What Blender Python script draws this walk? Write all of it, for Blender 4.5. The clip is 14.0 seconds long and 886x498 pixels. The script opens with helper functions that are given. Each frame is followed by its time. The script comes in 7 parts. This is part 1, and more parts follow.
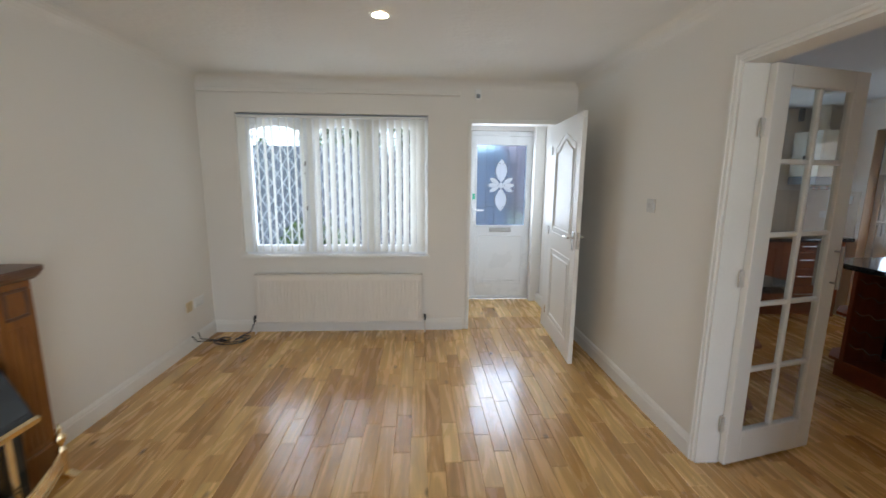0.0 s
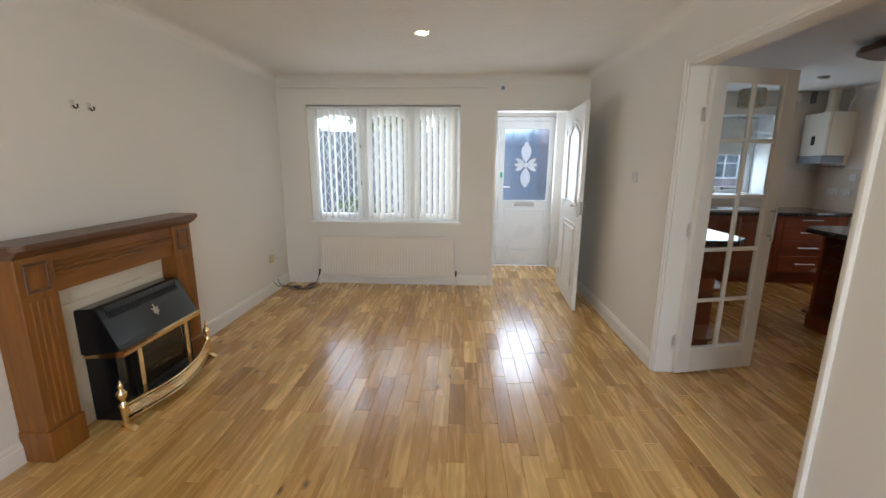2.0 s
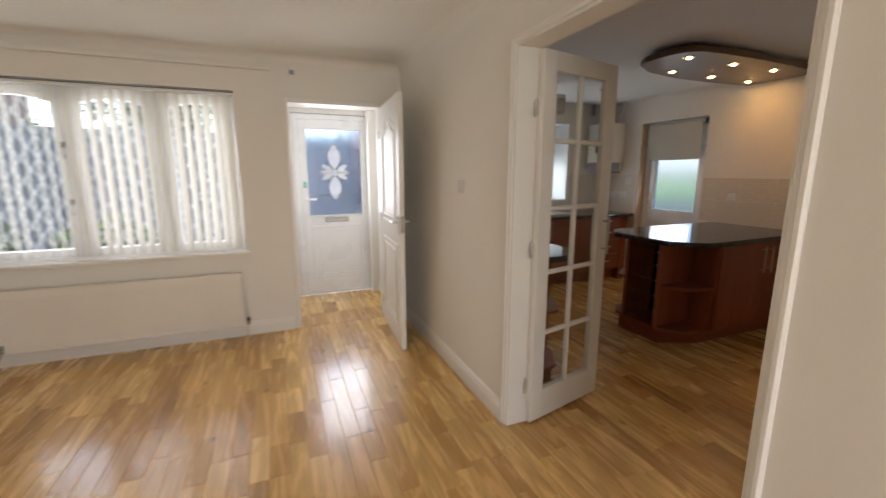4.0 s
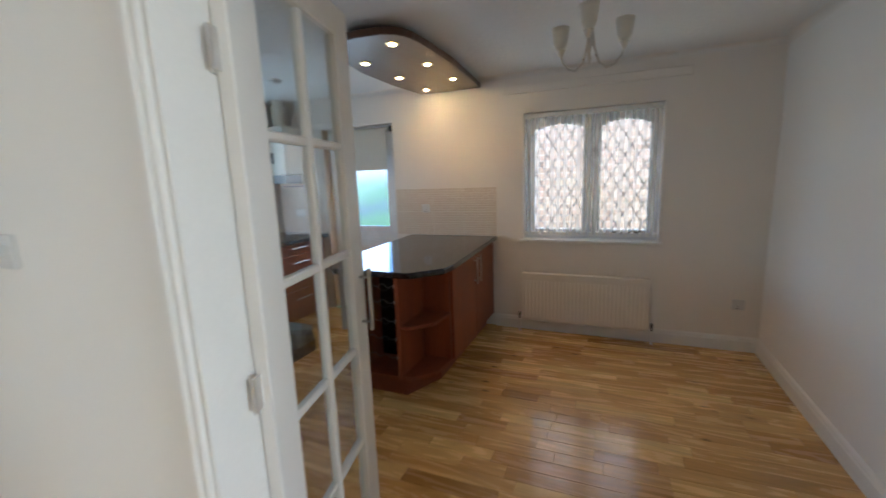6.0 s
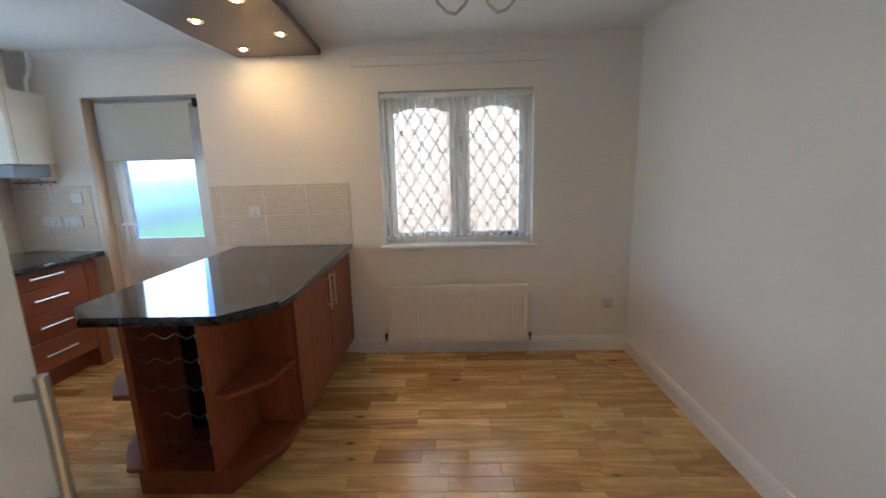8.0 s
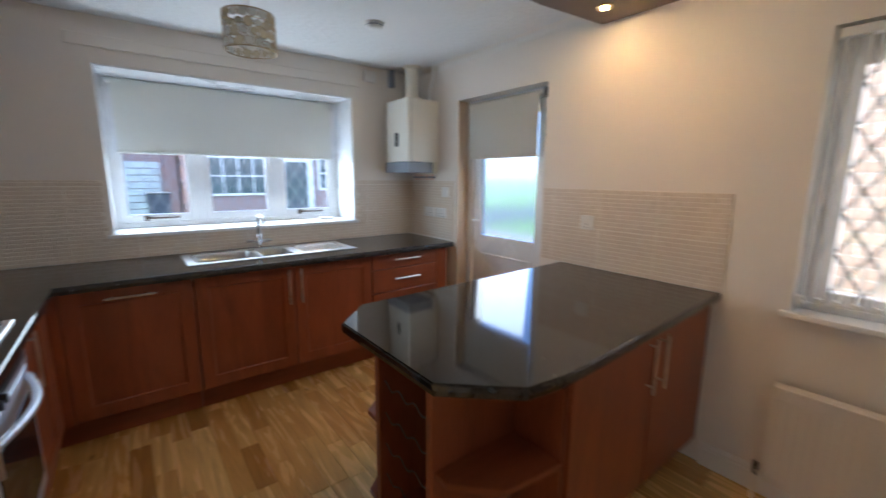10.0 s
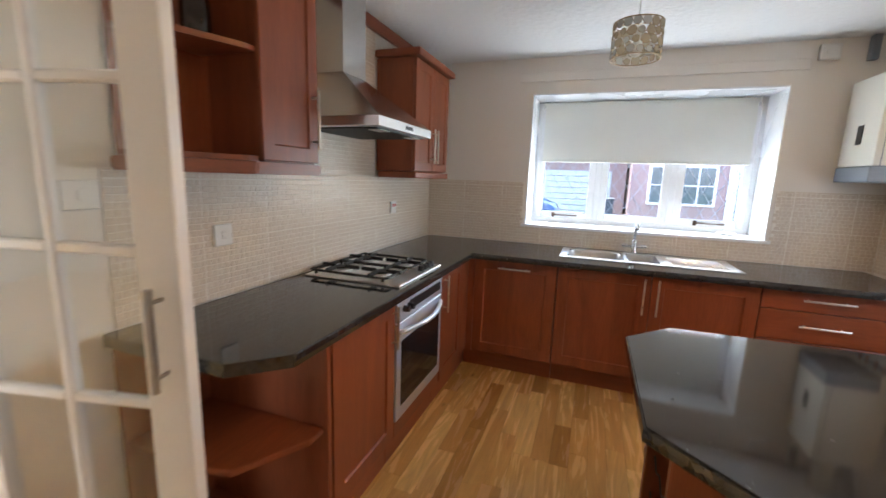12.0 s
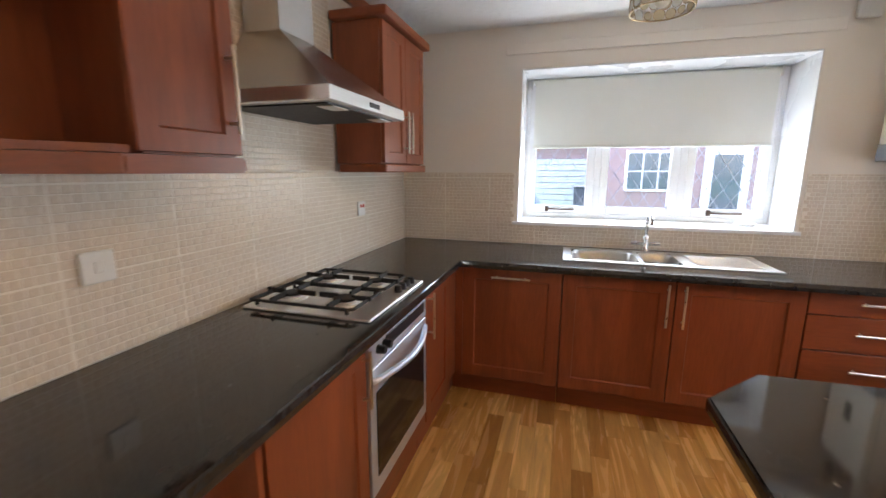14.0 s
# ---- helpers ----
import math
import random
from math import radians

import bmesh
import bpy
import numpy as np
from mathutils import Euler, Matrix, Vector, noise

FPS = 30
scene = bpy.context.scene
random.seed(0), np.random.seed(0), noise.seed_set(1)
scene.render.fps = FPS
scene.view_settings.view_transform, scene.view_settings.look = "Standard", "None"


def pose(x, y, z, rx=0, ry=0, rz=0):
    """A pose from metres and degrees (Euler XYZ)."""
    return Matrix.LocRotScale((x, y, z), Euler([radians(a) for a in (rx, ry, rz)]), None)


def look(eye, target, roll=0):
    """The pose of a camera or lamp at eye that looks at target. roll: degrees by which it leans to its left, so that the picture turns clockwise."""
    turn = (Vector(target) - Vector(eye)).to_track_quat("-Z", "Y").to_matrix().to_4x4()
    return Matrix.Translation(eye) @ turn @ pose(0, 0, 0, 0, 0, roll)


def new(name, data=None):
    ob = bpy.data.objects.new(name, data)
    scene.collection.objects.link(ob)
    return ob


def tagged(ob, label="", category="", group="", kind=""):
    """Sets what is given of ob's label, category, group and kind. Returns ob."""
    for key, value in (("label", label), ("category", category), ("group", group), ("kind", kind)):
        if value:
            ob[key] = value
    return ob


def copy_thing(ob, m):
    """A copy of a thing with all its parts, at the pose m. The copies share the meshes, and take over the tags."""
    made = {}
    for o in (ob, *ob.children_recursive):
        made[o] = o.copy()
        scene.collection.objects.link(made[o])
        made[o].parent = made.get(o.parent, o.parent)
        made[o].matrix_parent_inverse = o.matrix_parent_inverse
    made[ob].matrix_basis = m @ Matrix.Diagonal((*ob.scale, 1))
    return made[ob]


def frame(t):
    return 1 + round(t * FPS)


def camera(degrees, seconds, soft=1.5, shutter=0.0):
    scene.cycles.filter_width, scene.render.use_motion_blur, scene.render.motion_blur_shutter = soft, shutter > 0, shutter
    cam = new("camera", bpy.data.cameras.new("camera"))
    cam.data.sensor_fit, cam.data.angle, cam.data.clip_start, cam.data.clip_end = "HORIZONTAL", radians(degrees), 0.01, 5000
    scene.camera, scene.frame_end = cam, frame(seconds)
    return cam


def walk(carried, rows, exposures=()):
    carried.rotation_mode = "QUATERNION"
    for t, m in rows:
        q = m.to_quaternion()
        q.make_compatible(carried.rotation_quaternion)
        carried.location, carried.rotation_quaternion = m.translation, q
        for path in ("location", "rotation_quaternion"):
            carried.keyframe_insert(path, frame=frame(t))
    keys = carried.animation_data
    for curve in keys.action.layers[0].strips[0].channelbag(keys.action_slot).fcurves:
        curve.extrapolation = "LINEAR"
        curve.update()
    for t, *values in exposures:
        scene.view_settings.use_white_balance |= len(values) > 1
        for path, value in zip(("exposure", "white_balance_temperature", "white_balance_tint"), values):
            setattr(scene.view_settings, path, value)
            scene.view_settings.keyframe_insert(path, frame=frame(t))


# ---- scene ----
cam = camera(94.9, 14.0, shutter=0.5)
PATH = [
    (0, (0.862, 0.793, 1.48), (0.97, 2.762, 1.145), 0.5),
    (0.5, (0.835, 0.456, 1.478), (0.831, 2.422, 1.109), 0.6),
    (1, (0.895, 0.194, 1.439), (0.817, 2.155, 1.054), 0.6),
    (1.5, (0.935, 0.005, 1.422), (0.827, 1.963, 1.025), 0.6),
    (2, (0.946, -0.027, 1.421), (0.862, 1.93, 1.013), 0.4),
    (2.2, (0.936, 0.006, 1.418), (0.879, 1.963, 1.009), 0.3),
    (4.3, (1.283, 1.074, 1.416), (2.21, 2.81, 1.061), -0.3),
    (4.5, (1.336, 1.215, 1.419), (2.391, 2.876, 1.062), -0.5),
    (5, (1.473, 1.511, 1.443), (2.818, 2.95, 1.097), -1.2),
    (5.5, (1.653, 1.756, 1.432), (3.264, 2.892, 1.093), -1.7),
    (6, (1.823, 1.936, 1.472), (3.639, 2.699, 1.123), -2.1),
    (6.5, (1.979, 2.088, 1.455), (3.914, 2.459, 1.11), -2.1),
    (7, (2.122, 2.16, 1.448), (4.088, 2.161, 1.086), -2.1),
    (7.2, (2.181, 2.144, 1.433), (4.143, 2.039, 1.06), -1.9),
    (9.3, (3.15, 2.203, 1.412), (4.853, 3.186, 1.048), -0.5),
    (9.5, (3.229, 2.228, 1.406), (4.816, 3.39, 1.045), -0.3),
    (10, (3.4, 2.293, 1.425), (4.609, 3.848, 1.078), 0.4),
    (10.2, (3.483, 2.337, 1.4), (4.491, 4.033, 1.069), 0.7),
    (10.5, (3.526, 2.449, 1.417), (4.219, 4.296, 1.087), 1.1),
    (10.8, (3.578, 2.5, 1.418), (3.904, 4.449, 1.11), 1.3),
    (11, (3.601, 2.485, 1.423), (3.713, 4.458, 1.117), 1.7),
    (11.5, (3.761, 2.358, 1.417), (3.361, 4.291, 1.096), 2.2),
    (12, (3.838, 2.187, 1.404), (3.166, 4.039, 1.06), 2.0),
    (12.5, (3.9, 2.022, 1.394), (3.132, 3.827, 1.005), 1.3),
    (13, (3.869, 2.081, 1.381), (3.101, 3.885, 0.984), 0.9),
    (13.5, (3.767, 2.372, 1.392), (3.054, 4.202, 1.016), 0.7),
    (14, (3.643, 2.65, 1.403), (3.082, 4.532, 1.027), 0.2),
]
EXPOSURES = [(0, 2.55, 5850, 8), (2.2, 2.6, 6200, 10), (4.5, 2.6, 7000, 15), (5.0, 2.7, 6300, 12), (5.5, 2.95, 6400, 12), (6.0, 3.25, 5300, 4), (6.5, 3.35, 5450, 4), (7.0, 3.6, 5100, 2), (9.5, 3.4, 5800, 9),
             (10, 3.4, 5800, 9), (10.5, 3.45, 5800, 9), (11, 3.7, 6100, 11), (11.5, 3.98, 6800, 15), (12.0, 3.95, 6400, 12), (12.5, 3.9, 6100, 9), (13.0, 3.85, 5600, 7), (13.5, 3.9, 5800, 8), (14, 4.0, 6700, 14)]
walk(cam, [(t, look(eye, target, roll)) for t, eye, target, roll in PATH], EXPOSURES)

# ---- world and large lights ----
world = bpy.data.worlds.new("world")
scene.world = world
world.use_nodes = True
wt = world.node_tree
sky = wt.nodes.new("ShaderNodeTexSky")
sky.sky_type = "NISHITA"
sky.sun_disc = False
SUN_FROM = Vector((-0.30, -0.02, 0.95)).normalized()
sky.sun_elevation = math.asin(SUN_FROM.z)
sky.sun_rotation = math.atan2(SUN_FROM.x, SUN_FROM.y)
sky.dust_density = 1.5
wt.links.new(sky.outputs[0], wt.nodes["Background"].inputs[0])
wt.nodes["Background"].inputs[1].default_value = 0.12

sun_data = bpy.data.lights.new("sun", "SUN")
sun_data.energy, sun_data.angle, sun_data.color = 2.0, radians(0.6), (1.0, 0.94, 0.85)
sun = new("sun", sun_data)
sun.matrix_world = look(SUN_FROM * 30, (0, 0, 0))


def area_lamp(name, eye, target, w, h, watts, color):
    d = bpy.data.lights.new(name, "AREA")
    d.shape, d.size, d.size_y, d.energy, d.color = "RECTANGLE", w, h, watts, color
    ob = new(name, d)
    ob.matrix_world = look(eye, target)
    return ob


# sky-coloured fill lamp added behind the walker, set in an unseen rear window
area_lamp("rear_fill_light", (1.45, -2.13, 1.25), (1.4, 4, 1.1), 1.5, 1.4, 8.0, (0.97, 0.98, 1.0))
# sky light in the openings of the living room window, the front door, the kitchen window, the back door and the dining window
area_lamp("living_window_light", (0.055, 4.90, 1.42), (0.15, 2.0, 1.10), 1.80, 1.36, 4.8, (0.90, 0.95, 1.0))
area_lamp("front_door_light", (1.835, 5.718, 1.42), (1.835, 4.0, 1.42), 0.56, 0.90, 2.0, (0.86, 0.93, 1.0))
area_lamp("kitchen_window_light", (4.15, 5.900, 1.32), (4.15, 3.0, 1.32), 1.56, 0.46, 1.2, (0.84, 0.95, 1.0))
area_lamp("back_door_light", (5.668, 4.47, 1.27), (4.0, 4.45, 1.15), 0.52, 0.55, 0.36, (0.84, 0.92, 1.0))
area_lamp("dining_window_light", (5.80, 2.13, 1.43), (3.0, 2.13, 1.35), 1.06, 1.06, 0.45, (0.97, 0.98, 1.0))


# ---- materials ----
def shader(name):
    m = bpy.data.materials.new(name)
    m.use_nodes = True
    t = m.node_tree
    return m, t, t.nodes["Principled BSDF"]


def node(t, kind, links=(), **values):
    n = t.nodes.new(kind)
    for k, v in values.items():
        if k.startswith("i_"):
            key = k[2:]
            n.inputs[int(key) if key.isdigit() else key.replace("_", " ")].default_value = v
        else:
            setattr(n, k, v)
    for src, dst in links:
        t.links.new(src, n.inputs[dst])
    return n


def rgba(c, f=1.0):
    return (min(c[0] * f, 1), min(c[1] * f, 1), min(c[2] * f, 1), 1)


def coords(t, stretch=(1, 1, 1), per_object=False):
    tc = node(t, "ShaderNodeTexCoord")
    out = tc.outputs["Object"]
    if per_object:
        info = node(t, "ShaderNodeObjectInfo")
        mul = node(t, "ShaderNodeMath", [(info.outputs["Random"], 0)], operation="MULTIPLY", i_1=37.0)
        out = node(t, "ShaderNodeVectorMath", [(out, 0), (mul.outputs[0], 1)], operation="ADD").outputs[0]
    return node(t, "ShaderNodeMapping", [(out, "Vector")], i_Scale=stretch).outputs[0]


def surf(name, base, rough=0.5, metal=0.0, var=0.06, scale=5.0, bump=0.05, bscale=90.0, stretch=(1, 1, 1), coat=0.0, rvar=0.08, dist=0.002):
    m, t, p = shader(name)
    v = coords(t, stretch)
    n1 = node(t, "ShaderNodeTexNoise", [(v, "Vector")], i_Scale=scale, i_Detail=6.0)
    n2 = node(t, "ShaderNodeTexNoise", [(v, "Vector")], i_Scale=bscale, i_Detail=4.0)
    add = node(t, "ShaderNodeMath", [(n1.outputs[0], 0), (n2.outputs[0], 1)], operation="MULTIPLY_ADD", i_2=0.0)
    t.links.new(n1.outputs[0], add.inputs[2])
    add.inputs[1].default_value = 0.3
    t.links.new(n2.outputs[0], add.inputs[0])
    ramp = node(t, "ShaderNodeValToRGB", [(add.outputs[0], 0)])
    ramp.color_ramp.elements[0].position, ramp.color_ramp.elements[1].position = 0.35, 0.95
    ramp.color_ramp.elements[0].color, ramp.color_ramp.elements[1].color = rgba(base, 1 - var), rgba(base, 1 + var)
    t.links.new(ramp.outputs[0], p.inputs["Base Color"])
    rr = node(t, "ShaderNodeMapRange", [(n1.outputs[0], 0)], i_3=max(rough - rvar, 0.02), i_4=min(rough + rvar, 1))
    t.links.new(rr.outputs[0], p.inputs["Roughness"])
    p.inputs["Metallic"].default_value, p.inputs["Coat Weight"].default_value = metal, coat
    p.inputs["Coat Roughness"].default_value = 0.12
    if bump:
        b = node(t, "ShaderNodeBump", [(n2.outputs[0], "Height")], i_Strength=bump, i_Distance=dist)
        t.links.new(b.outputs[0], p.inputs["Normal"])
    return m


def wood(name, dark, light, axis="z", rough=0.38, coat=0.15, ring=7.0, per_object=False, bump=0.06):
    """Grain that runs along one axis."""
    m, t, p = shader(name)
    s = {"x": (0.12, 1, 1), "y": (1, 0.12, 1), "z": (1, 1, 0.12)}[axis]
    v = coords(t, s, per_object)
    n1 = node(t, "ShaderNodeTexNoise", [(v, "Vector")], i_Scale=ring, i_Detail=5.0, i_Distortion=1.2)
    n2 = node(t, "ShaderNodeTexNoise", [(v, "Vector")], i_Scale=120.0, i_Detail=3.0)
    mix = node(t, "ShaderNodeMath", [(n2.outputs[0], 0), (n1.outputs[0], 2)], operation="MULTIPLY_ADD", i_1=0.35)
    ramp = node(t, "ShaderNodeValToRGB", [(mix.outputs[0], 0)])
    e = ramp.color_ramp.elements
    e[0].position, e[1].position = 0.42, 0.92
    e[0].color, e[1].color = rgba(dark), rgba(light)
    t.links.new(ramp.outputs[0], p.inputs["Base Color"])
    rr = node(t, "ShaderNodeMapRange", [(n1.outputs[0], 0)], i_3=rough - 0.08, i_4=rough + 0.1)
    t.links.new(rr.outputs[0], p.inputs["Roughness"])
    p.inputs["Coat Weight"].default_value, p.inputs["Coat Roughness"].default_value = coat, 0.2
    b = node(t, "ShaderNodeBump", [(n2.outputs[0], "Height")], i_Strength=bump, i_Distance=0.001)
    t.links.new(b.outputs[0], p.inputs["Normal"])
    return m


def oak_floor(name, by_island):
    """Oak strip flooring: every board its own tone, with grain, flame figure and knots."""
    m, t, p = shader(name)
    tc = node(t, "ShaderNodeTexCoord")
    rnd = node(t, "ShaderNodeNewGeometry").outputs["Random Per Island"] if by_island else node(t, "ShaderNodeObjectInfo").outputs["Random"]
    off = node(t, "ShaderNodeMath", [(rnd, 0)], operation="MULTIPLY", i_1=53.0)
    v0 = node(t, "ShaderNodeVectorMath", [(tc.outputs["Object"], 0), (off.outputs[0], 1)], operation="ADD").outputs[0]
    v = node(t, "ShaderNodeMapping", [(v0, "Vector")], i_Scale=(1, 0.1, 1)).outputs[0]
    vk = node(t, "ShaderNodeMapping", [(v0, "Vector")], i_Scale=(1, 0.5, 1)).outputs[0]
    figure = node(t, "ShaderNodeTexNoise", [(v, "Vector")], i_Scale=11.0, i_Detail=4.0, i_Distortion=2.6)
    grain = node(t, "ShaderNodeTexNoise", [(v, "Vector")], i_Scale=190.0, i_Detail=3.0)
    knot = node(t, "ShaderNodeTexVoronoi", [(vk, "Vector")], i_Scale=6.5)
    kr = node(t, "ShaderNodeMapRange", [(knot.outputs["Distance"], 0)], i_1=0.03, i_2=0.13, i_3=0.25, i_4=1.0)
    tone = node(t, "ShaderNodeValToRGB", [(rnd, 0)])
    e = tone.color_ramp.elements
    e[0].position, e[1].position = 0.0, 1.0
    e[0].color, e[1].color = (0.38, 0.195, 0.054, 1), (0.78, 0.515, 0.190, 1)
    for pos, c in ((0.12, (0.51, 0.282, 0.082, 1)), (0.5, (0.61, 0.358, 0.112, 1)), (0.82, (0.69, 0.428, 0.145, 1))):
        e.new(pos).color = c
    f2 = node(t, "ShaderNodeMath", [(grain.outputs[0], 0), (figure.outputs[0], 2)], operation="MULTIPLY_ADD", i_1=0.16)
    fr = node(t, "ShaderNodeMapRange", [(f2.outputs[0], 0)], i_1=0.32, i_2=0.80, i_3=0.70, i_4=1.20)
    both = node(t, "ShaderNodeMath", [(fr.outputs[0], 0), (kr.outputs[0], 1)], operation="MULTIPLY")
    col = node(t, "ShaderNodeVectorMath", [(tone.outputs[0], 0), (both.outputs[0], "Scale")], operation="SCALE")
    t.links.new(col.outputs[0], p.inputs["Base Color"])
    rr = node(t, "ShaderNodeMapRange", [(figure.outputs[0], 0)], i_3=0.19, i_4=0.34)
    t.links.new(rr.outputs[0], p.inputs["Roughness"])
    p.inputs["Coat Weight"].default_value, p.inputs["Coat Roughness"].default_value = 0.5, 0.125
    wave = node(t, "ShaderNodeTexNoise", [(v0, "Vector")], i_Scale=5.0, i_Detail=1.0)
    b0 = node(t, "ShaderNodeBump", [(wave.outputs[0], "Height")], i_Strength=0.12, i_Distance=0.006)
    b = node(t, "ShaderNodeBump", [(grain.outputs[0], "Height"), (b0.outputs[0], "Normal")], i_Strength=0.12, i_Distance=0.0008)
    t.links.new(b.outputs[0], p.inputs["Normal"])
    return m


def ceiling_artex(name, base, scale, strength):
    m, t, p = shader(name)
    v = coords(t)
    w = node(t, "ShaderNodeTexVoronoi", [(v, "Vector")], i_Scale=scale, feature="SMOOTH_F1")
    n = node(t, "ShaderNodeTexNoise", [(v, "Vector")], i_Scale=scale * 6, i_Detail=5.0)
    n1 = node(t, "ShaderNodeTexNoise", [(v, "Vector")], i_Scale=1.3, i_Detail=3.0)
    h = node(t, "ShaderNodeMath", [(n.outputs[0], 0), (w.outputs["Distance"], 2)], operation="MULTIPLY_ADD", i_1=0.4)
    b = node(t, "ShaderNodeBump", [(h.outputs[0], "Height")], i_Strength=strength, i_Distance=0.012)
    t.links.new(b.outputs[0], p.inputs["Normal"])
    ramp = node(t, "ShaderNodeValToRGB", [(n1.outputs[0], 0)])
    ramp.color_ramp.elements[0].color, ramp.color_ramp.elements[1].color = rgba(base, 0.95), rgba(base, 1.03)
    t.links.new(ramp.outputs[0], p.inputs["Base Color"])
    p.inputs["Roughness"].default_value = 0.85
    return m


def clear_glass(name, tint=(1, 1, 1), gloss=1.0):
    m, t, p = shader(name)
    t.nodes.remove(p)
    out = t.nodes["Material Output"]
    tr = node(t, "ShaderNodeBsdfTransparent", i_Color=(*tint, 1))
    gl = node(t, "ShaderNodeBsdfGlossy", i_Roughness=0.015)
    fr = node(t, "ShaderNodeLayerWeight", i_Blend=0.5)
    pw = node(t, "ShaderNodeMath", [(fr.outputs["Facing"], 0)], operation="POWER", i_1=4.0)
    g = node(t, "ShaderNodeMath", [(pw.outputs[0], 0)], operation="MULTIPLY_ADD", i_1=0.6 * gloss, i_2=0.045 * gloss)
    mx = node(t, "ShaderNodeMixShader", [(g.outputs[0], 0), (tr.outputs[0], 1), (gl.outputs[0], 2)])
    t.links.new(mx.outputs[0], out.inputs[0])
    return m


def frosted_glass(name, tint, rough):
    m, t, p = shader(name)
    p.inputs["Base Color"].default_value = (*tint, 1)
    p.inputs["Transmission Weight"].default_value = 1.0
    n = node(t, "ShaderNodeTexNoise", [(coords(t), "Vector")], i_Scale=70.0, i_Detail=2.0)
    b = node(t, "ShaderNodeBump", [(n.outputs[0], "Height")], i_Strength=0.25, i_Distance=0.002)
    t.links.new(b.outputs[0], p.inputs["Normal"])
    p.inputs["Roughness"].default_value, p.inputs["IOR"].default_value = rough, 1.35
    return m


def fabric(name, base, through_light, weave=700.0, see=0.0):
    """Cloth that lets part of the light through, and, for a net, part of the view."""
    m, t, p = shader(name)
    out = t.nodes["Material Output"]
    n = node(t, "ShaderNodeTexNoise", [(coords(t), "Vector")], i_Scale=weave, i_Detail=2.0)
    n1 = node(t, "ShaderNodeTexNoise", [(coords(t), "Vector")], i_Scale=3.0, i_Detail=3.0)
    ramp = node(t, "ShaderNodeValToRGB", [(n1.outputs[0], 0)])
    ramp.color_ramp.elements[0].color, ramp.color_ramp.elements[1].color = rgba(base, 0.93), rgba(base, 1.05)
    t.links.new(ramp.outputs[0], p.inputs["Base Color"])
    p.inputs["Roughness"].default_value = 0.85
    b = node(t, "ShaderNodeBump", [(n.outputs[0], "Height")], i_Strength=0.1, i_Distance=0.001)
    t.links.new(b.outputs[0], p.inputs["Normal"])
    tl = node(t, "ShaderNodeBsdfTranslucent", [(ramp.outputs[0], "Color")])
    mx = node(t, "ShaderNodeMixShader", [(p.outputs[0], 1), (tl.outputs[0], 2)], i_0=through_light)
    last = mx
    if see:
        tp = node(t, "ShaderNodeBsdfTransparent")
        last = node(t, "ShaderNodeMixShader", [(mx.outputs[0], 1), (tp.outputs[0], 2)], i_0=see)
    t.links.new(last.outputs[0], out.inputs[0])
    return m


def glow(name, color, strength):
    m, t, p = shader(name)
    p.inputs["Base Color"].default_value = (*color, 1)
    p.inputs["Emission Color"].default_value = (*color, 1)
    p.inputs["Emission Strength"].default_value = strength
    return m


def granite(name):
    """Near-black laminate with a fine grey and brown fleck."""
    m, t, p = shader(name)
    v = coords(t)
    n1 = node(t, "ShaderNodeTexNoise", [(v, "Vector")], i_Scale=26.0, i_Detail=8.0, i_Roughness=0.72)
    n2 = node(t, "ShaderNodeTexVoronoi", [(v, "Vector")], i_Scale=42.0)
    ramp = node(t, "ShaderNodeValToRGB", [(n1.outputs[0], 0)])
    e = ramp.color_ramp.elements
    e[0].position, e[1].position = 0.38, 0.80
    e[0].color, e[1].color = (0.015, 0.015, 0.016, 1), (0.054, 0.051, 0.049, 1)
    sp = node(t, "ShaderNodeMapRange", [(n2.outputs["Distance"], 0)], i_1=0.02, i_2=0.16, i_3=0.10, i_4=0.0)
    add = node(t, "ShaderNodeMix", [(sp.outputs[0], 0), (ramp.outputs[0], 6)], data_type="RGBA", i_7=(0.30, 0.29, 0.27, 1))
    dust = node(t, "ShaderNodeTexVoronoi", [(v, "Vector")], i_Scale=17.0)
    ds = node(t, "ShaderNodeMapRange", [(dust.outputs["Distance"], 0)], i_1=0.03, i_2=0.085, i_3=0.45, i_4=0.0)
    add = node(t, "ShaderNodeMix", [(ds.outputs[0], 0), (add.outputs[2], 6)], data_type="RGBA", i_7=(0.42, 0.42, 0.41, 1))
    t.links.new(add.outputs[2], p.inputs["Base Color"])
    rr = node(t, "ShaderNodeMapRange", [(n1.outputs[0], 0)], i_3=0.04, i_4=0.09)
    t.links.new(rr.outputs[0], p.inputs["Roughness"])
    p.inputs["Specular IOR Level"].default_value = 0.65
    n3 = node(t, "ShaderNodeTexNoise", [(v, "Vector")], i_Scale=4.0, i_Detail=2.0)
    b = node(t, "ShaderNodeBump", [(n3.outputs[0], "Height")], i_Strength=0.04, i_Distance=0.004)
    t.links.new(b.outputs[0], p.inputs["Normal"])
    return m


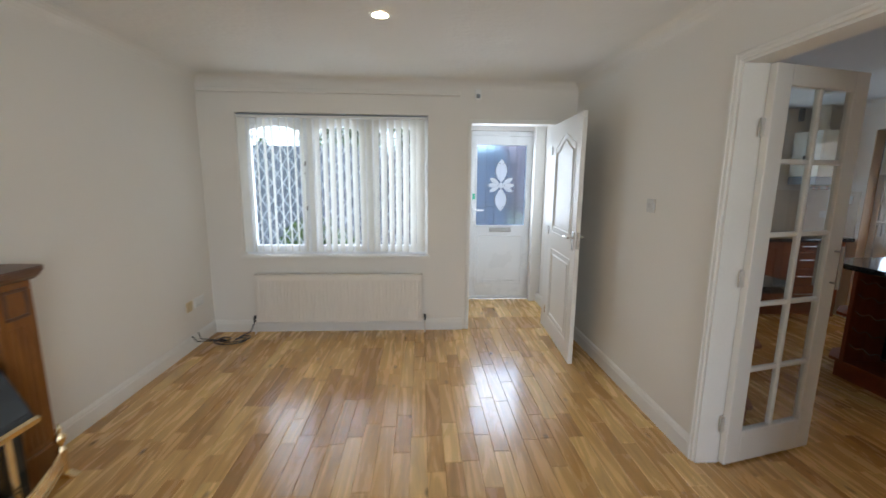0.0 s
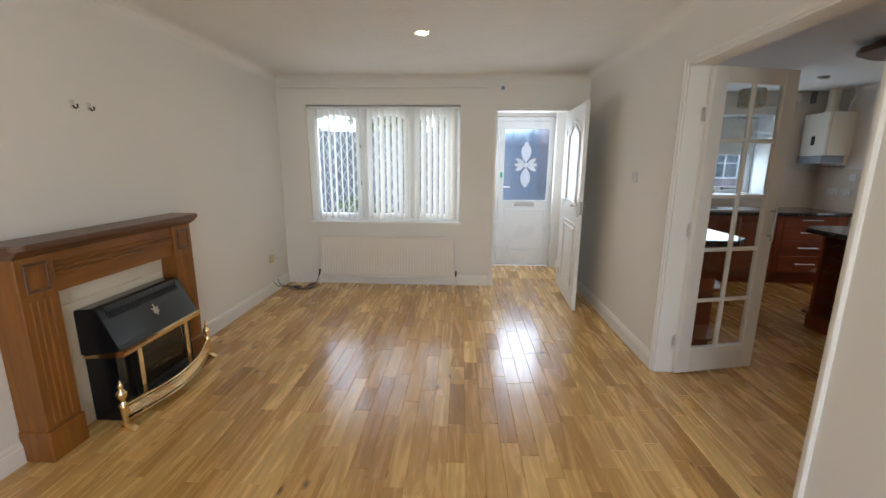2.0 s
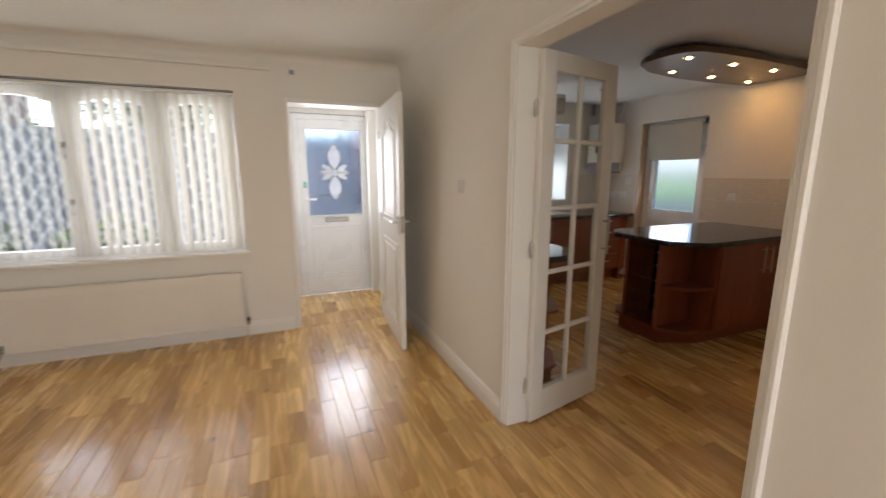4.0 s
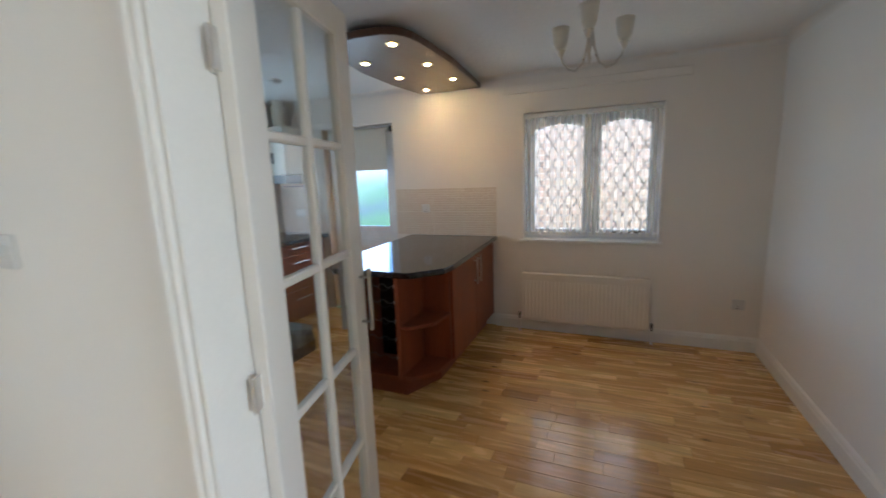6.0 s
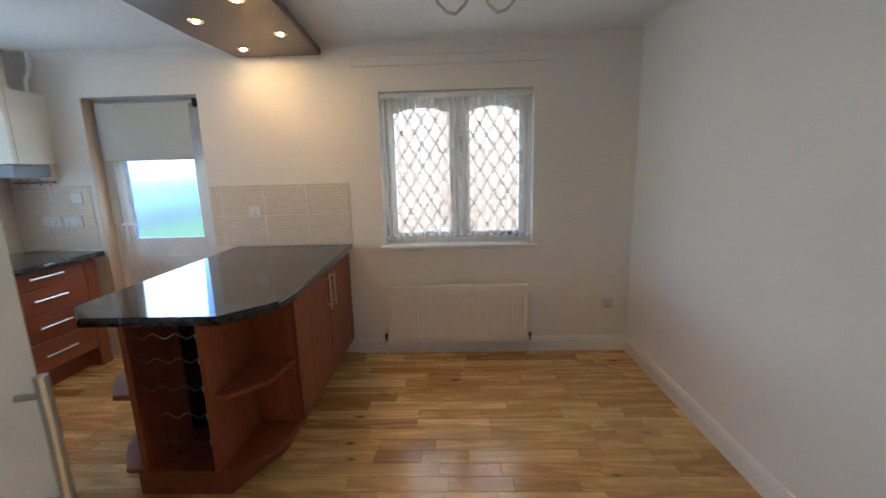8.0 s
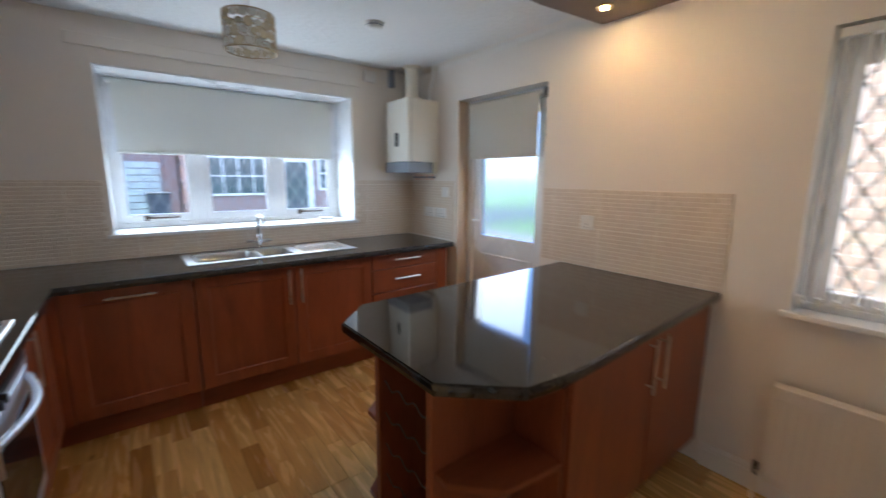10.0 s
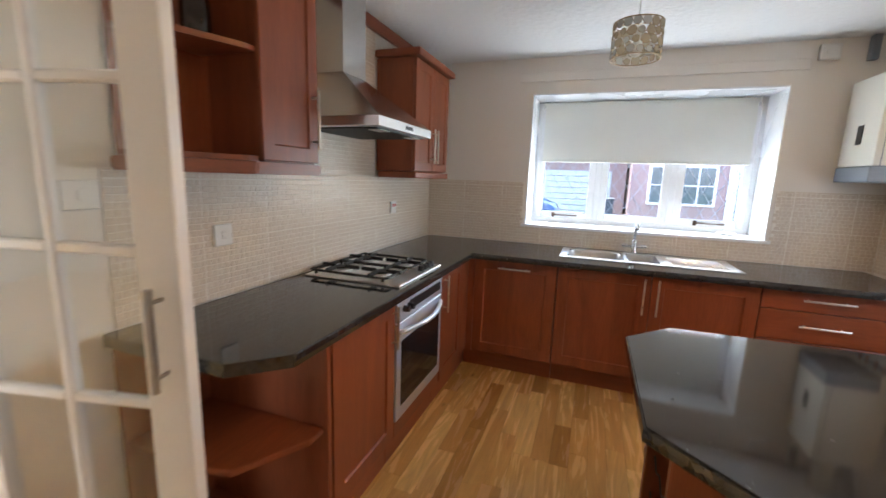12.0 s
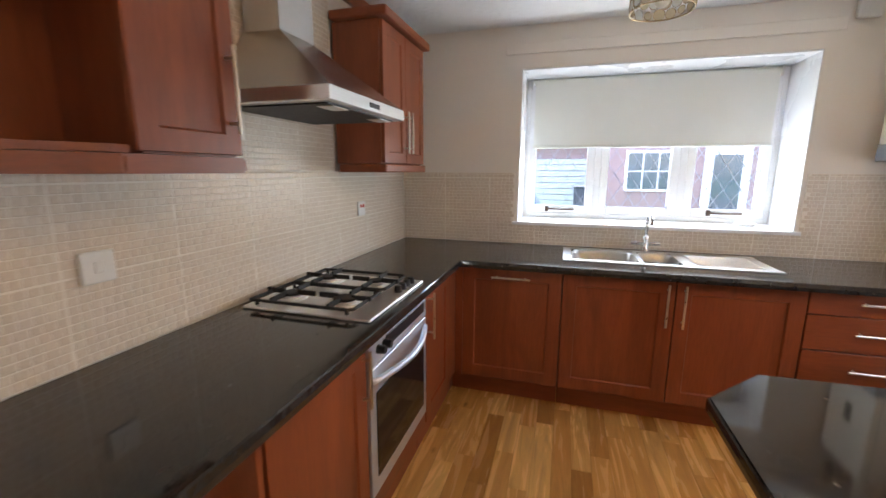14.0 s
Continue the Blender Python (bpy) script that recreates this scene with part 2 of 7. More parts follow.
def island_tone(name, ramp_cols, rough, bump=0.1, bscale=60.0):
    """Pieces of one mesh, each with its own tone."""
    m, t, p = shader(name)
    r = node(t, "ShaderNodeNewGeometry").outputs["Random Per Island"]
    ramp = node(t, "ShaderNodeValToRGB", [(r, 0)])
    e = ramp.color_ramp.elements
    e[0].color, e[1].color = rgba(ramp_cols[0]), rgba(ramp_cols[-1])
    for i, c in enumerate(ramp_cols[1:-1]):
        e.new((i + 1) / (len(ramp_cols) - 1)).color = rgba(c)
    n = node(t, "ShaderNodeTexNoise", [(coords(t), "Vector")], i_Scale=bscale, i_Detail=4.0)
    mr = node(t, "ShaderNodeMapRange", [(n.outputs[0], 0)], i_3=0.82, i_4=1.15)
    col = node(t, "ShaderNodeVectorMath", [(ramp.outputs[0], 0), (mr.outputs[0], "Scale")], operation="SCALE")
    t.links.new(col.outputs[0], p.inputs["Base Color"])
    b = node(t, "ShaderNodeBump", [(n.outputs[0], "Height")], i_Strength=bump, i_Distance=0.002)
    t.links.new(b.outputs[0], p.inputs["Normal"])
    p.inputs["Roughness"].default_value = rough
    return m


M_WALL = surf("magnolia_paint", (0.80, 0.77, 0.72), 0.75, var=0.02, scale=1.2, bump=0.10, bscale=260, dist=0.0015)
M_CREAM = surf("cream_wall_paint", (0.82, 0.775, 0.715), 0.72, var=0.02, scale=1.2, bump=0.10, bscale=260, dist=0.0015)
M_KWALL = surf("kitchen_wall_paint", (0.82, 0.80, 0.77), 0.72, var=0.02, scale=1.2, bump=0.10, bscale=260, dist=0.0015)
M_CEIL = ceiling_artex("swirled_ceiling", (0.80, 0.78, 0.74), 4.0, 1.0)
M_KCEIL = ceiling_artex("stippled_ceiling", (0.80, 0.80, 0.79), 30.0, 0.35)
M_TRIM = surf("white_gloss_paint", (0.82, 0.80, 0.76), 0.42, var=0.02, scale=4, bump=0.03, bscale=120)
M_UPVC = surf("white_upvc", (0.84, 0.85, 0.86), 0.28, var=0.015, scale=3, bump=0.01)
M_RAD = surf("radiator_enamel", (0.80, 0.76, 0.70), 0.35, var=0.02, scale=4, bump=0.02)
M_FIT = surf("white_plastic", (0.80, 0.80, 0.78), 0.35, var=0.02, scale=8, bump=0.0)
M_BEIGE = surf("yellowed_plastic", (0.62, 0.50, 0.30), 0.4, var=0.05, scale=30, bump=0.0)
M_BLACK = surf("black_plastic", (0.012, 0.012, 0.013), 0.35, var=0.2, scale=20, bump=0.0)
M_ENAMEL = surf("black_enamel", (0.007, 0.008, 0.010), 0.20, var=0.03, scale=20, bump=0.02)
M_IRON = surf("cast_iron", (0.011, 0.011, 0.012), 0.6, var=0.2, scale=40, bump=0.2)
M_BRASS = surf("polished_brass", (0.88, 0.71, 0.42), 0.16, metal=1.0, var=0.10, scale=25, bump=0.03, rvar=0.06)
M_BRONZE = surf("dull_bronze_wire", (0.30, 0.22, 0.12), 0.38, metal=1.0, var=0.1, scale=25, bump=0.0)
M_STEEL = surf("brushed_steel", (0.78, 0.78, 0.78), 0.36, metal=1.0, var=0.05, scale=40, bump=0.03, bscale=200, stretch=(1, 0.06, 1), rvar=0.05)
M_HOOD = surf("polished_hood_steel", (0.56, 0.55, 0.53), 0.22, metal=1.0, var=0.08, scale=7, bump=0.03, bscale=200, stretch=(1, 0.06, 1), rvar=0.06)
M_RAIL = surf("dark_steel_rail", (0.16, 0.155, 0.15), 0.4, metal=0.9, var=0.05, bump=0.0)
M_CATCH = surf("brown_iron", (0.075, 0.045, 0.032), 0.45, metal=0.3, var=0.2, scale=60, bump=0.1)
# oven steel coloured lighter and bluer to imitate the reflected window and back door
M_OVEN = surf("window_blued_steel", (0.66, 0.70, 0.78), 0.42, metal=0.75, var=0.03, scale=40, bump=0.02, bscale=200, rvar=0.04)
M_HANDLE = surf("satin_nickel", (0.40, 0.39, 0.38), 0.30, metal=1.0, var=0.05, scale=40, bump=0.02, rvar=0.05)
M_SINK = surf("sink_steel", (0.48, 0.48, 0.47), 0.30, metal=1.0, var=0.06, scale=30, bump=0.03, bscale=200, rvar=0.06)
# plate plastic, greyer than the white fittings
M_PLATE = surf("pale_grey_plate", (0.62, 0.61, 0.59), 0.4, var=0.04, bump=0.01)
M_CHROME = surf("chrome", (0.78, 0.78, 0.79), 0.10, metal=1.0, var=0.03, scale=20, bump=0.0, rvar=0.03)
M_NICKEL = surf("satin_nickel", (0.62, 0.58, 0.52), 0.30, metal=1.0, var=0.04, scale=30, bump=0.0)
M_CHERRY = wood("cherry_vertical", (0.170, 0.040, 0.013), (0.300, 0.078, 0.028), "z", 0.40, 0.10)
M_CHERRY_X = wood("cherry_along_x", (0.170, 0.040, 0.013), (0.300, 0.078, 0.028), "x", 0.40, 0.10)
M_CHERRY_Y = wood("cherry_along_y", (0.170, 0.040, 0.013), (0.300, 0.078, 0.028), "y", 0.40, 0.10)
M_OAK_Z = wood("stained_oak_upright", (0.155, 0.052, 0.006), (0.290, 0.112, 0.014), "z", 0.42, 0.1, ring=11)
M_OAK_Y = wood("stained_oak_level", (0.155, 0.052, 0.006), (0.290, 0.112, 0.014), "y", 0.42, 0.1, ring=11)
M_OAK_DARK = wood("dark_mantel_top", (0.085, 0.034, 0.014), (0.155, 0.065, 0.028), "y", 0.36, 0.2, ring=9)
M_WALNUT = wood("brown_canopy_veneer", (0.085, 0.040, 0.024), (0.135, 0.068, 0.042), "x", 0.35, 0.2)
M_TOP = granite("black_flecked_laminate")
M_TILE = island_tone("mosaic_tile", [(0.66, 0.57, 0.47), (0.70, 0.61, 0.51), (0.68, 0.59, 0.49), (0.73, 0.65, 0.55)], 0.32, 0.05, 180)
M_GROUT = surf("tile_grout", (0.84, 0.79, 0.71), 0.8, var=0.04, scale=30, bump=0.1)
M_HEARTHPANEL = surf("marble_back_panel", (0.78, 0.70, 0.56), 0.35, var=0.05, scale=6, bump=0.02)
M_GLASS = clear_glass("clear_glass", gloss=0.9)
M_DOORGLASS = clear_glass("door_glass", (0.95, 0.97, 0.97), gloss=1.0)
M_FROST = frosted_glass("frosted_glass", (0.72, 0.86, 1.0), 0.22)
M_FROST2 = frosted_glass("back_door_glass", (0.40, 0.47, 0.64), 0.16)
# white translucent colour stands in for bright sky seen through clear bevels
M_BEVELGLASS = fabric("sky_white_bevel_glass", (0.96, 0.98, 1.0), 0.45)
M_SMOKE = clear_glass("smoked_fire_glass", (0.25, 0.22, 0.2), gloss=1.5)
M_LEAD = surf("lead_strip", (0.16, 0.16, 0.17), 0.5, metal=0.6, var=0.1, scale=30, bump=0.05)
M_LEADLIGHT = surf("pale_lead_strip", (0.30, 0.32, 0.36), 0.5, metal=0.3, var=0.1, scale=30, bump=0.05)
# living room lead, whitened in its colour so the strips look lit
M_LEADPALE = surf("lit_lead_strip", (0.62, 0.65, 0.70), 0.5, var=0.06, scale=30, bump=0.03)
M_SLAT = fabric("vertical_slat_cloth", (0.88, 0.87, 0.82), 0.20)
M_SHEER = fabric("sheer_slat_cloth", (0.88, 0.87, 0.84), 0.5, see=0.70)
M_ROLLER = fabric("cream_roller_cloth", (0.84, 0.85, 0.80), 0.12)
M_ROLLER2 = fabric("grey_roller_cloth", (0.70, 0.67, 0.60), 0.22)
M_BULB = glow("lit_lamp", (1.0, 0.78, 0.45), 14.0)
M_BULB2 = glow("lit_halogen", (1.0, 0.62, 0.26), 50.0)
M_OPAL = fabric("opal_glass_cup", (0.86, 0.84, 0.78), 0.35)
M_CAPIZ = fabric("capiz_shell", (0.62, 0.54, 0.40), 0.55, see=0.15)
M_CAPIZ2 = fabric("white_capiz_shell", (0.66, 0.66, 0.62), 0.5, see=0.15)
M_COAL = surf("ember_coals", (0.10, 0.05, 0.035), 0.9, var=0.5, scale=60, bump=0.4)
M_OVENGLASS = surf("oven_glass", (0.012, 0.011, 0.011), 0.06, var=0.2, scale=4, bump=0.0, rvar=0.02)
M_GREEN = surf("green_sticker", (0.05, 0.45, 0.28), 0.5, var=0.05, bump=0)
M_RED = surf("red_neon", (0.6, 0.03, 0.02), 0.4, var=0.05, bump=0)
M_GREY = surf("grey_plastic", (0.22, 0.25, 0.29), 0.4, var=0.05, bump=0)
M_BOILER = surf("boiler_enamel", (0.80, 0.78, 0.70), 0.35, var=0.02, scale=4, bump=0.01)
M_CREAMPIPE = surf("cream_flue_paint", (0.76, 0.70, 0.58), 0.45, var=0.03, bump=0.02)
M_COPPER = surf("copper_pipe", (0.72, 0.40, 0.26), 0.3, metal=1.0, var=0.1, bump=0.02)
M_REVEAL = surf("raw_reveal_paint", (0.60, 0.46, 0.33), 0.7, var=0.05, bump=0.08)
M_PLANK = oak_floor("oak_board", False)
M_PLANKS = oak_floor("oak_boards", True)
M_SUB = surf("floor_joint", (0.10, 0.055, 0.025), 0.8, var=0.1, bump=0.1)


# ---- building helpers ----
WORLD = {}


def thing(name, label, category, at=(0, 0, 0), rz=0.0, group="", kind=""):
    """An empty at the base of a thing, which its parts hang from."""
    ob = new(name)
    ob.empty_display_size = 0.05
    m = pose(*at, 0, 0, rz)
    ob.matrix_basis = m
    WORLD[ob] = m
    return tagged(ob, label, category, group, kind)


def part(name, bm, mat, parent=None, label="", local=False, smooth=False):
    """One mesh under a thing or a part. The bmesh is in world coordinates unless local."""
    if parent is not None and not local:
        bm.transform(WORLD[parent].inverted())
    me = bpy.data.meshes.new(name)
    bmesh.ops.recalc_face_normals(bm, faces=bm.faces)
    if smooth:
        for f in bm.faces:
            f.smooth = True
    bm.to_mesh(me)
    bm.free()
    me.materials.append(mat)
    ob = new(name, me)
    ob.parent = parent
    WORLD[ob] = WORLD[parent] if parent is not None else Matrix()
    if label:
        ob["label"] = label
    return ob


def box(bm, x0, y0, z0, x1, y1, z1, bev=0.0, seg=1):
    c = Matrix.LocRotScale(((x0 + x1) / 2, (y0 + y1) / 2, (z0 + z1) / 2), None, (abs(x1 - x0), abs(y1 - y0), abs(z1 - z0)))
    r = bmesh.ops.create_cube(bm, size=1.0, matrix=c)
    if bev:
        edges = {e for v in r["verts"] for e in v.link_edges}
        bmesh.ops.bevel(bm, geom=list(edges), offset=bev, segments=seg, affect="EDGES", profile=0.6)
    return bm


def bx(*a, bev=0.0, seg=1):
    return box(bmesh.new(), *a, bev=bev, seg=seg)


def cyl(bm, a, b, r, r2=None, n=14, caps=True):
    a, b = Vector(a), Vector(b)
    d = b - a
    m = Matrix.Translation((a + b) / 2) @ d.to_track_quat("Z", "Y").to_matrix().to_4x4()
    bmesh.ops.create_cone(bm, cap_ends=caps, segments=n, radius1=r, radius2=r if r2 is None else r2, depth=d.length, matrix=m)
    return bm


def cy(*a, **k):
    return cyl(bmesh.new(), *a, **k)


def lathe(bm, centre, profile, n=24):
    """A turned shape from rows of radius and height."""
    rings = []
    for r, z in profile:
        rings.append([bm.verts.new((centre[0] + r * math.cos(a), centre[1] + r * math.sin(a), centre[2] + z)) for a in (2 * math.pi * i / n for i in range(n))])
    for p, q in zip(rings, rings[1:]):
        for i in range(n):
            bm.faces.new((p[i], p[(i + 1) % n], q[(i + 1) % n], q[i]))
    bm.faces.new(rings[0][::-1])
    bm.faces.new(rings[-1])
    return bm


def prism(bm, pts, z0, z1, axis="z", bev=0.0, seg=2):
    """A polygon drawn out along an axis; pts are the other two coordinates in order."""
    def at(p, w):
        return {"z": (p[0], p[1], w), "x": (w, p[0], p[1]), "y": (p[0], w, p[1])}[axis]
    lo = [bm.verts.new(at(p, z0)) for p in pts]
    hi = [bm.verts.new(at(p, z1)) for p in pts]
    n = len(pts)
    fs = [bm.faces.new(lo[::-1]), bm.faces.new(hi)] + [bm.faces.new((lo[i], lo[(i + 1) % n], hi[(i + 1) % n], hi[i])) for i in range(n)]
    if bev:
        bmesh.ops.bevel(bm, geom=list({e for f in fs for e in f.edges}), offset=bev, segments=seg, affect="EDGES")
    return bm


def tube(bm, pts, r, n=8):
    """A round bar along points."""
    pts = [Vector(p) for p in pts]
    rings = []
    for i, p in enumerate(pts):
        d = (pts[min(i + 1, len(pts) - 1)] - pts[max(i - 1, 0)]).normalized()
        up = Vector((0, 0, 1)) if abs(d.z) < 0.9 else Vector((1, 0, 0))
        u = d.cross(up).normalized()
        w = d.cross(u)
        rings.append([bm.verts.new(p + r * (math.cos(a) * u + math.sin(a) * w)) for a in (2 * math.pi * k / n for k in range(n))])
    for p, q in zip(rings, rings[1:]):
        for i in range(n):
            bm.faces.new((p[i], p[(i + 1) % n], q[(i + 1) % n], q[i]))
    bm.faces.new(rings[0][::-1])
    bm.faces.new(rings[-1])
    return bm


def wall(name, axis, across, u0, u1, z0, z1, holes, mat, label):
    """A wall with thickness; across = (low, high) of its thin side, holes = (u0, u1, z0, z1)."""
    us = sorted({u0, u1, *[h[0] for h in holes], *[h[1] for h in holes]})
    zs = sorted({z0, z1, *[h[2] for h in holes], *[h[3] for h in holes]})
    solid = {}
    for i in range(len(us) - 1):
        for k in range(len(zs) - 1):
            cu, cz = (us[i] + us[i + 1]) / 2, (zs[k] + zs[k + 1]) / 2
            solid[i, k] = not any(h[0] < cu < h[1] and h[2] < cz < h[3] for h in holes)
    bm = bmesh.new()

    def P(u, w, z):
        return bm.verts.new((w, u, z) if axis == "y" else (u, w, z))
    a, b = across
    for (i, k), s in solid.items():
        if not s:
            continue
        ua, ub, za, zb = us[i], us[i + 1], zs[k], zs[k + 1]
        for w in (a, b):
            bm.faces.new((P(ua, w, za), P(ub, w, za), P(ub, w, zb), P(ua, w, zb)))
        for (di, dk), q in {(-1, 0): ((ua, za), (ua, zb)), (1, 0): ((ub, za), (ub, zb)), (0, -1): ((ua, za), (ub, za)), (0, 1): ((ua, zb), (ub, zb))}.items():
            if not solid.get((i + di, k + dk), False):
                (p, r), (s2, t2) = q
                bm.faces.new((P(p, a, r), P(s2, a, t2), P(s2, b, t2), P(p, b, r)))
    bmesh.ops.remove_doubles(bm, verts=bm.verts, dist=1e-5)
    return tagged(part(name, bm, mat), label, "wall", kind="structure")


# ---- plan ----
LX, PX0, PX1, EX = -1.14, 2.325, 2.45, 5.585     # living side wall, partition faces, kitchen outer wall
LY, KY, DY, SY = 4.69, 5.58, 0.83, -2.1          # front wall, kitchen window wall, dining end wall, rear wall
LZ, KZ, HZ = 2.37, 2.345, 2.11                   # ceilings
CT = 0.895                                       # worktop height
OPEN = (1.44, 2.69, 2.035)                        # double doorway in the partition

wall("wall_west", "y", (LX - 0.25, LX), SY, LY + 0.3, 0, 2.6, [], M_WALL, "cream painted plaster wall with the fireplace")
wall("wall_north_living", "x", (LY, LY + 0.13), LX, PX0, 0, 2.6, [(-0.815, 0.928, 0.75, 2.065), (1.315, 2.14, 0, 2.02)], M_WALL, "cream painted plaster wall with window and hall doorway")
wall("wall_partition", "y", (PX0, PX1), SY, 5.83, 0, 2.6, [(OPEN[0], OPEN[1], 0, OPEN[2])], M_WALL, "cream painted wall between living room and kitchen")
# the rear opening is made up to give the fill lamp a place
wall("wall_south_living", "x", (SY - 0.2, SY), LX - 0.25, PX1, 0, 2.6, [(0.66, 2.24, 0.52, 1.98)], M_WALL, "plain cream painted rear wall with an added opening for the fill lamp")
wall("wall_north_kitchen", "x", (KY, KY + 0.46), PX1, EX + 0.32, 0, 2.6, [(3.32, 4.978, 1.05, 2.078)], M_CREAM, "cream painted kitchen wall with a deep window")
wall("wall_east", "y", (EX, EX + 0.32), DY - 0.2, KY, 0, 2.6, [(1.575, 2.695, 0.87, 2.0), (4.03, 4.91, 0, 2.03)], M_CREAM, "cream painted wall with window and back door")
wall("wall_south_dining", "x", (DY - 0.2, DY), PX1, EX, 0, 2.6, [], M_KWALL, "white painted dining end wall")
wall("wall_hall_west", "y", (1.16, 1.27), LY + 0.13, 5.72, 0, 2.6, [], M_KWALL, "white painted porch wall")
wall("wall_hall_front", "x", (5.72, 5.84), 1.16, PX0, 0, 2.6, [(1.395, 2.31, 0, 2.06)], M_KWALL, "white painted porch front wall")

tagged(part("ceiling_living", bx(LX, SY, LZ, PX0, LY, LZ + 0.15), M_CEIL), "white swirled textured plaster ceiling", "ceiling", kind="structure")
tagged(part("ceiling_kitchen", bx(PX1, DY, KZ, EX, KY, KZ + 0.15), M_KCEIL), "white stippled plaster kitchen ceiling", "ceiling", kind="structure")
tagged(part("ceiling_hall", bx(1.27, LY + 0.13, HZ, PX0, 5.72, HZ + 0.1), M_KWALL), "low white painted porch ceiling", "ceiling", kind="structure")
tagged(part("roof", bx(LX - 0.25, SY - 0.2, 2.61, EX + 0.32, 6.04, 2.75), M_SUB), "flat slab closing the rooms above", "roof", kind="structure")


def coving(name, a, b, z, inward, size=0.09):
    """A quarter-round cove between wall and ceiling from a to b; inward points into the room."""
    bm = bmesh.new()
    prof = [(0.0, 0.0), (0.0, -size)] + [(size * (1 - math.cos(k * math.pi / 12)), -size * (1 - math.sin(k * math.pi / 12))) for k in range(1, 6)] + [(size, 0.0)]
    rows = [[bm.verts.new((p[0] + inward[0] * u, p[1] + inward[1] * u, z + w)) for u, w in prof] for p in (a, b)]
    n = len(prof)
    for i in range(n):
        bm.faces.new((rows[0][i], rows[0][(i + 1) % n], rows[1][(i + 1) % n], rows[1][i]))
    return tagged(part(name, bm, M_WALL, smooth=False), "smooth painted plaster coving", "coving", kind="structure")


coving("trim_cove_north", (LX, LY), (PX0, LY), LZ, (0, -1))
coving("trim_cove_west", (LX, SY), (LX, LY), LZ, (1, 0))
coving("trim_cove_partition", (PX0, SY), (PX0, LY), LZ, (-1, 0))
coving("trim_cove_east", (EX, DY), (EX, KY), KZ, (-1, 0), 0.045)
coving("trim_cove_dining", (PX1, DY), (EX, DY), KZ, (0, 1), 0.045)


def skirting(a, b, inward, h=0.12, d=0.018):
    """A moulded board along the foot of a wall."""
    bm = bmesh.new()
    prof = [(0, 0), (d, 0), (d, h * 0.72), (d * 0.75, h * 0.78), (d * 0.75, h * 0.86), (d * 0.35, h * 0.97), (0.0, h)]
    rows = [[bm.verts.new((p[0] + inward[0] * u, p[1] + inward[1] * u, w)) for u, w in prof] for p in (a, b)]
    n = len(prof)
    for i in range(n):
        bm.faces.new((rows[0][i], rows[0][(i + 1) % n], rows[1][(i + 1) % n], rows[1][i]))
    bm.faces.new(rows[0])
    bm.faces.new(rows[1][::-1])
    return tagged(part("baseboard", bm, M_TRIM), "white gloss painted moulded skirting board", "skirting", kind="structure")


skirting((LX, 2.79), (LX, LY), (1, 0))
skirting((LX, SY), (LX, 1.60), (1, 0))
skirting((LX, LY), (1.27, LY), (0, -1))
skirting((PX0, LY), (PX0, OPEN[1] + 0.027), (-1, 0))
skirting((PX0, OPEN[0] - 0.028), (PX0, SY), (-1, 0))
skirting((EX, DY), (EX, 2.96), (-1, 0))
skirting((PX1, DY), (EX, DY), (0, 1))
skirting((2.30, 4.85), (2.30, 5.70), (-1, 0))
skirting((1.27, 4.85), (1.27, 5.70), (1, 0))

# door linings and architraves
bm = bmesh.new()
for y0, y1 in ((OPEN[0], OPEN[0] + 0.02), (OPEN[1] - 0.02, OPEN[1])):
    box(bm, PX0 - 0.002, y0, 0, PX1 + 0.002, y1, OPEN[2])
box(bm, PX0 - 0.002, OPEN[0] + 0.02, OPEN[2] - 0.02, PX1 + 0.002, OPEN[1] - 0.02, OPEN[2])
tagged(part("trim_double_doorway_lining", bm, M_TRIM), "white gloss painted doorway lining", "door frame", kind="structure")
for side, face, out in (("living", PX0, -1), ("kitchen", PX1, 1)):
    bm = bmesh.new()
    for a, b, d0, d1 in ((-0.008, 0.026, 0.001, 0.014), (0.008, 0.0245, 0.0135, 0.021)):
        xa, xb = sorted((face + out * d0, face + out * d1))
        box(bm, xa, OPEN[0] - b, 0, xb, OPEN[0] - a, OPEN[2] + b, bev=0.003)
        box(bm, xa, OPEN[1] + a, 0, xb, OPEN[1] + b, OPEN[2] + b, bev=0.003)
        box(bm, xa, OPEN[0] - a + 0.0005, OPEN[2] + a, xb, OPEN[1] + a - 0.0005, OPEN[2] + b, bev=0.003)
    tagged(part("trim_architrave_" + side, bm, M_TRIM), "white gloss painted moulded architrave", "architrave", kind="structure")
bm = bmesh.new()
for x0, x1 in ((1.30, 1.335), (2.12, 2.16)):
    box(bm, x0, LY - 0.012, 0, x1, LY + 0.142, 2.035, bev=0.003)
box(bm, 1.335, LY - 0.012, 2.0, 2.12, LY + 0.142, 2.035, bev=0.003)
tagged(part("trim_hall_doorway", bm, M_TRIM), "narrow white gloss painted hall door frame", "door frame", kind="structure")
part_box = part("trim_pipe_boxing", bx(2.20, 5.62, 0, 2.323, 5.718, 2.11, bev=0.004), M_TRIM)
tagged(part_box, "white painted pipe boxing beside the front door", "boxing", kind="structure")


# ---- floor: base sheet and oak boards ----
floor = tagged(part("floor", bx(LX, SY, -0.12, EX, KY, -0.014), M_SUB), "oak strip floor of varied honey tones", "floor", kind="structure")
tagged(part("floor_hall", bx(1.27, LY + 0.0, -0.0135, PX0, 5.72, -0.010), M_SUB), "pale oak porch floor", "floor", kind="structure")
BW = 0.0925


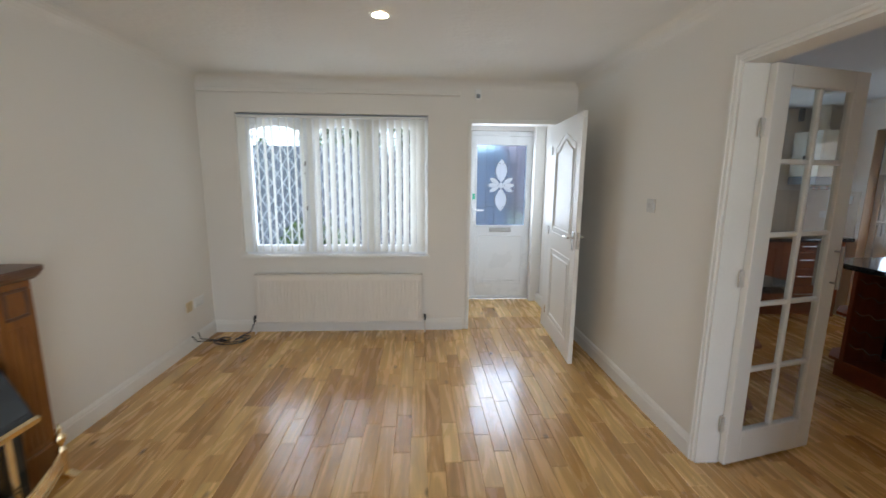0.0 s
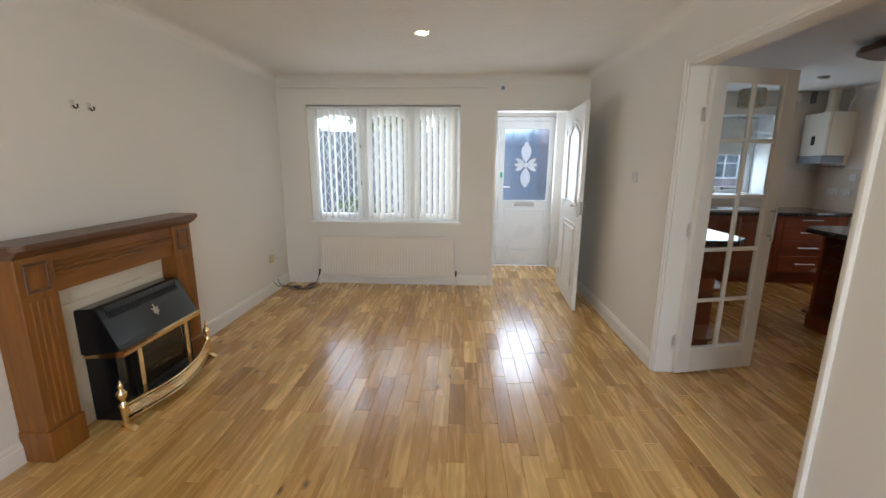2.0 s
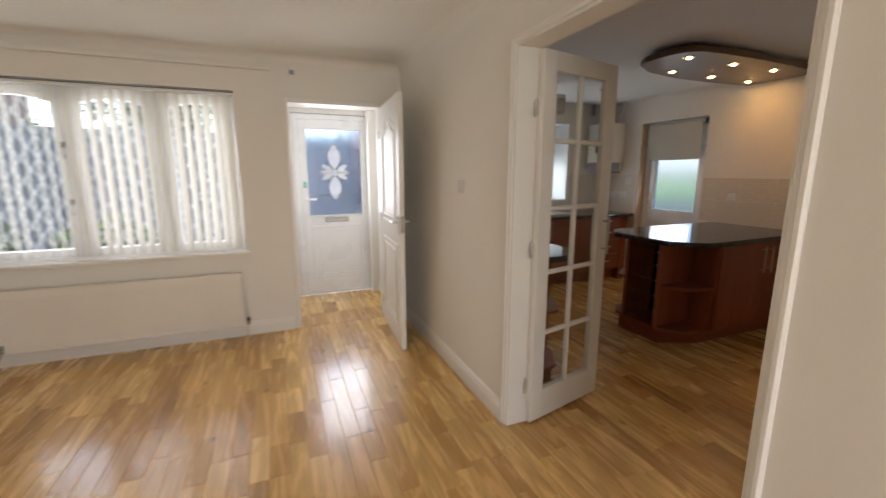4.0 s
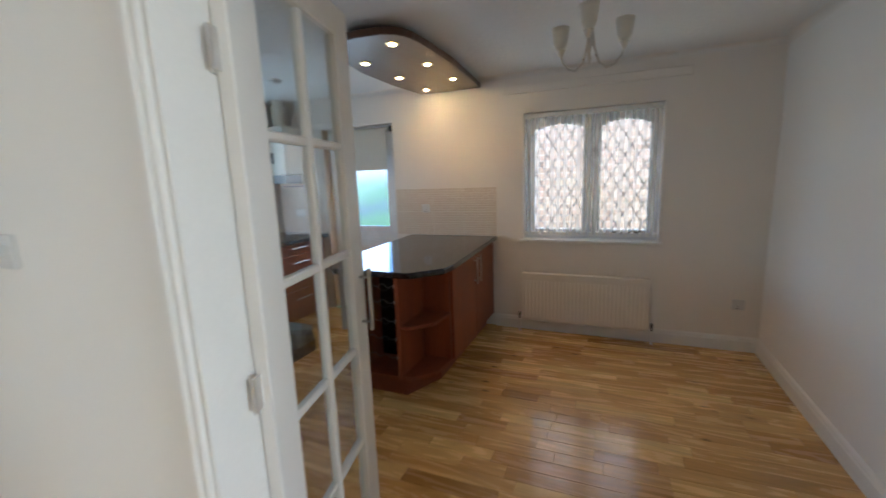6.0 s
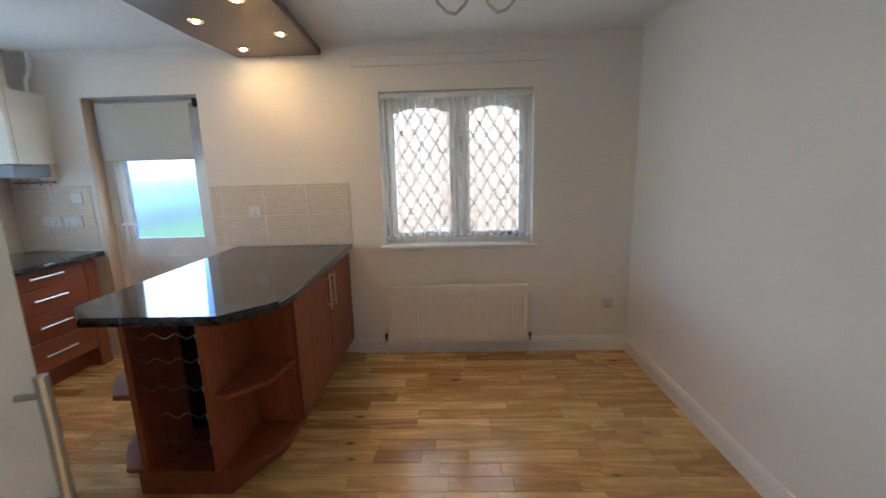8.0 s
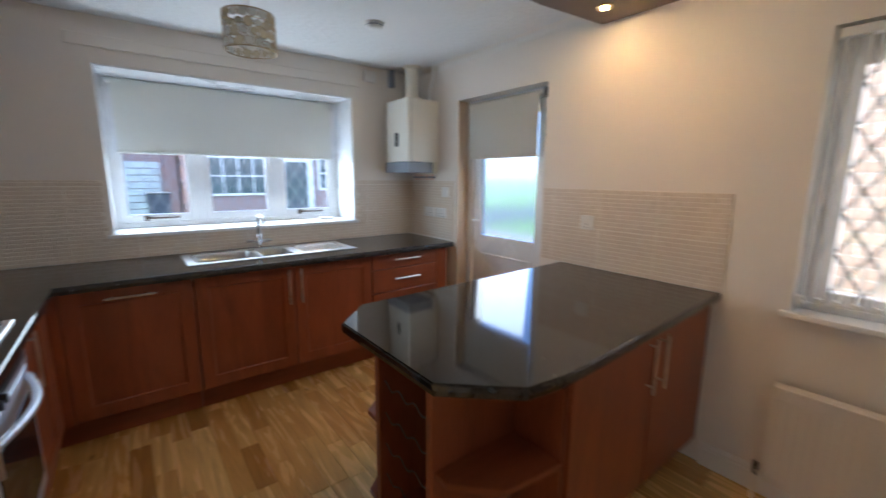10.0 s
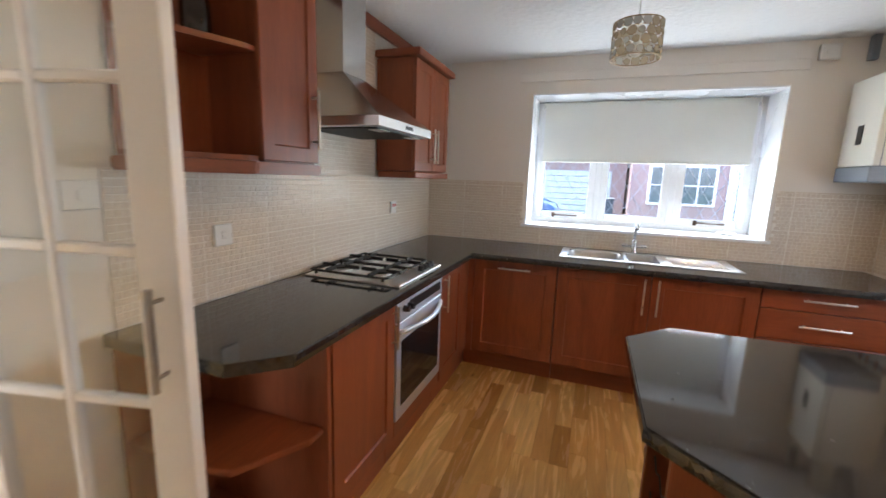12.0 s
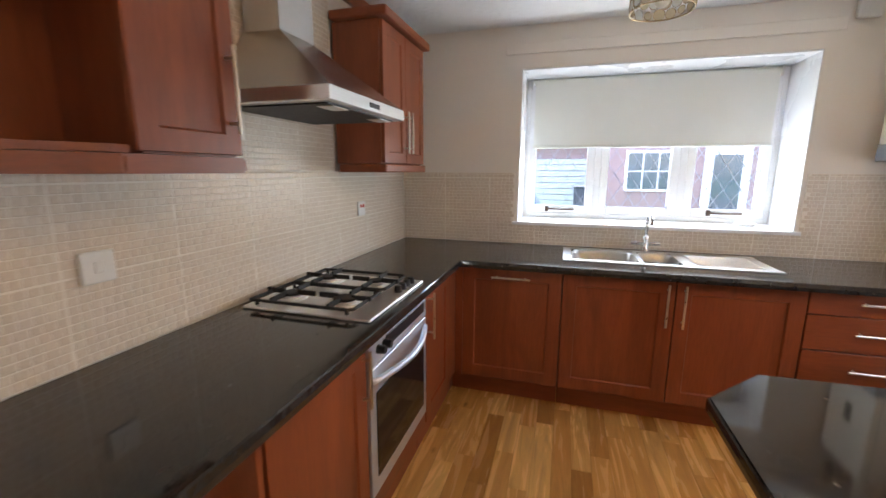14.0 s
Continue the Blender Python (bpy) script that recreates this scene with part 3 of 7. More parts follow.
def board_mesh(length, width):
    bm = bmesh.new()
    c = 0.0020
    lo = [(0, 0), (width, 0), (width, length), (0, length)]
    hi = [(c, c), (width - c, c), (width - c, length - c), (c, length - c)]
    v0 = [bm.verts.new((x, y, -0.0135)) for x, y in lo]
    v1 = [bm.verts.new((x, y, -0.0022)) for x, y in lo]
    v2 = [bm.verts.new((x, y, 0.0)) for x, y in hi]
    for p, q in ((v0, v1), (v1, v2)):
        for i in range(4):
            bm.faces.new((p[i], p[(i + 1) % 4], q[(i + 1) % 4], q[i]))
    bm.faces.new(v2)
    return bm


def lay_boards():
    rng = random.Random(5)
    rows = []
    strips = []
    for x0, x1, lo, hi in ((LX, PX0, SY, LY), (PX0, PX1, OPEN[0] + 0.02, OPEN[1] - 0.02), (PX1, EX, DY, KY)):
        x = x0
        while x < x1 - 0.004:
            strips.append((x, min(BW, x1 - x), lo, hi))
            x += BW
    for x, w, a, b in strips:
        y = a - rng.uniform(0, 0.5)
        while y < b:
            ln = rng.choice((0.24, 0.30, 0.36, 0.42, 0.48, 0.56, 0.68, 0.85))
            y0, y1 = max(y, a), min(y + ln, b)
            if y1 - y0 > 0.02:
                rows.append((x, y0, w, y1 - y0))
            y += ln
    return rows


boards = lay_boards()
for x in range(7):
    for k in range(3):
        boards.append((1.275 + x * 0.15, LY + 0.002 + k * 0.342, 0.149, 0.34))


def near_walk(r):
    cx, cy_ = r[0] + r[2] / 2, r[1] + r[3] / 2
    return min(math.hypot(cx - 0.9, cy_ - 2.4), math.hypot(cx - 3.6, cy_ - 3.2), math.hypot(cx - 4.4, cy_ - 2.0))


boards.sort(key=near_walk)


# ---- kitchen units ----
def bar_handle(parent, a, b, out, name="handle", r=0.006):
    """A straight bar on two stand-offs; out is the way it stands off."""
    a, b, o = Vector(a), Vector(b), Vector(out)
    bm = bmesh.new()
    d = (b - a).normalized()
    cyl(bm, a + o * 0.03, b + o * 0.03, r, n=10)
    for p in (a + d * 0.03, b - d * 0.03):
        cyl(bm, p, p + o * 0.03, r * 0.8, n=8)
    return part(name, bm, M_NICKEL, parent, "satin nickel bar handle", smooth=False)


def face_panel(bm, axis, at, out, u0, u1, z0, z1, t=0.02, rail=0.075, framed=True):
    """A cabinet front of thickness t: a flat slab with a frame round a sunk panel. axis is the way along it, out the sign of its front."""
    def b(ua, ub, za, zb, d0, d1, bev=0.0025):
        lo, hi = sorted((at + out * d0, at + out * d1))
        if axis == "x":
            box(bm, ua, lo, za, ub, hi, zb, bev=bev)
        else:
            box(bm, lo, ua, za, hi, ub, zb, bev=bev)
    b(u0, u1, z0, z1, 0, t, bev=0)
    bm.faces.ensure_lookup_table()
    front = max(bm.faces, key=lambda f: out * (f.calc_center_median().y if axis == "x" else f.calc_center_median().x))
    if framed:
        bmesh.ops.inset_region(bm, faces=[front], thickness=rail - 0.006, use_even_offset=True)
        bmesh.ops.inset_region(bm, faces=[front], thickness=0.006, depth=-0.008, use_even_offset=True)
    rim = [e for e in bm.edges if e.calc_face_angle(0) > 1.2]
    bmesh.ops.bevel(bm, geom=rim, offset=0.002, segments=1, affect="EDGES")
    return bm


# west run, front face at x = 3.05
FX = 3.04
FY = 4.945
u = thing("base_cabinet", "cherry-effect base cabinet with one framed door, under the black worktop", "cabinet", (2.76, 3.54, 0), group="base cabinets")
part("body", bx(2.47, 3.30, 0.15, FX - 0.022, 3.785, CT - 0.041), M_CHERRY, u)
d = part("door", face_panel(bmesh.new(), "y", FX - 0.02, 1, 3.305, 3.78, 0.16, CT - 0.045), M_CHERRY, u)
bar_handle(d, (FX, 3.755, 0.63), (FX, 3.755, 0.83), (1, 0, 0))
part("plinth", bx(2.48, 3.30, 0, FX - 0.05, 3.785, 0.148), M_CHERRY_Y, u)

u = thing("open_shelf_unit", "cherry-effect open end unit with two angled shelves at the worktop's end", "shelf", (2.76, 3.1, 0), group="open end units")
part("side_panel", bx(2.47, 3.275, 0.10, FX - 0.002, 3.297, CT - 0.041, bev=0.002), M_CHERRY, u)
part("back_panel", bx(2.468, 2.96, 0.10, 2.486, 3.273, CT - 0.041), M_CHERRY, u)
for z in (0.10, 0.50):
    part("shelf", prism(bmesh.new(), [(2.488, 3.273), (FX - 0.02, 3.273), (FX - 0.02, 3.20), (2.90, 2.99), (2.80, 2.965), (2.488, 2.965)], z, z + 0.022, bev=0.003), M_CHERRY_Y, u)
part("plinth", prism(bmesh.new(), [(2.47, 3.297), (FX - 0.05, 3.297), (FX - 0.05, 3.20), (2.88, 3.01), (2.47, 2.99)], 0, 0.098), M_CHERRY_Y, u)

oven = thing("built_in_oven", "brushed steel built-in oven with dark glass door, under the hob", "oven", (2.76, 4.09, 0))
part("body", bx(2.48, 3.79, 0.20, FX - 0.025, 4.385, CT - 0.041), M_BLACK, oven)
pan = part("control_panel", bx(FX - 0.024, 3.795, 0.735, FX + 0.004, 4.38, CT - 0.046, bev=0.003), M_OVEN, oven, "brushed steel control panel")
part("display", bx(FX + 0.002, 3.93, 0.765, FX + 0.008, 4.34, 0.815, bev=0.002), M_BLACK, pan, "black control strip")
for y in (3.865, 3.915):
    k = cy((FX + 0.003, y, 0.79), (FX + 0.034, y, 0.79), 0.017, 0.014, n=18)
    part("knob", k, M_BLACK, pan, "black control knob")
od = part("oven_door", bx(FX - 0.024, 3.795, 0.235, FX + 0.004, 4.38, 0.728, bev=0.003), M_OVEN, oven)
part("glass", bx(FX + 0.002, 3.84, 0.30, FX + 0.008, 4.335, 0.635, bev=0.002), M_OVENGLASS, od, "dark oven glass")
hb = bmesh.new()
tube(hb, [(FX + 0.004 + 0.055 * math.sin(math.pi * k / 12), 3.81 + 0.555 * k / 12, 0.685) for k in range(13)], 0.013, 10)
part("door_handle", hb, M_OVEN, od, "bowed steel handle", smooth=True)
part("lower_panel", bx(FX - 0.03, 3.79, 0.15, FX - 0.004, 4.385, 0.232, bev=0.002), M_CHERRY_Y, oven, "cherry-effect filler")
part("plinth", bx(2.48, 3.79, 0, FX - 0.05, 4.385, 0.148), M_CHERRY_Y, oven)

u = thing("base_cabinet", "cherry-effect base cabinet with one door beside the oven", "cabinet", (2.76, 4.6, 0), group="base cabinets")
part("body", bx(2.47, 4.39, 0.15, FX - 0.022, 4.90, CT - 0.041), M_CHERRY, u)
d = part("door", face_panel(bmesh.new(), "y", FX - 0.02, 1, 4.395, 4.80, 0.16, CT - 0.045), M_CHERRY, u)
bar_handle(d, (FX, 4.43, 0.60), (FX, 4.43, 0.83), (1, 0, 0))
part("corner_post", bx(FX - 0.021, 4.805, 0.16, FX - 0.001, FY, CT - 0.045, bev=0.002), M_CHERRY, u)
part("plinth", bx(2.48, 4.39, 0, FX - 0.05, 5.20, 0.148), M_CHERRY_Y, u)

# north run, front face at y = 4.91
u = thing("integrated_dishwasher", "cherry-effect door of an integrated dishwasher with a level handle", "dishwasher", (3.37, 5.2, 0))
part("body", bx(3.085, FY + 0.022, 0.15, 3.655, KY - 0.02, CT - 0.041), M_CHERRY, u)
d = part("door", face_panel(bmesh.new(), "x", FY + 0.02, -1, 3.085, 3.652, 0.16, CT - 0.045), M_CHERRY, u)
part("corner_filler", bx(FX - 0.02, FY + 0.001, 0.15, 3.083, FY + 0.02, CT - 0.042), M_CHERRY, u)
bar_handle(d, (3.26, FY, 0.80), (3.48, FY, 0.80), (0, -1, 0))
part("plinth", bx(FX - 0.045, FY + 0.105, 0, 3.655, KY - 0.03, 0.148), M_CHERRY_X, u)
u = thing("sink_cabinet", "cherry-effect double-door cabinet under the sink", "cabinet", (4.22, 5.2, 0), group="base cabinets")
part("body", bx(3.658, FY + 0.022, 0.15, 4.792, KY - 0.02, CT - 0.20), M_CHERRY, u)
for x0, x1, hx in ((3.66, 4.222, 4.185), (4.228, 4.79, 4.265)):
    d = part("door", face_panel(bmesh.new(), "x", FY + 0.02, -1, x0, x1, 0.16, CT - 0.045), M_CHERRY, u)
    bar_handle(d, (hx, FY, 0.60), (hx, FY, 0.83), (0, -1, 0))
part("plinth", bx(3.658, FY + 0.105, 0, 4.792, KY - 0.03, 0.148), M_CHERRY_X, u)
u = thing("drawer_unit", "cherry-effect unit of four drawers with level bar handles", "drawers", (5.1, 5.2, 0), group="base cabinets")
part("body", bx(4.795, FY + 0.022, 0.15, 5.40, KY - 0.02, CT - 0.041), M_CHERRY, u)
for z0, z1 in ((0.735, CT - 0.045), (0.555, 0.73), (0.365, 0.55), (0.16, 0.36)):
    d = part("drawer_front", bx(4.797, FY, z0, 5.395, FY + 0.02, z1, bev=0.003), M_CHERRY_X, u)
    bar_handle(d, (4.98, FY, (z0 + z1) / 2 + 0.01), (5.21, FY, (z0 + z1) / 2 + 0.01), (0, -1, 0))
part("end_panel", bx(5.402, FY, 0, 5.50, KY - 0.02, CT - 0.041, bev=0.002), M_CHERRY, u)
part("plinth", bx(4.795, FY + 0.105, 0, 5.40, KY - 0.03, 0.148), M_CHERRY_X, u)

# L-shaped worktop, with the cut-out left for the sink's bowls
wt_ob = thing("worktop", "glossy black flecked L-shaped laminate worktop with a clipped end", "worktop", (2.8, 4.2, CT - 0.04))
EDGE_Y = 4.89
part("west_leg", prism(bmesh.new(), [(2.465, 2.94), (2.955, 2.94), (3.077, 3.065), (3.077, EDGE_Y), (2.465, EDGE_Y)], CT - 0.04, CT), M_TOP, wt_ob)
bm = bmesh.new()
for a in ((2.465, EDGE_Y + 0.0005, 3.70, KY - 0.002), (3.70, EDGE_Y + 0.0005, 4.30, 5.10), (3.70, 5.44, 4.30, KY - 0.002), (4.30, EDGE_Y + 0.0005, 5.53, KY - 0.002)):
    box(bm, a[0], a[1], CT - 0.04, a[2], a[3], CT - 0.0002)
part("north_leg", bm, M_TOP, wt_ob)
part("side_edge", prism(bmesh.new(), [(3.081, CT - 0.039), (3.085, CT - 0.02), (3.082, CT - 0.004), (3.0773, CT - 0.0002), (3.0773, CT - 0.04)], 3.065, EDGE_Y - 0.008, axis="y"), M_TOP, wt_ob)
part("front_edge", prism(bmesh.new(), [(EDGE_Y - 0.004, CT - 0.039), (EDGE_Y - 0.008, CT - 0.02), (EDGE_Y - 0.005, CT - 0.004), (EDGE_Y + 0.0003, CT - 0.0002), (EDGE_Y + 0.0003, CT - 0.04)], 3.078, 5.53, axis="x"), M_TOP, wt_ob)

# sink
sink = thing("kitchen_sink", "stainless one-and-a-half bowl sink with drainer, set in the worktop", "sink", (4.15, 5.27, CT))


def bowl(x0, x1, y0, y1, depth):
    bm = bmesh.new()
    rings = []
    for f, z in ((0.0, 0.004), (0.10, 0.0), (0.16, -depth * 0.5), (0.22, -depth * 0.94), (0.42, -depth)):
        mx, my = (x0 + x1) / 2, (y0 + y1) / 2
        a, b2 = (x1 - x0) / 2 * (1 - f * 0.45), (y1 - y0) / 2 * (1 - f * 0.45)
        ring = []
        for k in range(28):
            th = 2 * math.pi * k / 28
            c, s = math.cos(th), math.sin(th)
            ring.append(bm.verts.new((mx + a * math.copysign(abs(c) ** 0.45, c), my + b2 * math.copysign(abs(s) ** 0.45, s), CT + z)))
        rings.append(ring)
    for p, q in zip(rings, rings[1:]):
        for i in range(28):
            bm.faces.new((p[i], p[(i + 1) % 28], q[(i + 1) % 28], q[i]))
    bm.faces.new(rings[-1])
    return bm


part("bowl", bowl(3.70, 4.07, 5.11, 5.43, 0.15), M_SINK, sink, smooth=True)
part("half_bowl", bowl(4.09, 4.29, 5.14, 5.43, 0.12), M_SINK, sink, smooth=True)
bm = bmesh.new()
for a in ((3.65, 5.065, 4.74, 5.112), (3.65, 5.428, 4.74, 5.49), (3.65, 5.112, 3.702, 5.428), (4.068, 5.112, 4.092, 5.428), (4.288, 5.112, 4.32, 5.428)):
    box(bm, a[0], a[1], CT + 0.0005, a[2], a[3], CT + 0.006)
part("rim", bm, M_SINK, sink)
bm = bmesh.new()
box(bm, 4.32, 5.112, CT + 0.0005, 4.74, 5.428, CT + 0.003)
dr = part("drainer", bm, M_SINK, sink)
for k in range(9):
    part("drainer_rib", cy((4.36, 5.14 + k * 0.033, CT + 0.002), (4.68, 5.14 + k * 0.033, CT + 0.002), 0.005, n=8), M_SINK, dr)
for x, y in ((3.885, 5.27), (4.19, 5.28)):
    part("waste", cy((x, y, CT - 0.149 if x < 4 else CT - 0.119), (x, y, CT - 0.144 if x < 4 else CT - 0.114), 0.035, n=20), M_CHROME, sink)
tap = thing("mixer_tap", "chrome bridge mixer tap with a swan neck, behind the sink", "tap", (4.15, 5.47, CT + 0.006))
part("base", lathe(bmesh.new(), (4.15, 5.468, CT + 0.006), [(0.026, 0), (0.026, 0.01), (0.018, 0.02), (0.016, 0.07), (0.02, 0.08), (0.014, 0.10)], 18), M_CHROME, tap, smooth=True)
sp = bmesh.new()
tube(sp, [(4.15, 5.468, CT + 0.09), (4.15, 5.468, CT + 0.19)] + [(4.15, 5.468 - 0.07 + 0.07 * math.cos(a), CT + 0.19 + 0.06 * math.sin(a)) for a in (0.4, 0.8, 1.2, 1.6, 2.0, 2.4, 2.8)] + [(4.15, 5.328, CT + 0.19)], 0.011, 10)
part("spout", sp, M_CHROME, tap, smooth=True)
for s in (-1, 1):
    part("lever", cyl(cyl(bmesh.new(), (4.15, 5.468, CT + 0.055), (4.15 + s * 0.05, 5.468, CT + 0.06), 0.010), (4.15 + s * 0.05, 5.468, CT + 0.06), (4.15 + s * 0.085, 5.468, CT + 0.062), 0.014, 0.011), M_CHROME, tap, smooth=False)

# hob
hob = thing("gas_hob", "stainless four-burner gas hob with black cast-iron supports, on the worktop", "hob", (2.77, 4.1, CT))
part("plate", bx(2.505, 3.83, CT + 0.0005, 3.035, 4.375, CT + 0.010, bev=0.004), M_STEEL, hob)
for x, y, r in ((2.62, 3.97, 0.045), (2.62, 4.235, 0.055), (2.86, 3.97, 0.055), (2.86, 4.235, 0.038)):
    b = part("burner", lathe(bmesh.new(), (x, y, CT + 0.010), [(r + 0.02, 0), (r + 0.016, 0.006), (r, 0.008), (r, 0.016), (r * 0.9, 0.018)], 22), M_STEEL, hob, "steel burner ring", smooth=False)
    part("burner_cap", lathe(bmesh.new(), (x, y, CT + 0.028), [(r * 0.82, 0), (r * 0.82, 0.006), (r * 0.7, 0.009)], 22), M_IRON, b)
for y0, y1 in ((3.85, 4.095), (4.11, 4.355)):
    bm = bmesh.new()
    z = CT + 0.031
    tube(bm, [(2.53, y0, z), (2.94, y0, z), (2.955, y0 + 0.015, z), (2.955, y1 - 0.015, z), (2.94, y1, z), (2.53, y1, z), (2.53, y0, z)], 0.0065, 8)
    for x in (2.62, 2.86):
        box(bm, x - 0.0045, y0, z - 0.0045, x + 0.0045, y0 + 0.085, z + 0.014)
        box(bm, x - 0.0045, y1 - 0.085, z - 0.0045, x + 0.0045, y1, z + 0.014)
        m = (y0 + y1) / 2
        box(bm, x - 0.11, m - 0.0045, z - 0.0045, x - 0.03, m + 0.0045, z + 0.014)
        box(bm, x + 0.03, m - 0.0045, z - 0.0045, x + 0.11, m + 0.0045, z + 0.014)
    for x in (2.55, 2.93):
        for y in (y0 + 0.01, y1 - 0.01):
            box(bm, x - 0.005, y - 0.005, CT + 0.009, x + 0.005, y + 0.005, z)
    part("pan_support", bm, M_IRON, hob, "black cast-iron pan support")
for k in range(4):
    part("control_knob", cy((2.995, 4.17 + k * 0.048, CT + 0.010), (2.995, 4.17 + k * 0.048, CT + 0.038), 0.017, 0.014, n=16), M_BLACK, hob)

# wall cabinets
CX = 2.745
c1 = thing("wall_cabinet", "cherry-effect wall cabinet with one framed door and open corner shelves", "cabinet", (2.6, 3.35, 1.40), group="wall cabinets")
bm = bmesh.new()
box(bm, 2.47, 3.36, 1.44, CX - 0.022, 3.378, 2.20, bev=0.001)
box(bm, 2.47, 3.62, 1.44, CX - 0.022, 3.638, 2.20, bev=0.001)
box(bm, 2.466, 3.03, 1.44, 2.478, 3.62, 2.20)
box(bm, 2.478, 3.378, 1.44, CX - 0.022, 3.62, 1.458)
box(bm, 2.478, 3.378, 2.18, CX - 0.022, 3.62, 2.20)
part("carcass", bm, M_CHERRY, c1)
d = part("door", face_panel(bmesh.new(), "y", CX - 0.02, 1, 3.335, 3.638, 1.445, 2.195, rail=0.06), M_CHERRY, c1)
bar_handle(d, (CX, 3.605, 1.50), (CX, 3.605, 1.73), (1, 0, 0))
for z in (1.44, 1.80, 2.18):
    part("open_shelf", prism(bmesh.new(), [(2.479, 3.334), (CX - 0.02, 3.334), (CX - 0.02, 3.29), (CX - 0.10, 3.10), (2.60, 3.03), (2.479, 3.03)], z, z + 0.018, bev=0.002), M_CHERRY_Y, c1)
part("light_pelmet", prism(bmesh.new(), [(2.48, 3.64), (CX + 0.012, 3.64), (CX + 0.012, 3.29), (CX - 0.08, 3.07), (2.60, 3.0), (2.48, 3.0)], 1.395, 1.438, bev=0.006), M_CHERRY_Y, c1)
part("cornice", prism(bmesh.new(), [(2.48, 3.66), (CX + 0.03, 3.66), (CX + 0.03, 3.28), (CX - 0.07, 3.05), (2.60, 2.98), (2.48, 2.98)], 2.202, 2.25, bev=0.012), M_CHERRY_Y, c1)
c2 = thing("wall_cabinet", "cherry-effect double-door wall cabinet beside the window", "cabinet", (2.6, 5.0, 1.40), group="wall cabinets")
part("carcass", bx(2.468, 4.615, 1.44, CX - 0.022, 5.215, 2.135, bev=0.002), M_CHERRY, c2)
for y0, y1, hy in ((4.617, 4.912, 4.884), (4.917, 5.213, 4.945)):
    d = part("door", face_panel(bmesh.new(), "y", CX - 0.02, 1, y0, y1, 1.445, 2.13, rail=0.06), M_CHERRY, c2)
    bar_handle(d, (CX, hy, 1.50), (CX, hy, 1.73), (1, 0, 0))
part("light_pelmet", bx(2.48, 4.608, 1.395, CX + 0.010, 5.222, 1.438, bev=0.006), M_CHERRY_Y, c2)
part("cornice", bx(2.468, 4.582, 2.137, CX + 0.035, 5.25, 2.182, bev=0.012, seg=2), M_CHERRY_Y, c2)
cr = part("cornice_rail", prism(bmesh.new(), [(2.461, 2.285), (2.482, 2.285), (2.505, 2.340), (2.461, 2.340)], 3.665, 5.28, axis="y"), M_CHERRY_Y)
tagged(cr, "cherry-effect cornice rail on the tiled wall behind the hood", "rail")
hood = thing("cooker_hood", "brushed steel chimney cooker hood over the hob", "cooker hood", (2.7, 4.1, 1.62))
bm = bmesh.new()
lo = [bm.verts.new(p) for p in ((2.47, 3.803, 1.665), (2.935, 3.803, 1.665), (2.935, 4.40, 1.665), (2.47, 4.40, 1.665))]
hi = [bm.verts.new(p) for p in ((2.47, 3.993, 1.90), (2.632, 3.993, 1.90), (2.632, 4.207, 1.90), (2.47, 4.207, 1.90))]
for i in range(4):
    bm.faces.new((lo[i], lo[(i + 1) % 4], hi[(i + 1) % 4], hi[i]))
bm.faces.new(hi)
part("canopy", bm, M_HOOD, hood)
rim = part("front_rim", bx(2.47, 3.80, 1.62, 2.938, 4.402, 1.664, bev=0.002), M_STEEL, hood)
part("switch_panel", bx(2.937, 4.07, 1.633, 2.941, 4.15, 1.65), M_BLACK, rim, "small black switch strip")
part("filter", bx(2.50, 3.85, 1.614, 2.90, 4.37, 1.619), M_IRON, hood, "grey grease filter")
for y in (3.93, 4.29):
    part("lamp_lens", bx(2.84, y - 0.05, 1.610, 2.90, y + 0.05, 1.6135), M_FIT, hood)
part("chimney", bx(2.47, 3.995, 1.90, 2.63, 4.205, KZ - 0.002, bev=0.002), M_HOOD, hood)
jar = thing("glass_jar", "small dark glass jar standing on the open shelf", "jar", (2.60, 3.22, 1.818))
part("jar_body", lathe(bmesh.new(), (2.60, 3.22, 1.8185), [(0.04, 0), (0.045, 0.02), (0.045, 0.11), (0.034, 0.13)], 18), M_SMOKE, jar, smooth=True)
part("lid", cy((2.60, 3.22, 1.949), (2.60, 3.22, 1.965), 0.036, n=18), M_STEEL, jar)

# ---- island ----
isl = thing("island_unit", "cherry-effect kitchen island with wine rack, open corner shelves and two doors", "island", (4.8, 3.4, 0))
IX0, IY0, IY1 = 4.06, 2.985, 3.82
part("plinth", prism(bmesh.new(), [(EX - 0.002, IY0 + 0.08), (4.40, IY0 + 0.08), (4.10, 3.20), (4.10, 3.62), (4.30, IY1 - 0.05), (EX - 0.002, IY1 - 0.05)], 0, 0.118), M_CHERRY_X, isl)
part("body", bx(4.47, IY0 + 0.022, 0.12, EX - 0.002, IY1 - 0.022, CT - 0.041), M_CHERRY, isl)
for x0, x1, hx in ((4.472, 5.02, 4.975), (5.025, 5.57, 5.07)):
    d = part("door", face_panel(bmesh.new(), "x", IY0 + 0.02, -1, x0, x1, 0.13, CT - 0.045, framed=False), M_CHERRY, isl)
    bar_handle(d, (hx, IY0, 0.58), (hx, IY0, 0.81), (0, -1, 0))
part("rear_panel", bx(4.40, IY1 - 0.02, 0.12, EX - 0.002, IY1, CT - 0.041, bev=0.002), M_CHERRY, isl)
part("post", bx(4.075, 3.215, 0.12, 4.469, 3.245, CT - 0.041, bev=0.003), M_CHERRY, isl)
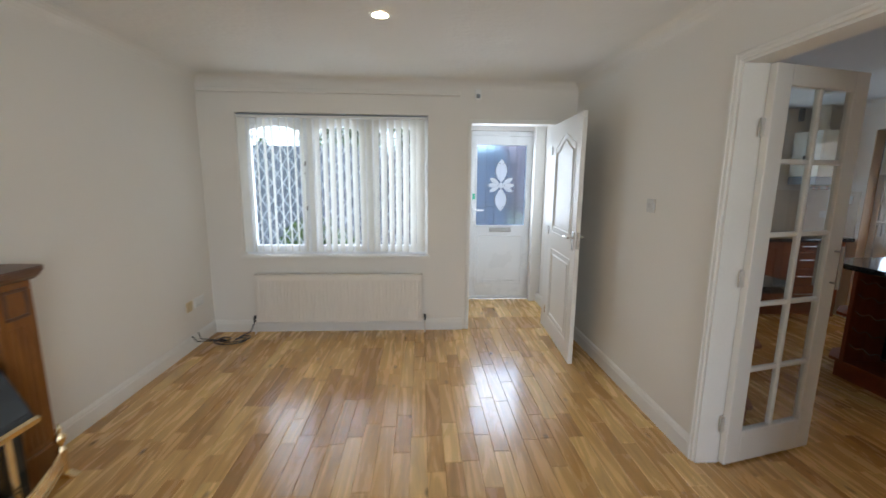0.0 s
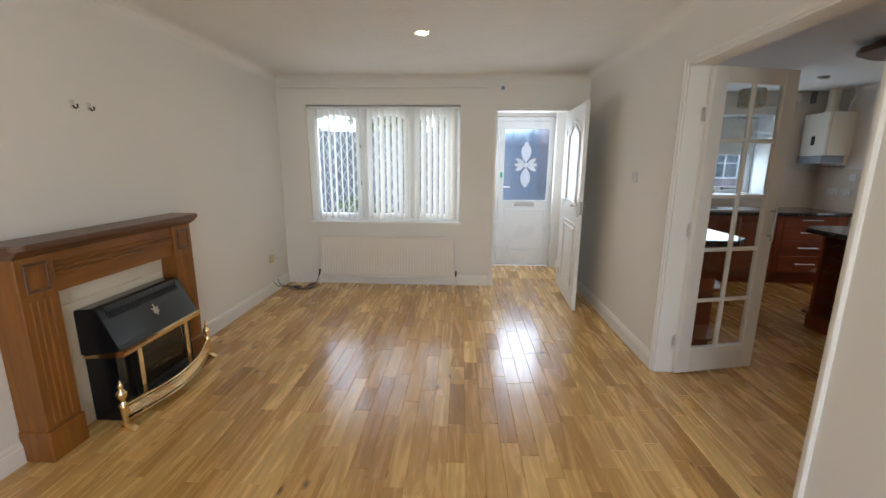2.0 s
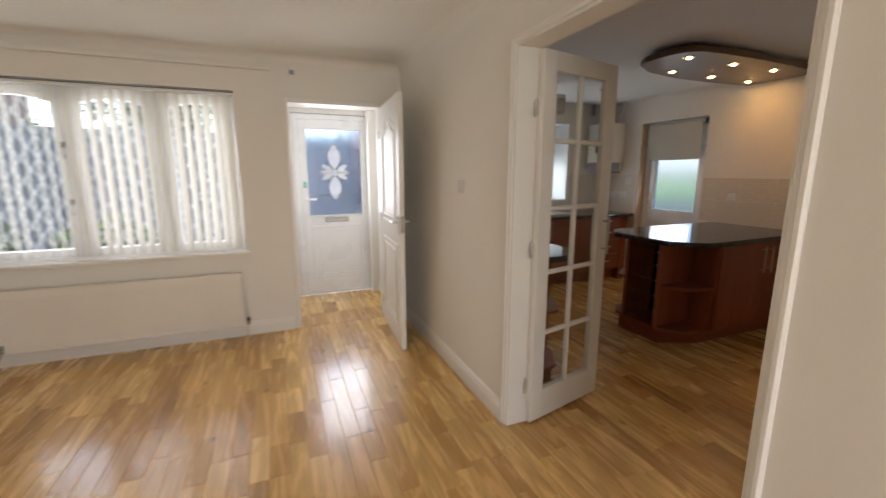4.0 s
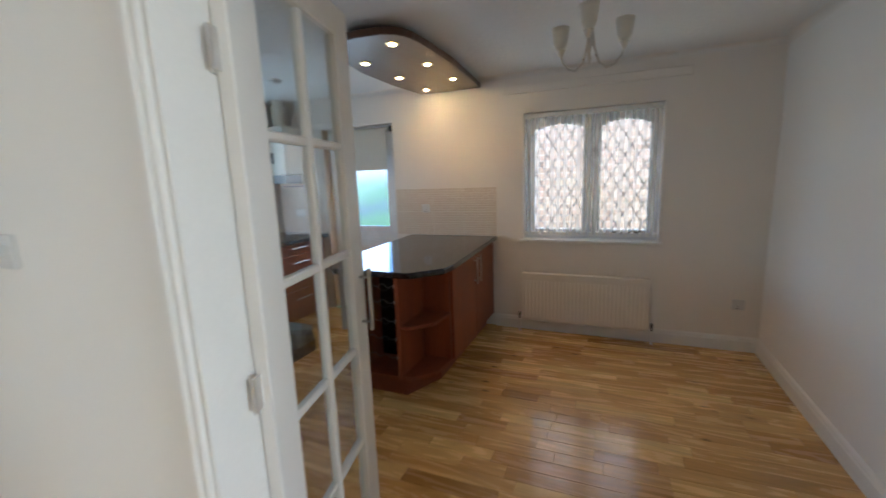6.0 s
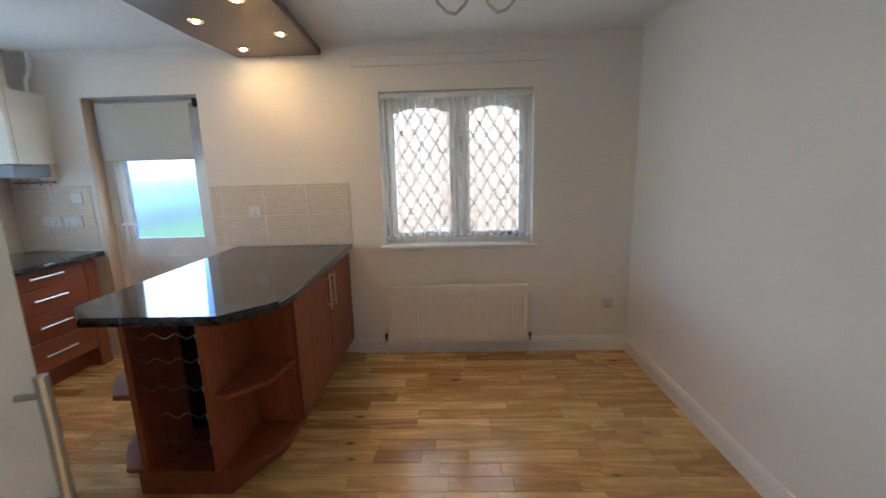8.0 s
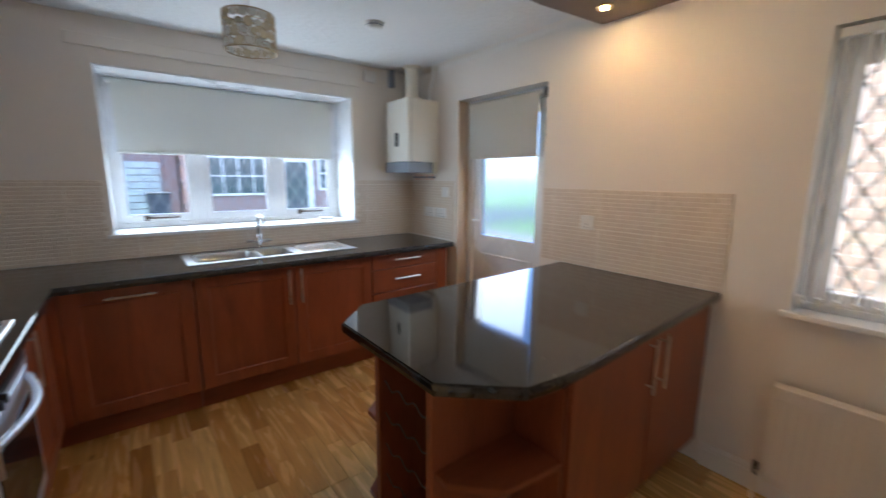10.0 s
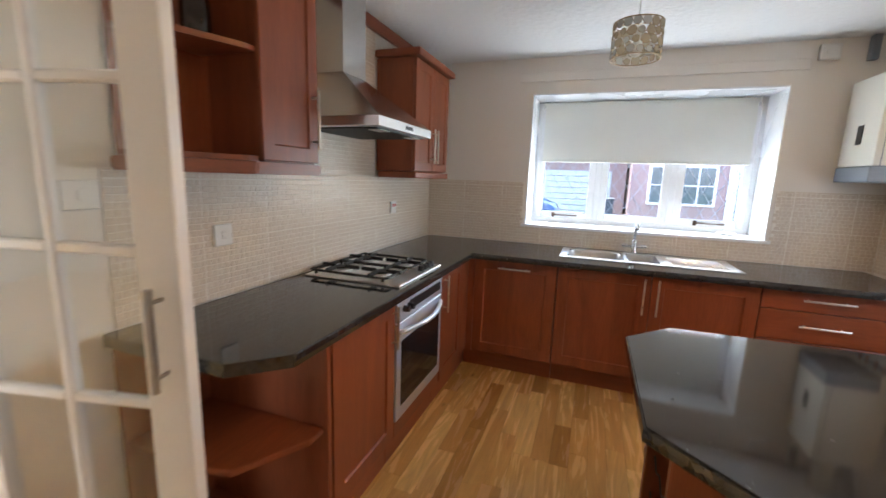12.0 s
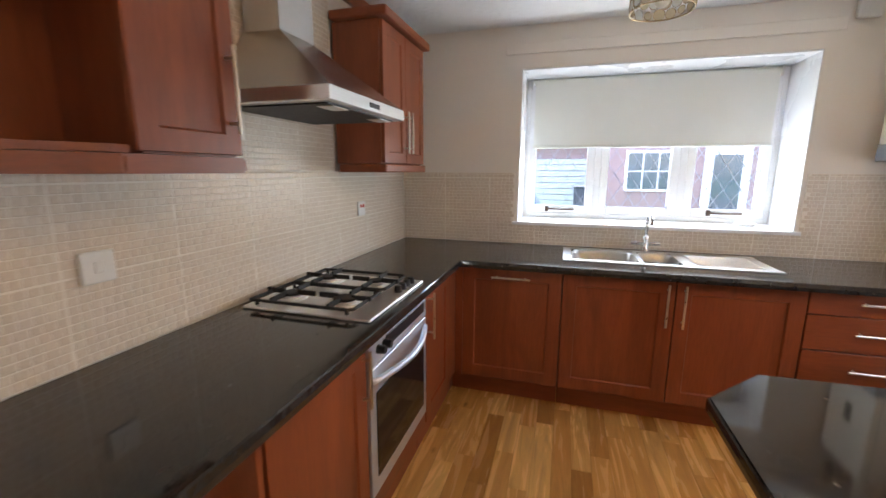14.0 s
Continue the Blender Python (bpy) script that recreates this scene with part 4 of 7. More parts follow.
part("post", bx(4.075, 3.545, 0.12, 4.395, 3.575, CT - 0.041, bev=0.003), M_CHERRY, isl)
# black back sheet, unlike the cherry around it, makes the rack's inside dark
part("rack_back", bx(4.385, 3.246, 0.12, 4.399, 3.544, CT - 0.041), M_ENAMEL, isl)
part("rack_base", bx(4.075, 3.246, 0.12, 4.384, 3.544, 0.14), M_CHERRY_X, isl)
for z in (0.27, 0.40, 0.53, 0.66, 0.77):
    for x in (4.10, 4.36):
        part("bottle_rail", tube(bmesh.new(), [(x, 3.248 + 0.294 * k / 24, z + 0.012 * math.cos(k * math.pi / 4)) for k in range(25)], 0.0028, 6), M_RAIL if x < 4.2 else M_IRON, isl, "wavy metal bottle rail")
    part("rail_bracket", bx(4.085, 3.2465, z - 0.012, 4.115, 3.256, z + 0.012, bev=0.002), M_HANDLE, isl, "small steel rail bracket")
for z in (0.12, 0.48):
    part("corner_shelf", prism(bmesh.new(), [(4.452, 3.214), (4.085, 3.214), (4.085, 3.15), (4.21, 3.02), (4.452, IY0 + 0.005)], z, z + 0.022, bev=0.003), M_CHERRY_X, isl)
    part("corner_shelf", prism(bmesh.new(), [(4.395, 3.576), (4.395, IY1 - 0.005), (4.25, IY1 - 0.03), (4.085, 3.66), (4.085, 3.576)], z, z + 0.022, bev=0.003), M_CHERRY_X, isl)
part("shelf_back", bx(4.453, IY0 + 0.022, 0.142, 4.4685, 3.214, CT - 0.041), M_CHERRY, isl)
it = thing("island_worktop", "glossy black flecked island worktop with clipped corners", "worktop", (4.8, 3.4, CT - 0.04))
rim = [(EX - 0.001, 2.955), (4.30, 2.905), (4.165, 2.918), (3.985, 3.085), (3.985, 3.645), (4.14, 3.805), (EX - 0.001, 3.86)]
part("slab", prism(bmesh.new(), rim, CT - 0.0395, CT, bev=0.004), M_TOP, it)
bm = bmesh.new()
for (xa, ya), (xb, yb) in zip(rim, rim[1:]):
    d = Vector((xb - xa, yb - ya, 0)).normalized()
    n = Vector((d.y, -d.x, 0)) * (-1 if d.y * (xa - 4.8) - d.x * (ya - 3.4) < 0 else 1)
    ring = []
    for px, py in ((xa, ya), (xb, yb)):
        ring.append([bm.verts.new((px + n.x * o, py + n.y * o, CT + h)) for o, h in ((-0.001, -0.037), (0.002, -0.034), (0.0035, -0.02), (0.002, -0.006), (-0.001, -0.003))])
    for k in range(4):
        bm.faces.new((ring[0][k], ring[0][k + 1], ring[1][k + 1], ring[1][k]))
part("edging", bm, M_TOP, it, "rounded dark flecked edging")

# ---- tiled splashbacks: pressed mosaic, joined ----
def mosaic(name, axis, at, out, u0, u1, z0, z1, holes=()):
    rng = random.Random(int(u0 * 100 + z1 * 10))
    back = bmesh.new()
    lo, hi = sorted((at, at + out * 0.006))
    blocks = [(u0, u1, z0, z1)]
    for h in holes:
        blocks = [(u0, h[0], z0, z1), (h[1], u1, z0, z1), (h[0], h[1], z0, h[2])]
    for b in blocks:
        if axis == "x":
            box(back, b[0], lo, b[2], b[1], hi, b[3])
        else:
            box(back, lo, b[0], b[2], hi, b[1], b[3])
    root = part(name, back, M_GROUT)
    tagged(root, "beige mosaic-effect ceramic wall tiles with pale grout", "tiles", kind="structure")
    verts, faces = [], []
    f0, f1 = at + out * 0.006, at + out * 0.0072
    z = z0 + 0.003
    row = 0
    while z < z1 - 0.004:
        hgt = rng.choice((0.0195, 0.0205, 0.0215))
        u_ = u0 + 0.002
        zt = min(z + hgt, z1 - 0.002)
        while u_ < u1 - 0.004:
            wd = rng.choice((0.023, 0.0245, 0.026, 0.031))
            ue = min(u_ + wd, u1 - 0.002)
            edge = math.floor((u_ - u0) / 0.33) != math.floor((ue - u0) / 0.33)
            if edge:
                ue = u0 + 0.33 * math.floor((ue - u0) / 0.33) - 0.0015
            cu, cz = (u_ + ue) / 2, (z + zt) / 2
            if ue - u_ > 0.004 and not any(h[0] - 0.01 < cu < h[1] + 0.01 and cz > h[2] - 0.004 for h in holes):
                i = len(verts)
                dz = rng.uniform(-0.0002, 0.0002)
                for (a, b2, w) in ((u_, z, f0), (ue, z, f0), (ue, zt, f0), (u_, zt, f0), (u_ + 0.002, z + 0.002, f1 + dz), (ue - 0.002, z + 0.002, f1 + dz), (ue - 0.002, zt - 0.002, f1 + dz), (u_ + 0.002, zt - 0.002, f1 + dz)):
                    verts.append((a, w, b2) if axis == "x" else (w, a, b2))
                faces.extend([(i + 4, i + 5, i + 6, i + 7)] + [(i + k, i + (k + 1) % 4, i + 4 + (k + 1) % 4, i + 4 + k) for k in range(4)])
            u_ = ue + 0.0025 + (0.003 if edge else 0)
        z = zt + 0.0025
        row += 1
        if row % 10 == 0:
            z += 0.003
    me = bpy.data.meshes.new("mosaic_tiles")
    me.from_pydata(verts, [], faces)
    me.update()
    bm2 = bmesh.new()
    bm2.from_mesh(me)
    bmesh.ops.recalc_face_normals(bm2, faces=bm2.faces)
    bm2.to_mesh(me)
    bm2.free()
    me.materials.append(M_TILE)
    ob = new("mosaic_tiles", me)
    ob.parent = root
    tagged(ob, kind="stuff")


mosaic("trim_tiles_west", "y", PX1, 1, 2.985, KY - 0.009, CT - 0.0, 1.40)
mosaic("trim_tiles_west_upper", "y", PX1, 1, 3.645, 4.612, 1.402, 2.30)
mosaic("trim_tiles_north", "x", KY, -1, PX1 + 0.009, EX - 0.009, CT, 1.395, [(3.30, 4.998, 1.03)])
mosaic("trim_tiles_east_corner", "y", EX, -1, 4.95, KY - 0.009, CT, 1.395)
mosaic("trim_tiles_east_island", "y", EX, -1, 2.95, 4.02, CT + 0.001, 1.362)


# ---- windows and doors ----
def casement(win, axis, at, u0, u1, z0, z1, out, lattice=True, arch=False, pitch=(0.105, 0.165), lead=None, fw=0.055, width=0.0030):
    """One light of a window: sash frame, pane and diamond leading. at is the pane's plane, out the sign towards outdoors."""
    def b(bm, ua, ub, za, zb, d0, d1, bev=0.004):
        lo, hi = sorted((at + out * d0, at + out * d1))
        box(bm, *((ua, lo, za, ub, hi, zb) if axis == "x" else (lo, ua, za, hi, ub, zb)), bev=bev)

    def P(u, z, d=0.0):
        return (u, at + out * d, z) if axis == "x" else (at + out * d, u, z)
    bm = bmesh.new()
    b(bm, u0, u0 + fw, z0, z1, -0.03, 0.03)
    b(bm, u1 - fw, u1, z0, z1, -0.03, 0.03)
    b(bm, u0 + fw, u1 - fw, z0, z0 + fw, -0.03, 0.03)
    b(bm, u0 + fw, u1 - fw, z1 - fw, z1, -0.03, 0.03)
    g0, g1, h0, h1 = u0 + fw, u1 - fw, z0 + fw, z1 - fw
    rise = 0.05 if arch else 0.0
    if arch:
        n = 14
        for k in range(n):
            ua, ub = g0 + (g1 - g0) * k / n, g0 + (g1 - g0) * (k + 1) / n
            m = ((ua + ub) / 2 - g0) / (g1 - g0) * 2 - 1
            b(bm, ua, ub, h1 - rise * (0.25 + 0.75 * m * m) * 1.1, h1 + 0.001, -0.028, 0.028, bev=0)
    sash = part("sash", bm, M_UPVC, win)
    bm = bmesh.new()
    b(bm, g0 - 0.008, g1 + 0.008, h0 - 0.008, h1 + 0.008, -0.004, 0.004, bev=0)
    pane = part("pane", bm, M_GLASS, sash, "clear leaded glass pane")
    pane.visible_shadow = False
    if not lattice:
        return sash
    bm = bmesh.new()
    pu, pz = pitch
    s = pz / pu
    for sgn in (1, -1):
        k = -40
        while k < 40:
            pts = []
            c = (g0 if sgn > 0 else g1) + 0.0
            for u_ in (g0, g1):
                z_ = h0 + sgn * (u_ - c) * s + k * pz
                pts.append((u_, z_))
            (ua, za), (ub, zb) = pts
            lo_t, hi_t = 0.0, 1.0
            dz = zb - za
            for bound, sign in ((h0, 1), (h1, -1)):
                f = (bound - za) / dz
                if (dz > 0) == (sign > 0):
                    lo_t = max(lo_t, f)
                else:
                    hi_t = min(hi_t, f)
            if hi_t - lo_t > 0.02:
                A = P(ua + (ub - ua) * lo_t, za + dz * lo_t, -0.006)
                B = P(ua + (ub - ua) * hi_t, za + dz * hi_t, -0.006)
                cyl(bm, A, B, width, n=5, caps=False)
            k += 1
    part("leading", bm, lead or M_LEAD, sash, "diamond lead strips")
    return sash


def outer_frame(win, axis, lo, hi, u0, u1, z0, z1, mullions, fw=0.035):
    bm = bmesh.new()

    def b(ua, ub, za, zb):
        box(bm, *((ua, lo, za, ub, hi, zb) if axis == "x" else (lo, ua, za, hi, ub, zb)), bev=0.003)
    b(u0, u0 + fw, z0, z1)
    b(u1 - fw, u1, z0, z1)
    b(u0 + fw, u1 - fw, z0, z0 + fw)
    b(u0 + fw, u1 - fw, z1 - fw, z1)
    for m in mullions:
        b(m - 0.022, m + 0.022, z0 + fw, z1 - fw)
    return part("window_frame", bm, M_UPVC, win)


def catch(win, a, b, out):
    """A dark casement handle from a to b with its rose."""
    bm = bmesh.new()
    tube(bm, [a, [(p + q) / 2 + o * 0.022 for p, q, o in zip(a, b, out)], [q + o * 0.008 for q, o in zip(b, out)]], 0.007, 7)
    c = Vector(a)
    box(bm, c.x - 0.012, c.y - 0.012, c.z - 0.02, c.x + 0.012, c.y + 0.012, c.z + 0.02, bev=0.003)
    part("window_catch", bm, M_CATCH, win, "dark brown iron window catch")


# living room window
w1 = tagged(thing("window_1", "white uPVC three-light window with diamond leading", "window", (0.08, 4.80, 0.75), kind="structure"))
outer_frame(w1, "x", 4.775, 4.835, -0.815, 0.928, 0.75, 2.065, (-0.20, 0.375))
for u0, u1 in ((-0.78, -0.222), (-0.178, 0.353), (0.397, 0.893)):
    casement(w1, "x", 4.805, u0, u1, 0.785, 2.03, 1, arch=True, lead=M_LEADPALE, width=0.0042)
for z in (1.62, 1.20):
    catch(w1, (-0.235, 4.765, z), (-0.235, 4.765, z - 0.10), (0, -1, 0))
part("window_sill", bx(-0.84, LY - 0.03, 0.730, 0.95, 4.775, 0.755, bev=0.006, seg=2), M_TRIM, w1)

vb = thing("vertical_blind", "cream cloth vertical blind, half open across the front window", "blind", (0.08, 4.73, 0.76))
part("headrail", bx(-0.808, 4.70, 2.028, 0.922, 4.735, 2.048, bev=0.003), M_FIT, vb)
# grey strip stands in for the thin shadow over the headrail
part("rail_shadow", bx(-0.808, 4.698, 2.0485, 0.922, 4.735, 2.058, bev=0.002), M_GREY, vb, "grey strip drawn as the shadow line above the headrail")
rng = random.Random(3)
x = -0.775
while x < 0.905:
    turn = 24 if x < -0.72 or x > 0.80 else 66 if x < -0.22 else 50
    ang = -radians(turn + rng.uniform(-5, 5))
    c, s = math.cos(ang), math.sin(ang)
    bm = bmesh.new()
    lean = rng.uniform(-0.006, 0.006)
    pts = []
    for k in range(5):
        f = (k / 4 - 0.5) * 0.089
        bow = 0.005 * (1 - (k / 2 - 1) ** 2)
        pts.append((f * c - bow * s, f * s + bow * c))
    for zt, dx in ((2.026, 0.0), (1.4, lean * 0.5), (0.785, lean)):
        for px, py in pts:
            bm.verts.new((x + px + dx, 4.718 + py * 0.62, zt))
    bm.verts.ensure_lookup_table()
    for r in range(2):
        for k in range(4):
            bm.faces.new([bm.verts[j] for j in (r * 5 + k, r * 5 + k + 1, r * 5 + k + 6, r * 5 + k + 5)])
    part("slat", bm, M_SLAT, vb, smooth=True)
    x += 0.068
bm = bmesh.new()
tube(bm, [(-0.74 + k * 0.0415, 4.712, 0.79 - 0.004 * (k % 2)) for k in range(41)], 0.0015, 5)
part("bottom_chain", bm, M_FIT, vb, "fine white bead chain")

# unseen rear window behind the walker, added to hold the fill lamp
wr = tagged(thing("window_4", "added white uPVC two-light window round the rear fill lamp", "window", (1.45, -2.2, 0.52), kind="structure"))
outer_frame(wr, "x", -2.24, -2.18, 0.66, 2.24, 0.52, 1.98, (1.45,))
for u0, u1 in ((0.695, 1.428), (1.472, 2.205)):
    casement(wr, "x", -2.21, u0, u1, 0.555, 1.945, -1, lattice=False)
part("window_sill", bx(0.63, SY - 0.08, 0.50, 2.27, SY + 0.03, 0.519, bev=0.005), M_TRIM, wr)

# kitchen window
wk = tagged(thing("window_2", "white uPVC three-light kitchen window with diamond leading", "window", (4.15, 5.95, 1.05), kind="structure"))
outer_frame(wk, "x", 5.925, 5.985, 3.32, 4.978, 1.054, 2.076, (3.86, 4.425))
for u0, u1 in ((3.355, 3.838), (3.882, 4.403), (4.447, 4.943)):
    casement(wk, "x", 5.955, u0, u1, 1.09, 2.04, 1, lead=M_LEADLIGHT)
for x in (3.62, 4.72):
    catch(wk, (x - 0.11, 5.915, 1.12), (x + 0.09, 5.915, 1.12), (0, -1, 0))
part("window_sill", bx(3.29, KY - 0.022, 1.03, 5.005, 5.925, 1.053, bev=0.005, seg=2), M_UPVC, wk)
bm = bmesh.new()
box(bm, 3.321, KY + 0.002, 1.054, 3.326, 5.924, 2.074)
box(bm, 4.972, KY + 0.002, 1.054, 4.977, 5.924, 2.074)
box(bm, 3.327, KY + 0.002, 2.068, 4.971, 5.924, 2.0765)
part("reveal_lining", bm, M_UPVC, wk, "white lined window reveal")
rb = thing("roller_blind", "cream cloth roller blind, half down at the kitchen window", "blind", (4.17, 5.90, 1.58))
part("roller", cy((3.375, 5.895, 2.045), (4.912, 5.895, 2.045), 0.020, n=16), M_ROLLER, rb)
part("cloth", bx(3.392, 5.874, 1.588, 4.902, 5.8755, 2.046), M_ROLLER, rb)
part("bottom_bar", bx(3.389, 5.868, 1.572, 4.905, 5.880, 1.590, bev=0.003), M_ROLLER, rb)
for x in (3.367, 4.918):
    part("bracket", bx(x - 0.004, 5.87, 2.005, x + 0.004, 5.924, 2.066, bev=0.002), M_FIT, rb)
part("chain", cy((3.36, 5.885, 2.03), (3.36, 5.885, 1.25), 0.002, n=6), M_FIT, rb)
dish = thing("soap_dish", "small white oval dish on the kitchen sill", "dish", (4.80, 5.80, 1.053))
part("bowl", lathe(bmesh.new(), (4.80, 5.80, 1.0535), [(0.05, 0), (0.06, 0.008), (0.062, 0.016), (0.05, 0.012)], 20), M_FIT, dish, smooth=True)

# dining window
wd = tagged(thing("window_3", "white uPVC two-light arched window with diamond leading", "window", (5.72, 2.13, 0.87), kind="structure"))
outer_frame(wd, "y", 5.69, 5.75, 1.575, 2.695, 0.87, 2.0, (2.115,))
for u0, u1 in ((1.61, 2.093), (2.137, 2.66)):
    casement(wd, "y", 5.72, u0, u1, 0.905, 1.965, 1, arch=True, pitch=(0.105, 0.17), width=0.0050)
catch(wd, (5.68, 2.10, 1.66), (5.68, 2.10, 1.60), (-1, 0, 0))
part("sash_handle", bx(5.672, 1.625, 1.28, 5.689, 1.645, 1.40, bev=0.004), M_FIT, wd, "white sash handle")
catch(wd, (5.68, 1.72, 0.94), (5.68, 1.95, 0.94), (-1, 0, 0))
part("window_sill", bx(EX - 0.03, 1.545, 0.850, 5.69, 2.725, 0.875, bev=0.006, seg=2), M_TRIM, wd)
vs = thing("vertical_blind", "sheer white vertical blind hanging open over the dining window", "blind", (5.63, 2.13, 0.9))
part("headrail", bx(5.60, 1.585, 1.955, 5.64, 2.685, 1.99, bev=0.003), M_FIT, vs)
for k in range(20):
    y = 1.60 + k * 0.0565
    bm = bmesh.new()
    ang = radians(rng.uniform(48, 70))
    c, s = math.cos(ang) * 0.04, math.sin(ang) * 0.03
    vv = [bm.verts.new(p) for p in ((5.62 - s, y - c, 1.955), (5.62 + s, y + c, 1.955), (5.62 + s, y + c, 0.93), (5.62 - s, y - c, 0.93))]
    bm.faces.new(vv)
    sl = part("slat", bm, M_SHEER, vs)
    part("weight", bx(5.62 - s, y - 0.010, 0.912, 5.62 + s, y + 0.010, 0.945), M_SLAT, sl, "white slat weight")

# front door
fd = tagged(thing("door_1", "white uPVC front door with frosted leaded glass and letter plate", "door", (1.85, 5.77, 0), kind="structure"))
FDY = 5.745
bm = bmesh.new()
for a in ((1.397, 1.46, 0, 2.055), (2.25, 2.308, 0, 2.055)):
    box(bm, a[0], FDY - 0.005, a[2], a[1], FDY + 0.065, a[3], bev=0.004)
box(bm, 1.46, FDY - 0.005, 2.0, 2.25, FDY + 0.065, 2.055, bev=0.004)
box(bm, 1.46, FDY - 0.01, 0.0, 2.25, FDY + 0.065, 0.03, bev=0.003)
part("door_frame", bm, M_UPVC, fd)
bm = bmesh.new()
G = (1.535, 2.135, 0.935, 1.895)
box(bm, 1.462, FDY, 0.032, G[0], FDY + 0.05, 1.998, bev=0.003)
box(bm, G[1], FDY, 0.032, 2.248, FDY + 0.05, 1.998, bev=0.003)
box(bm, G[0], FDY, G[3], G[1], FDY + 0.05, 1.998, bev=0.003)
box(bm, G[0], FDY, 0.032, G[1], FDY + 0.05, G[2], bev=0.003)
for a in ((G[0] - 0.02, G[1] + 0.02, G[2] - 0.02, G[2]), (G[0] - 0.02, G[1] + 0.02, G[3], G[3] + 0.02), (G[0] - 0.02, G[0], G[2], G[3]), (G[1], G[1] + 0.02, G[2], G[3]),
          (1.56, 2.12, 0.20, 0.215), (1.56, 2.12, 0.795, 0.81), (1.56, 1.575, 0.215, 0.795), (2.105, 2.12, 0.215, 0.795), (1.63, 1.80, 0.235, 0.247), (1.88, 2.05, 0.235, 0.247)):
    box(bm, a[0], FDY - 0.008, a[2], a[1], FDY + 0.001, a[3], bev=0.003)
leaf = part("door_leaf", bm, M_UPVC, fd)
gl = part("frosted_pane", bx(G[0] - 0.005, FDY + 0.020, G[2] - 0.005, G[1] + 0.005, FDY + 0.027, G[3] + 0.005), M_FROST, leaf, "pale blue frosted glass")
gl.visible_shadow = False
bm = bmesh.new()
for x in (1.655, 1.76, 1.91, 2.015):
    cyl(bm, (x, FDY + 0.018, G[2]), (x, FDY + 0.018, G[3]), 0.0045, n=5)
for z in (1.16, 1.42, 1.68):
    cyl(bm, (G[0], FDY + 0.018, z), (G[1], FDY + 0.018, z), 0.0045, n=5)
part("lead_lines", bm, M_LEAD, leaf)


def petal(cx, cz, angle, length, width, start=0.02):
    bm = bmesh.new()
    n = 12
    up, lo = [], []
    ca, sa = math.cos(angle), math.sin(angle)
    for k in range(n + 1):
        f = k / n
        w = width * math.sin(math.pi * f) ** 0.8
        d = start + f * length
        for lst, sg in ((up, 1), (lo, -1)):
            lst.append((cx + d * ca - sg * w * sa, FDY + 0.016, cz + d * sa + sg * w * ca))
    ring = up + lo[::-1][1:-1]
    mid = bm.verts.new((cx + (start + length / 2) * ca, FDY + 0.008, cz + (start + length / 2) * sa))
    vs_ = [bm.verts.new(p) for p in ring]
    for k in range(len(vs_)):
        bm.faces.new((vs_[k], vs_[(k + 1) % len(vs_)], mid))
    part("bevelled_petal", bm, M_BEVELGLASS, leaf, "bevelled glass petal whitened to look bright with sky")
    bm = bmesh.new()
    tube(bm, [(p[0], p[1] - 0.002, p[2]) for p in ring] + [(ring[0][0], ring[0][1] - 0.002, ring[0][2])], 0.0045, 5)
    part("petal_lead", bm, M_UPVC, leaf)


MX, MZ = 1.835, 1.42
petal(MX, MZ, math.pi / 2, 0.27, 0.065, 0.04)
petal(MX, MZ, -math.pi / 2, 0.27, 0.065, 0.04)
for a in (0.0, math.pi, 0.55, math.pi - 0.55, -0.5, math.pi + 0.5):
    petal(MX, MZ, a, 0.13, 0.024, 0.03)
petal(MX, MZ - 0.035, math.pi / 2, 0.07, 0.03, 0.0)
lp = part("letter_plate", bx(1.70, FDY - 0.012, 0.855, 1.97, FDY + 0.001, 0.905, bev=0.004), M_HANDLE, leaf, "satin steel letter plate")
part("letter_flap", bx(1.715, FDY - 0.016, 0.864, 1.955, FDY - 0.0125, 0.896, bev=0.002), M_HANDLE, lp)
hp = part("handle_plate", bx(1.48, FDY - 0.010, 0.97, 1.515, FDY + 0.001, 1.19, bev=0.006), M_UPVC, leaf)
part("lever", box(cyl(bmesh.new(), (1.497, FDY - 0.008, 1.12), (1.497, FDY - 0.05, 1.12), 0.009), 1.49, FDY - 0.056, 1.11, 1.62, FDY - 0.042, 1.13, bev=0.005), M_UPVC, hp)
part("sticker", bx(1.485, FDY - 0.002, 1.25, 1.525, FDY - 0.0005, 1.32), M_GREEN, leaf, "small green sticker")
for z in (0.25, 1.05, 1.80):
    part("hinge", bx(2.225, FDY - 0.025, z - 0.035, 2.285, FDY - 0.006, z + 0.035, bev=0.006), M_UPVC, fd)
hl = thing("ceiling_downlight", "small white recessed downlight in the porch ceiling", "downlight", (1.75, 5.35, HZ), group="downlights")
part("ring", lathe(bmesh.new(), (1.75, 5.35, HZ - 0.007), [(0.045, 0), (0.05, 0.004), (0.05, 0.0065)], 24), M_FIT, hl)


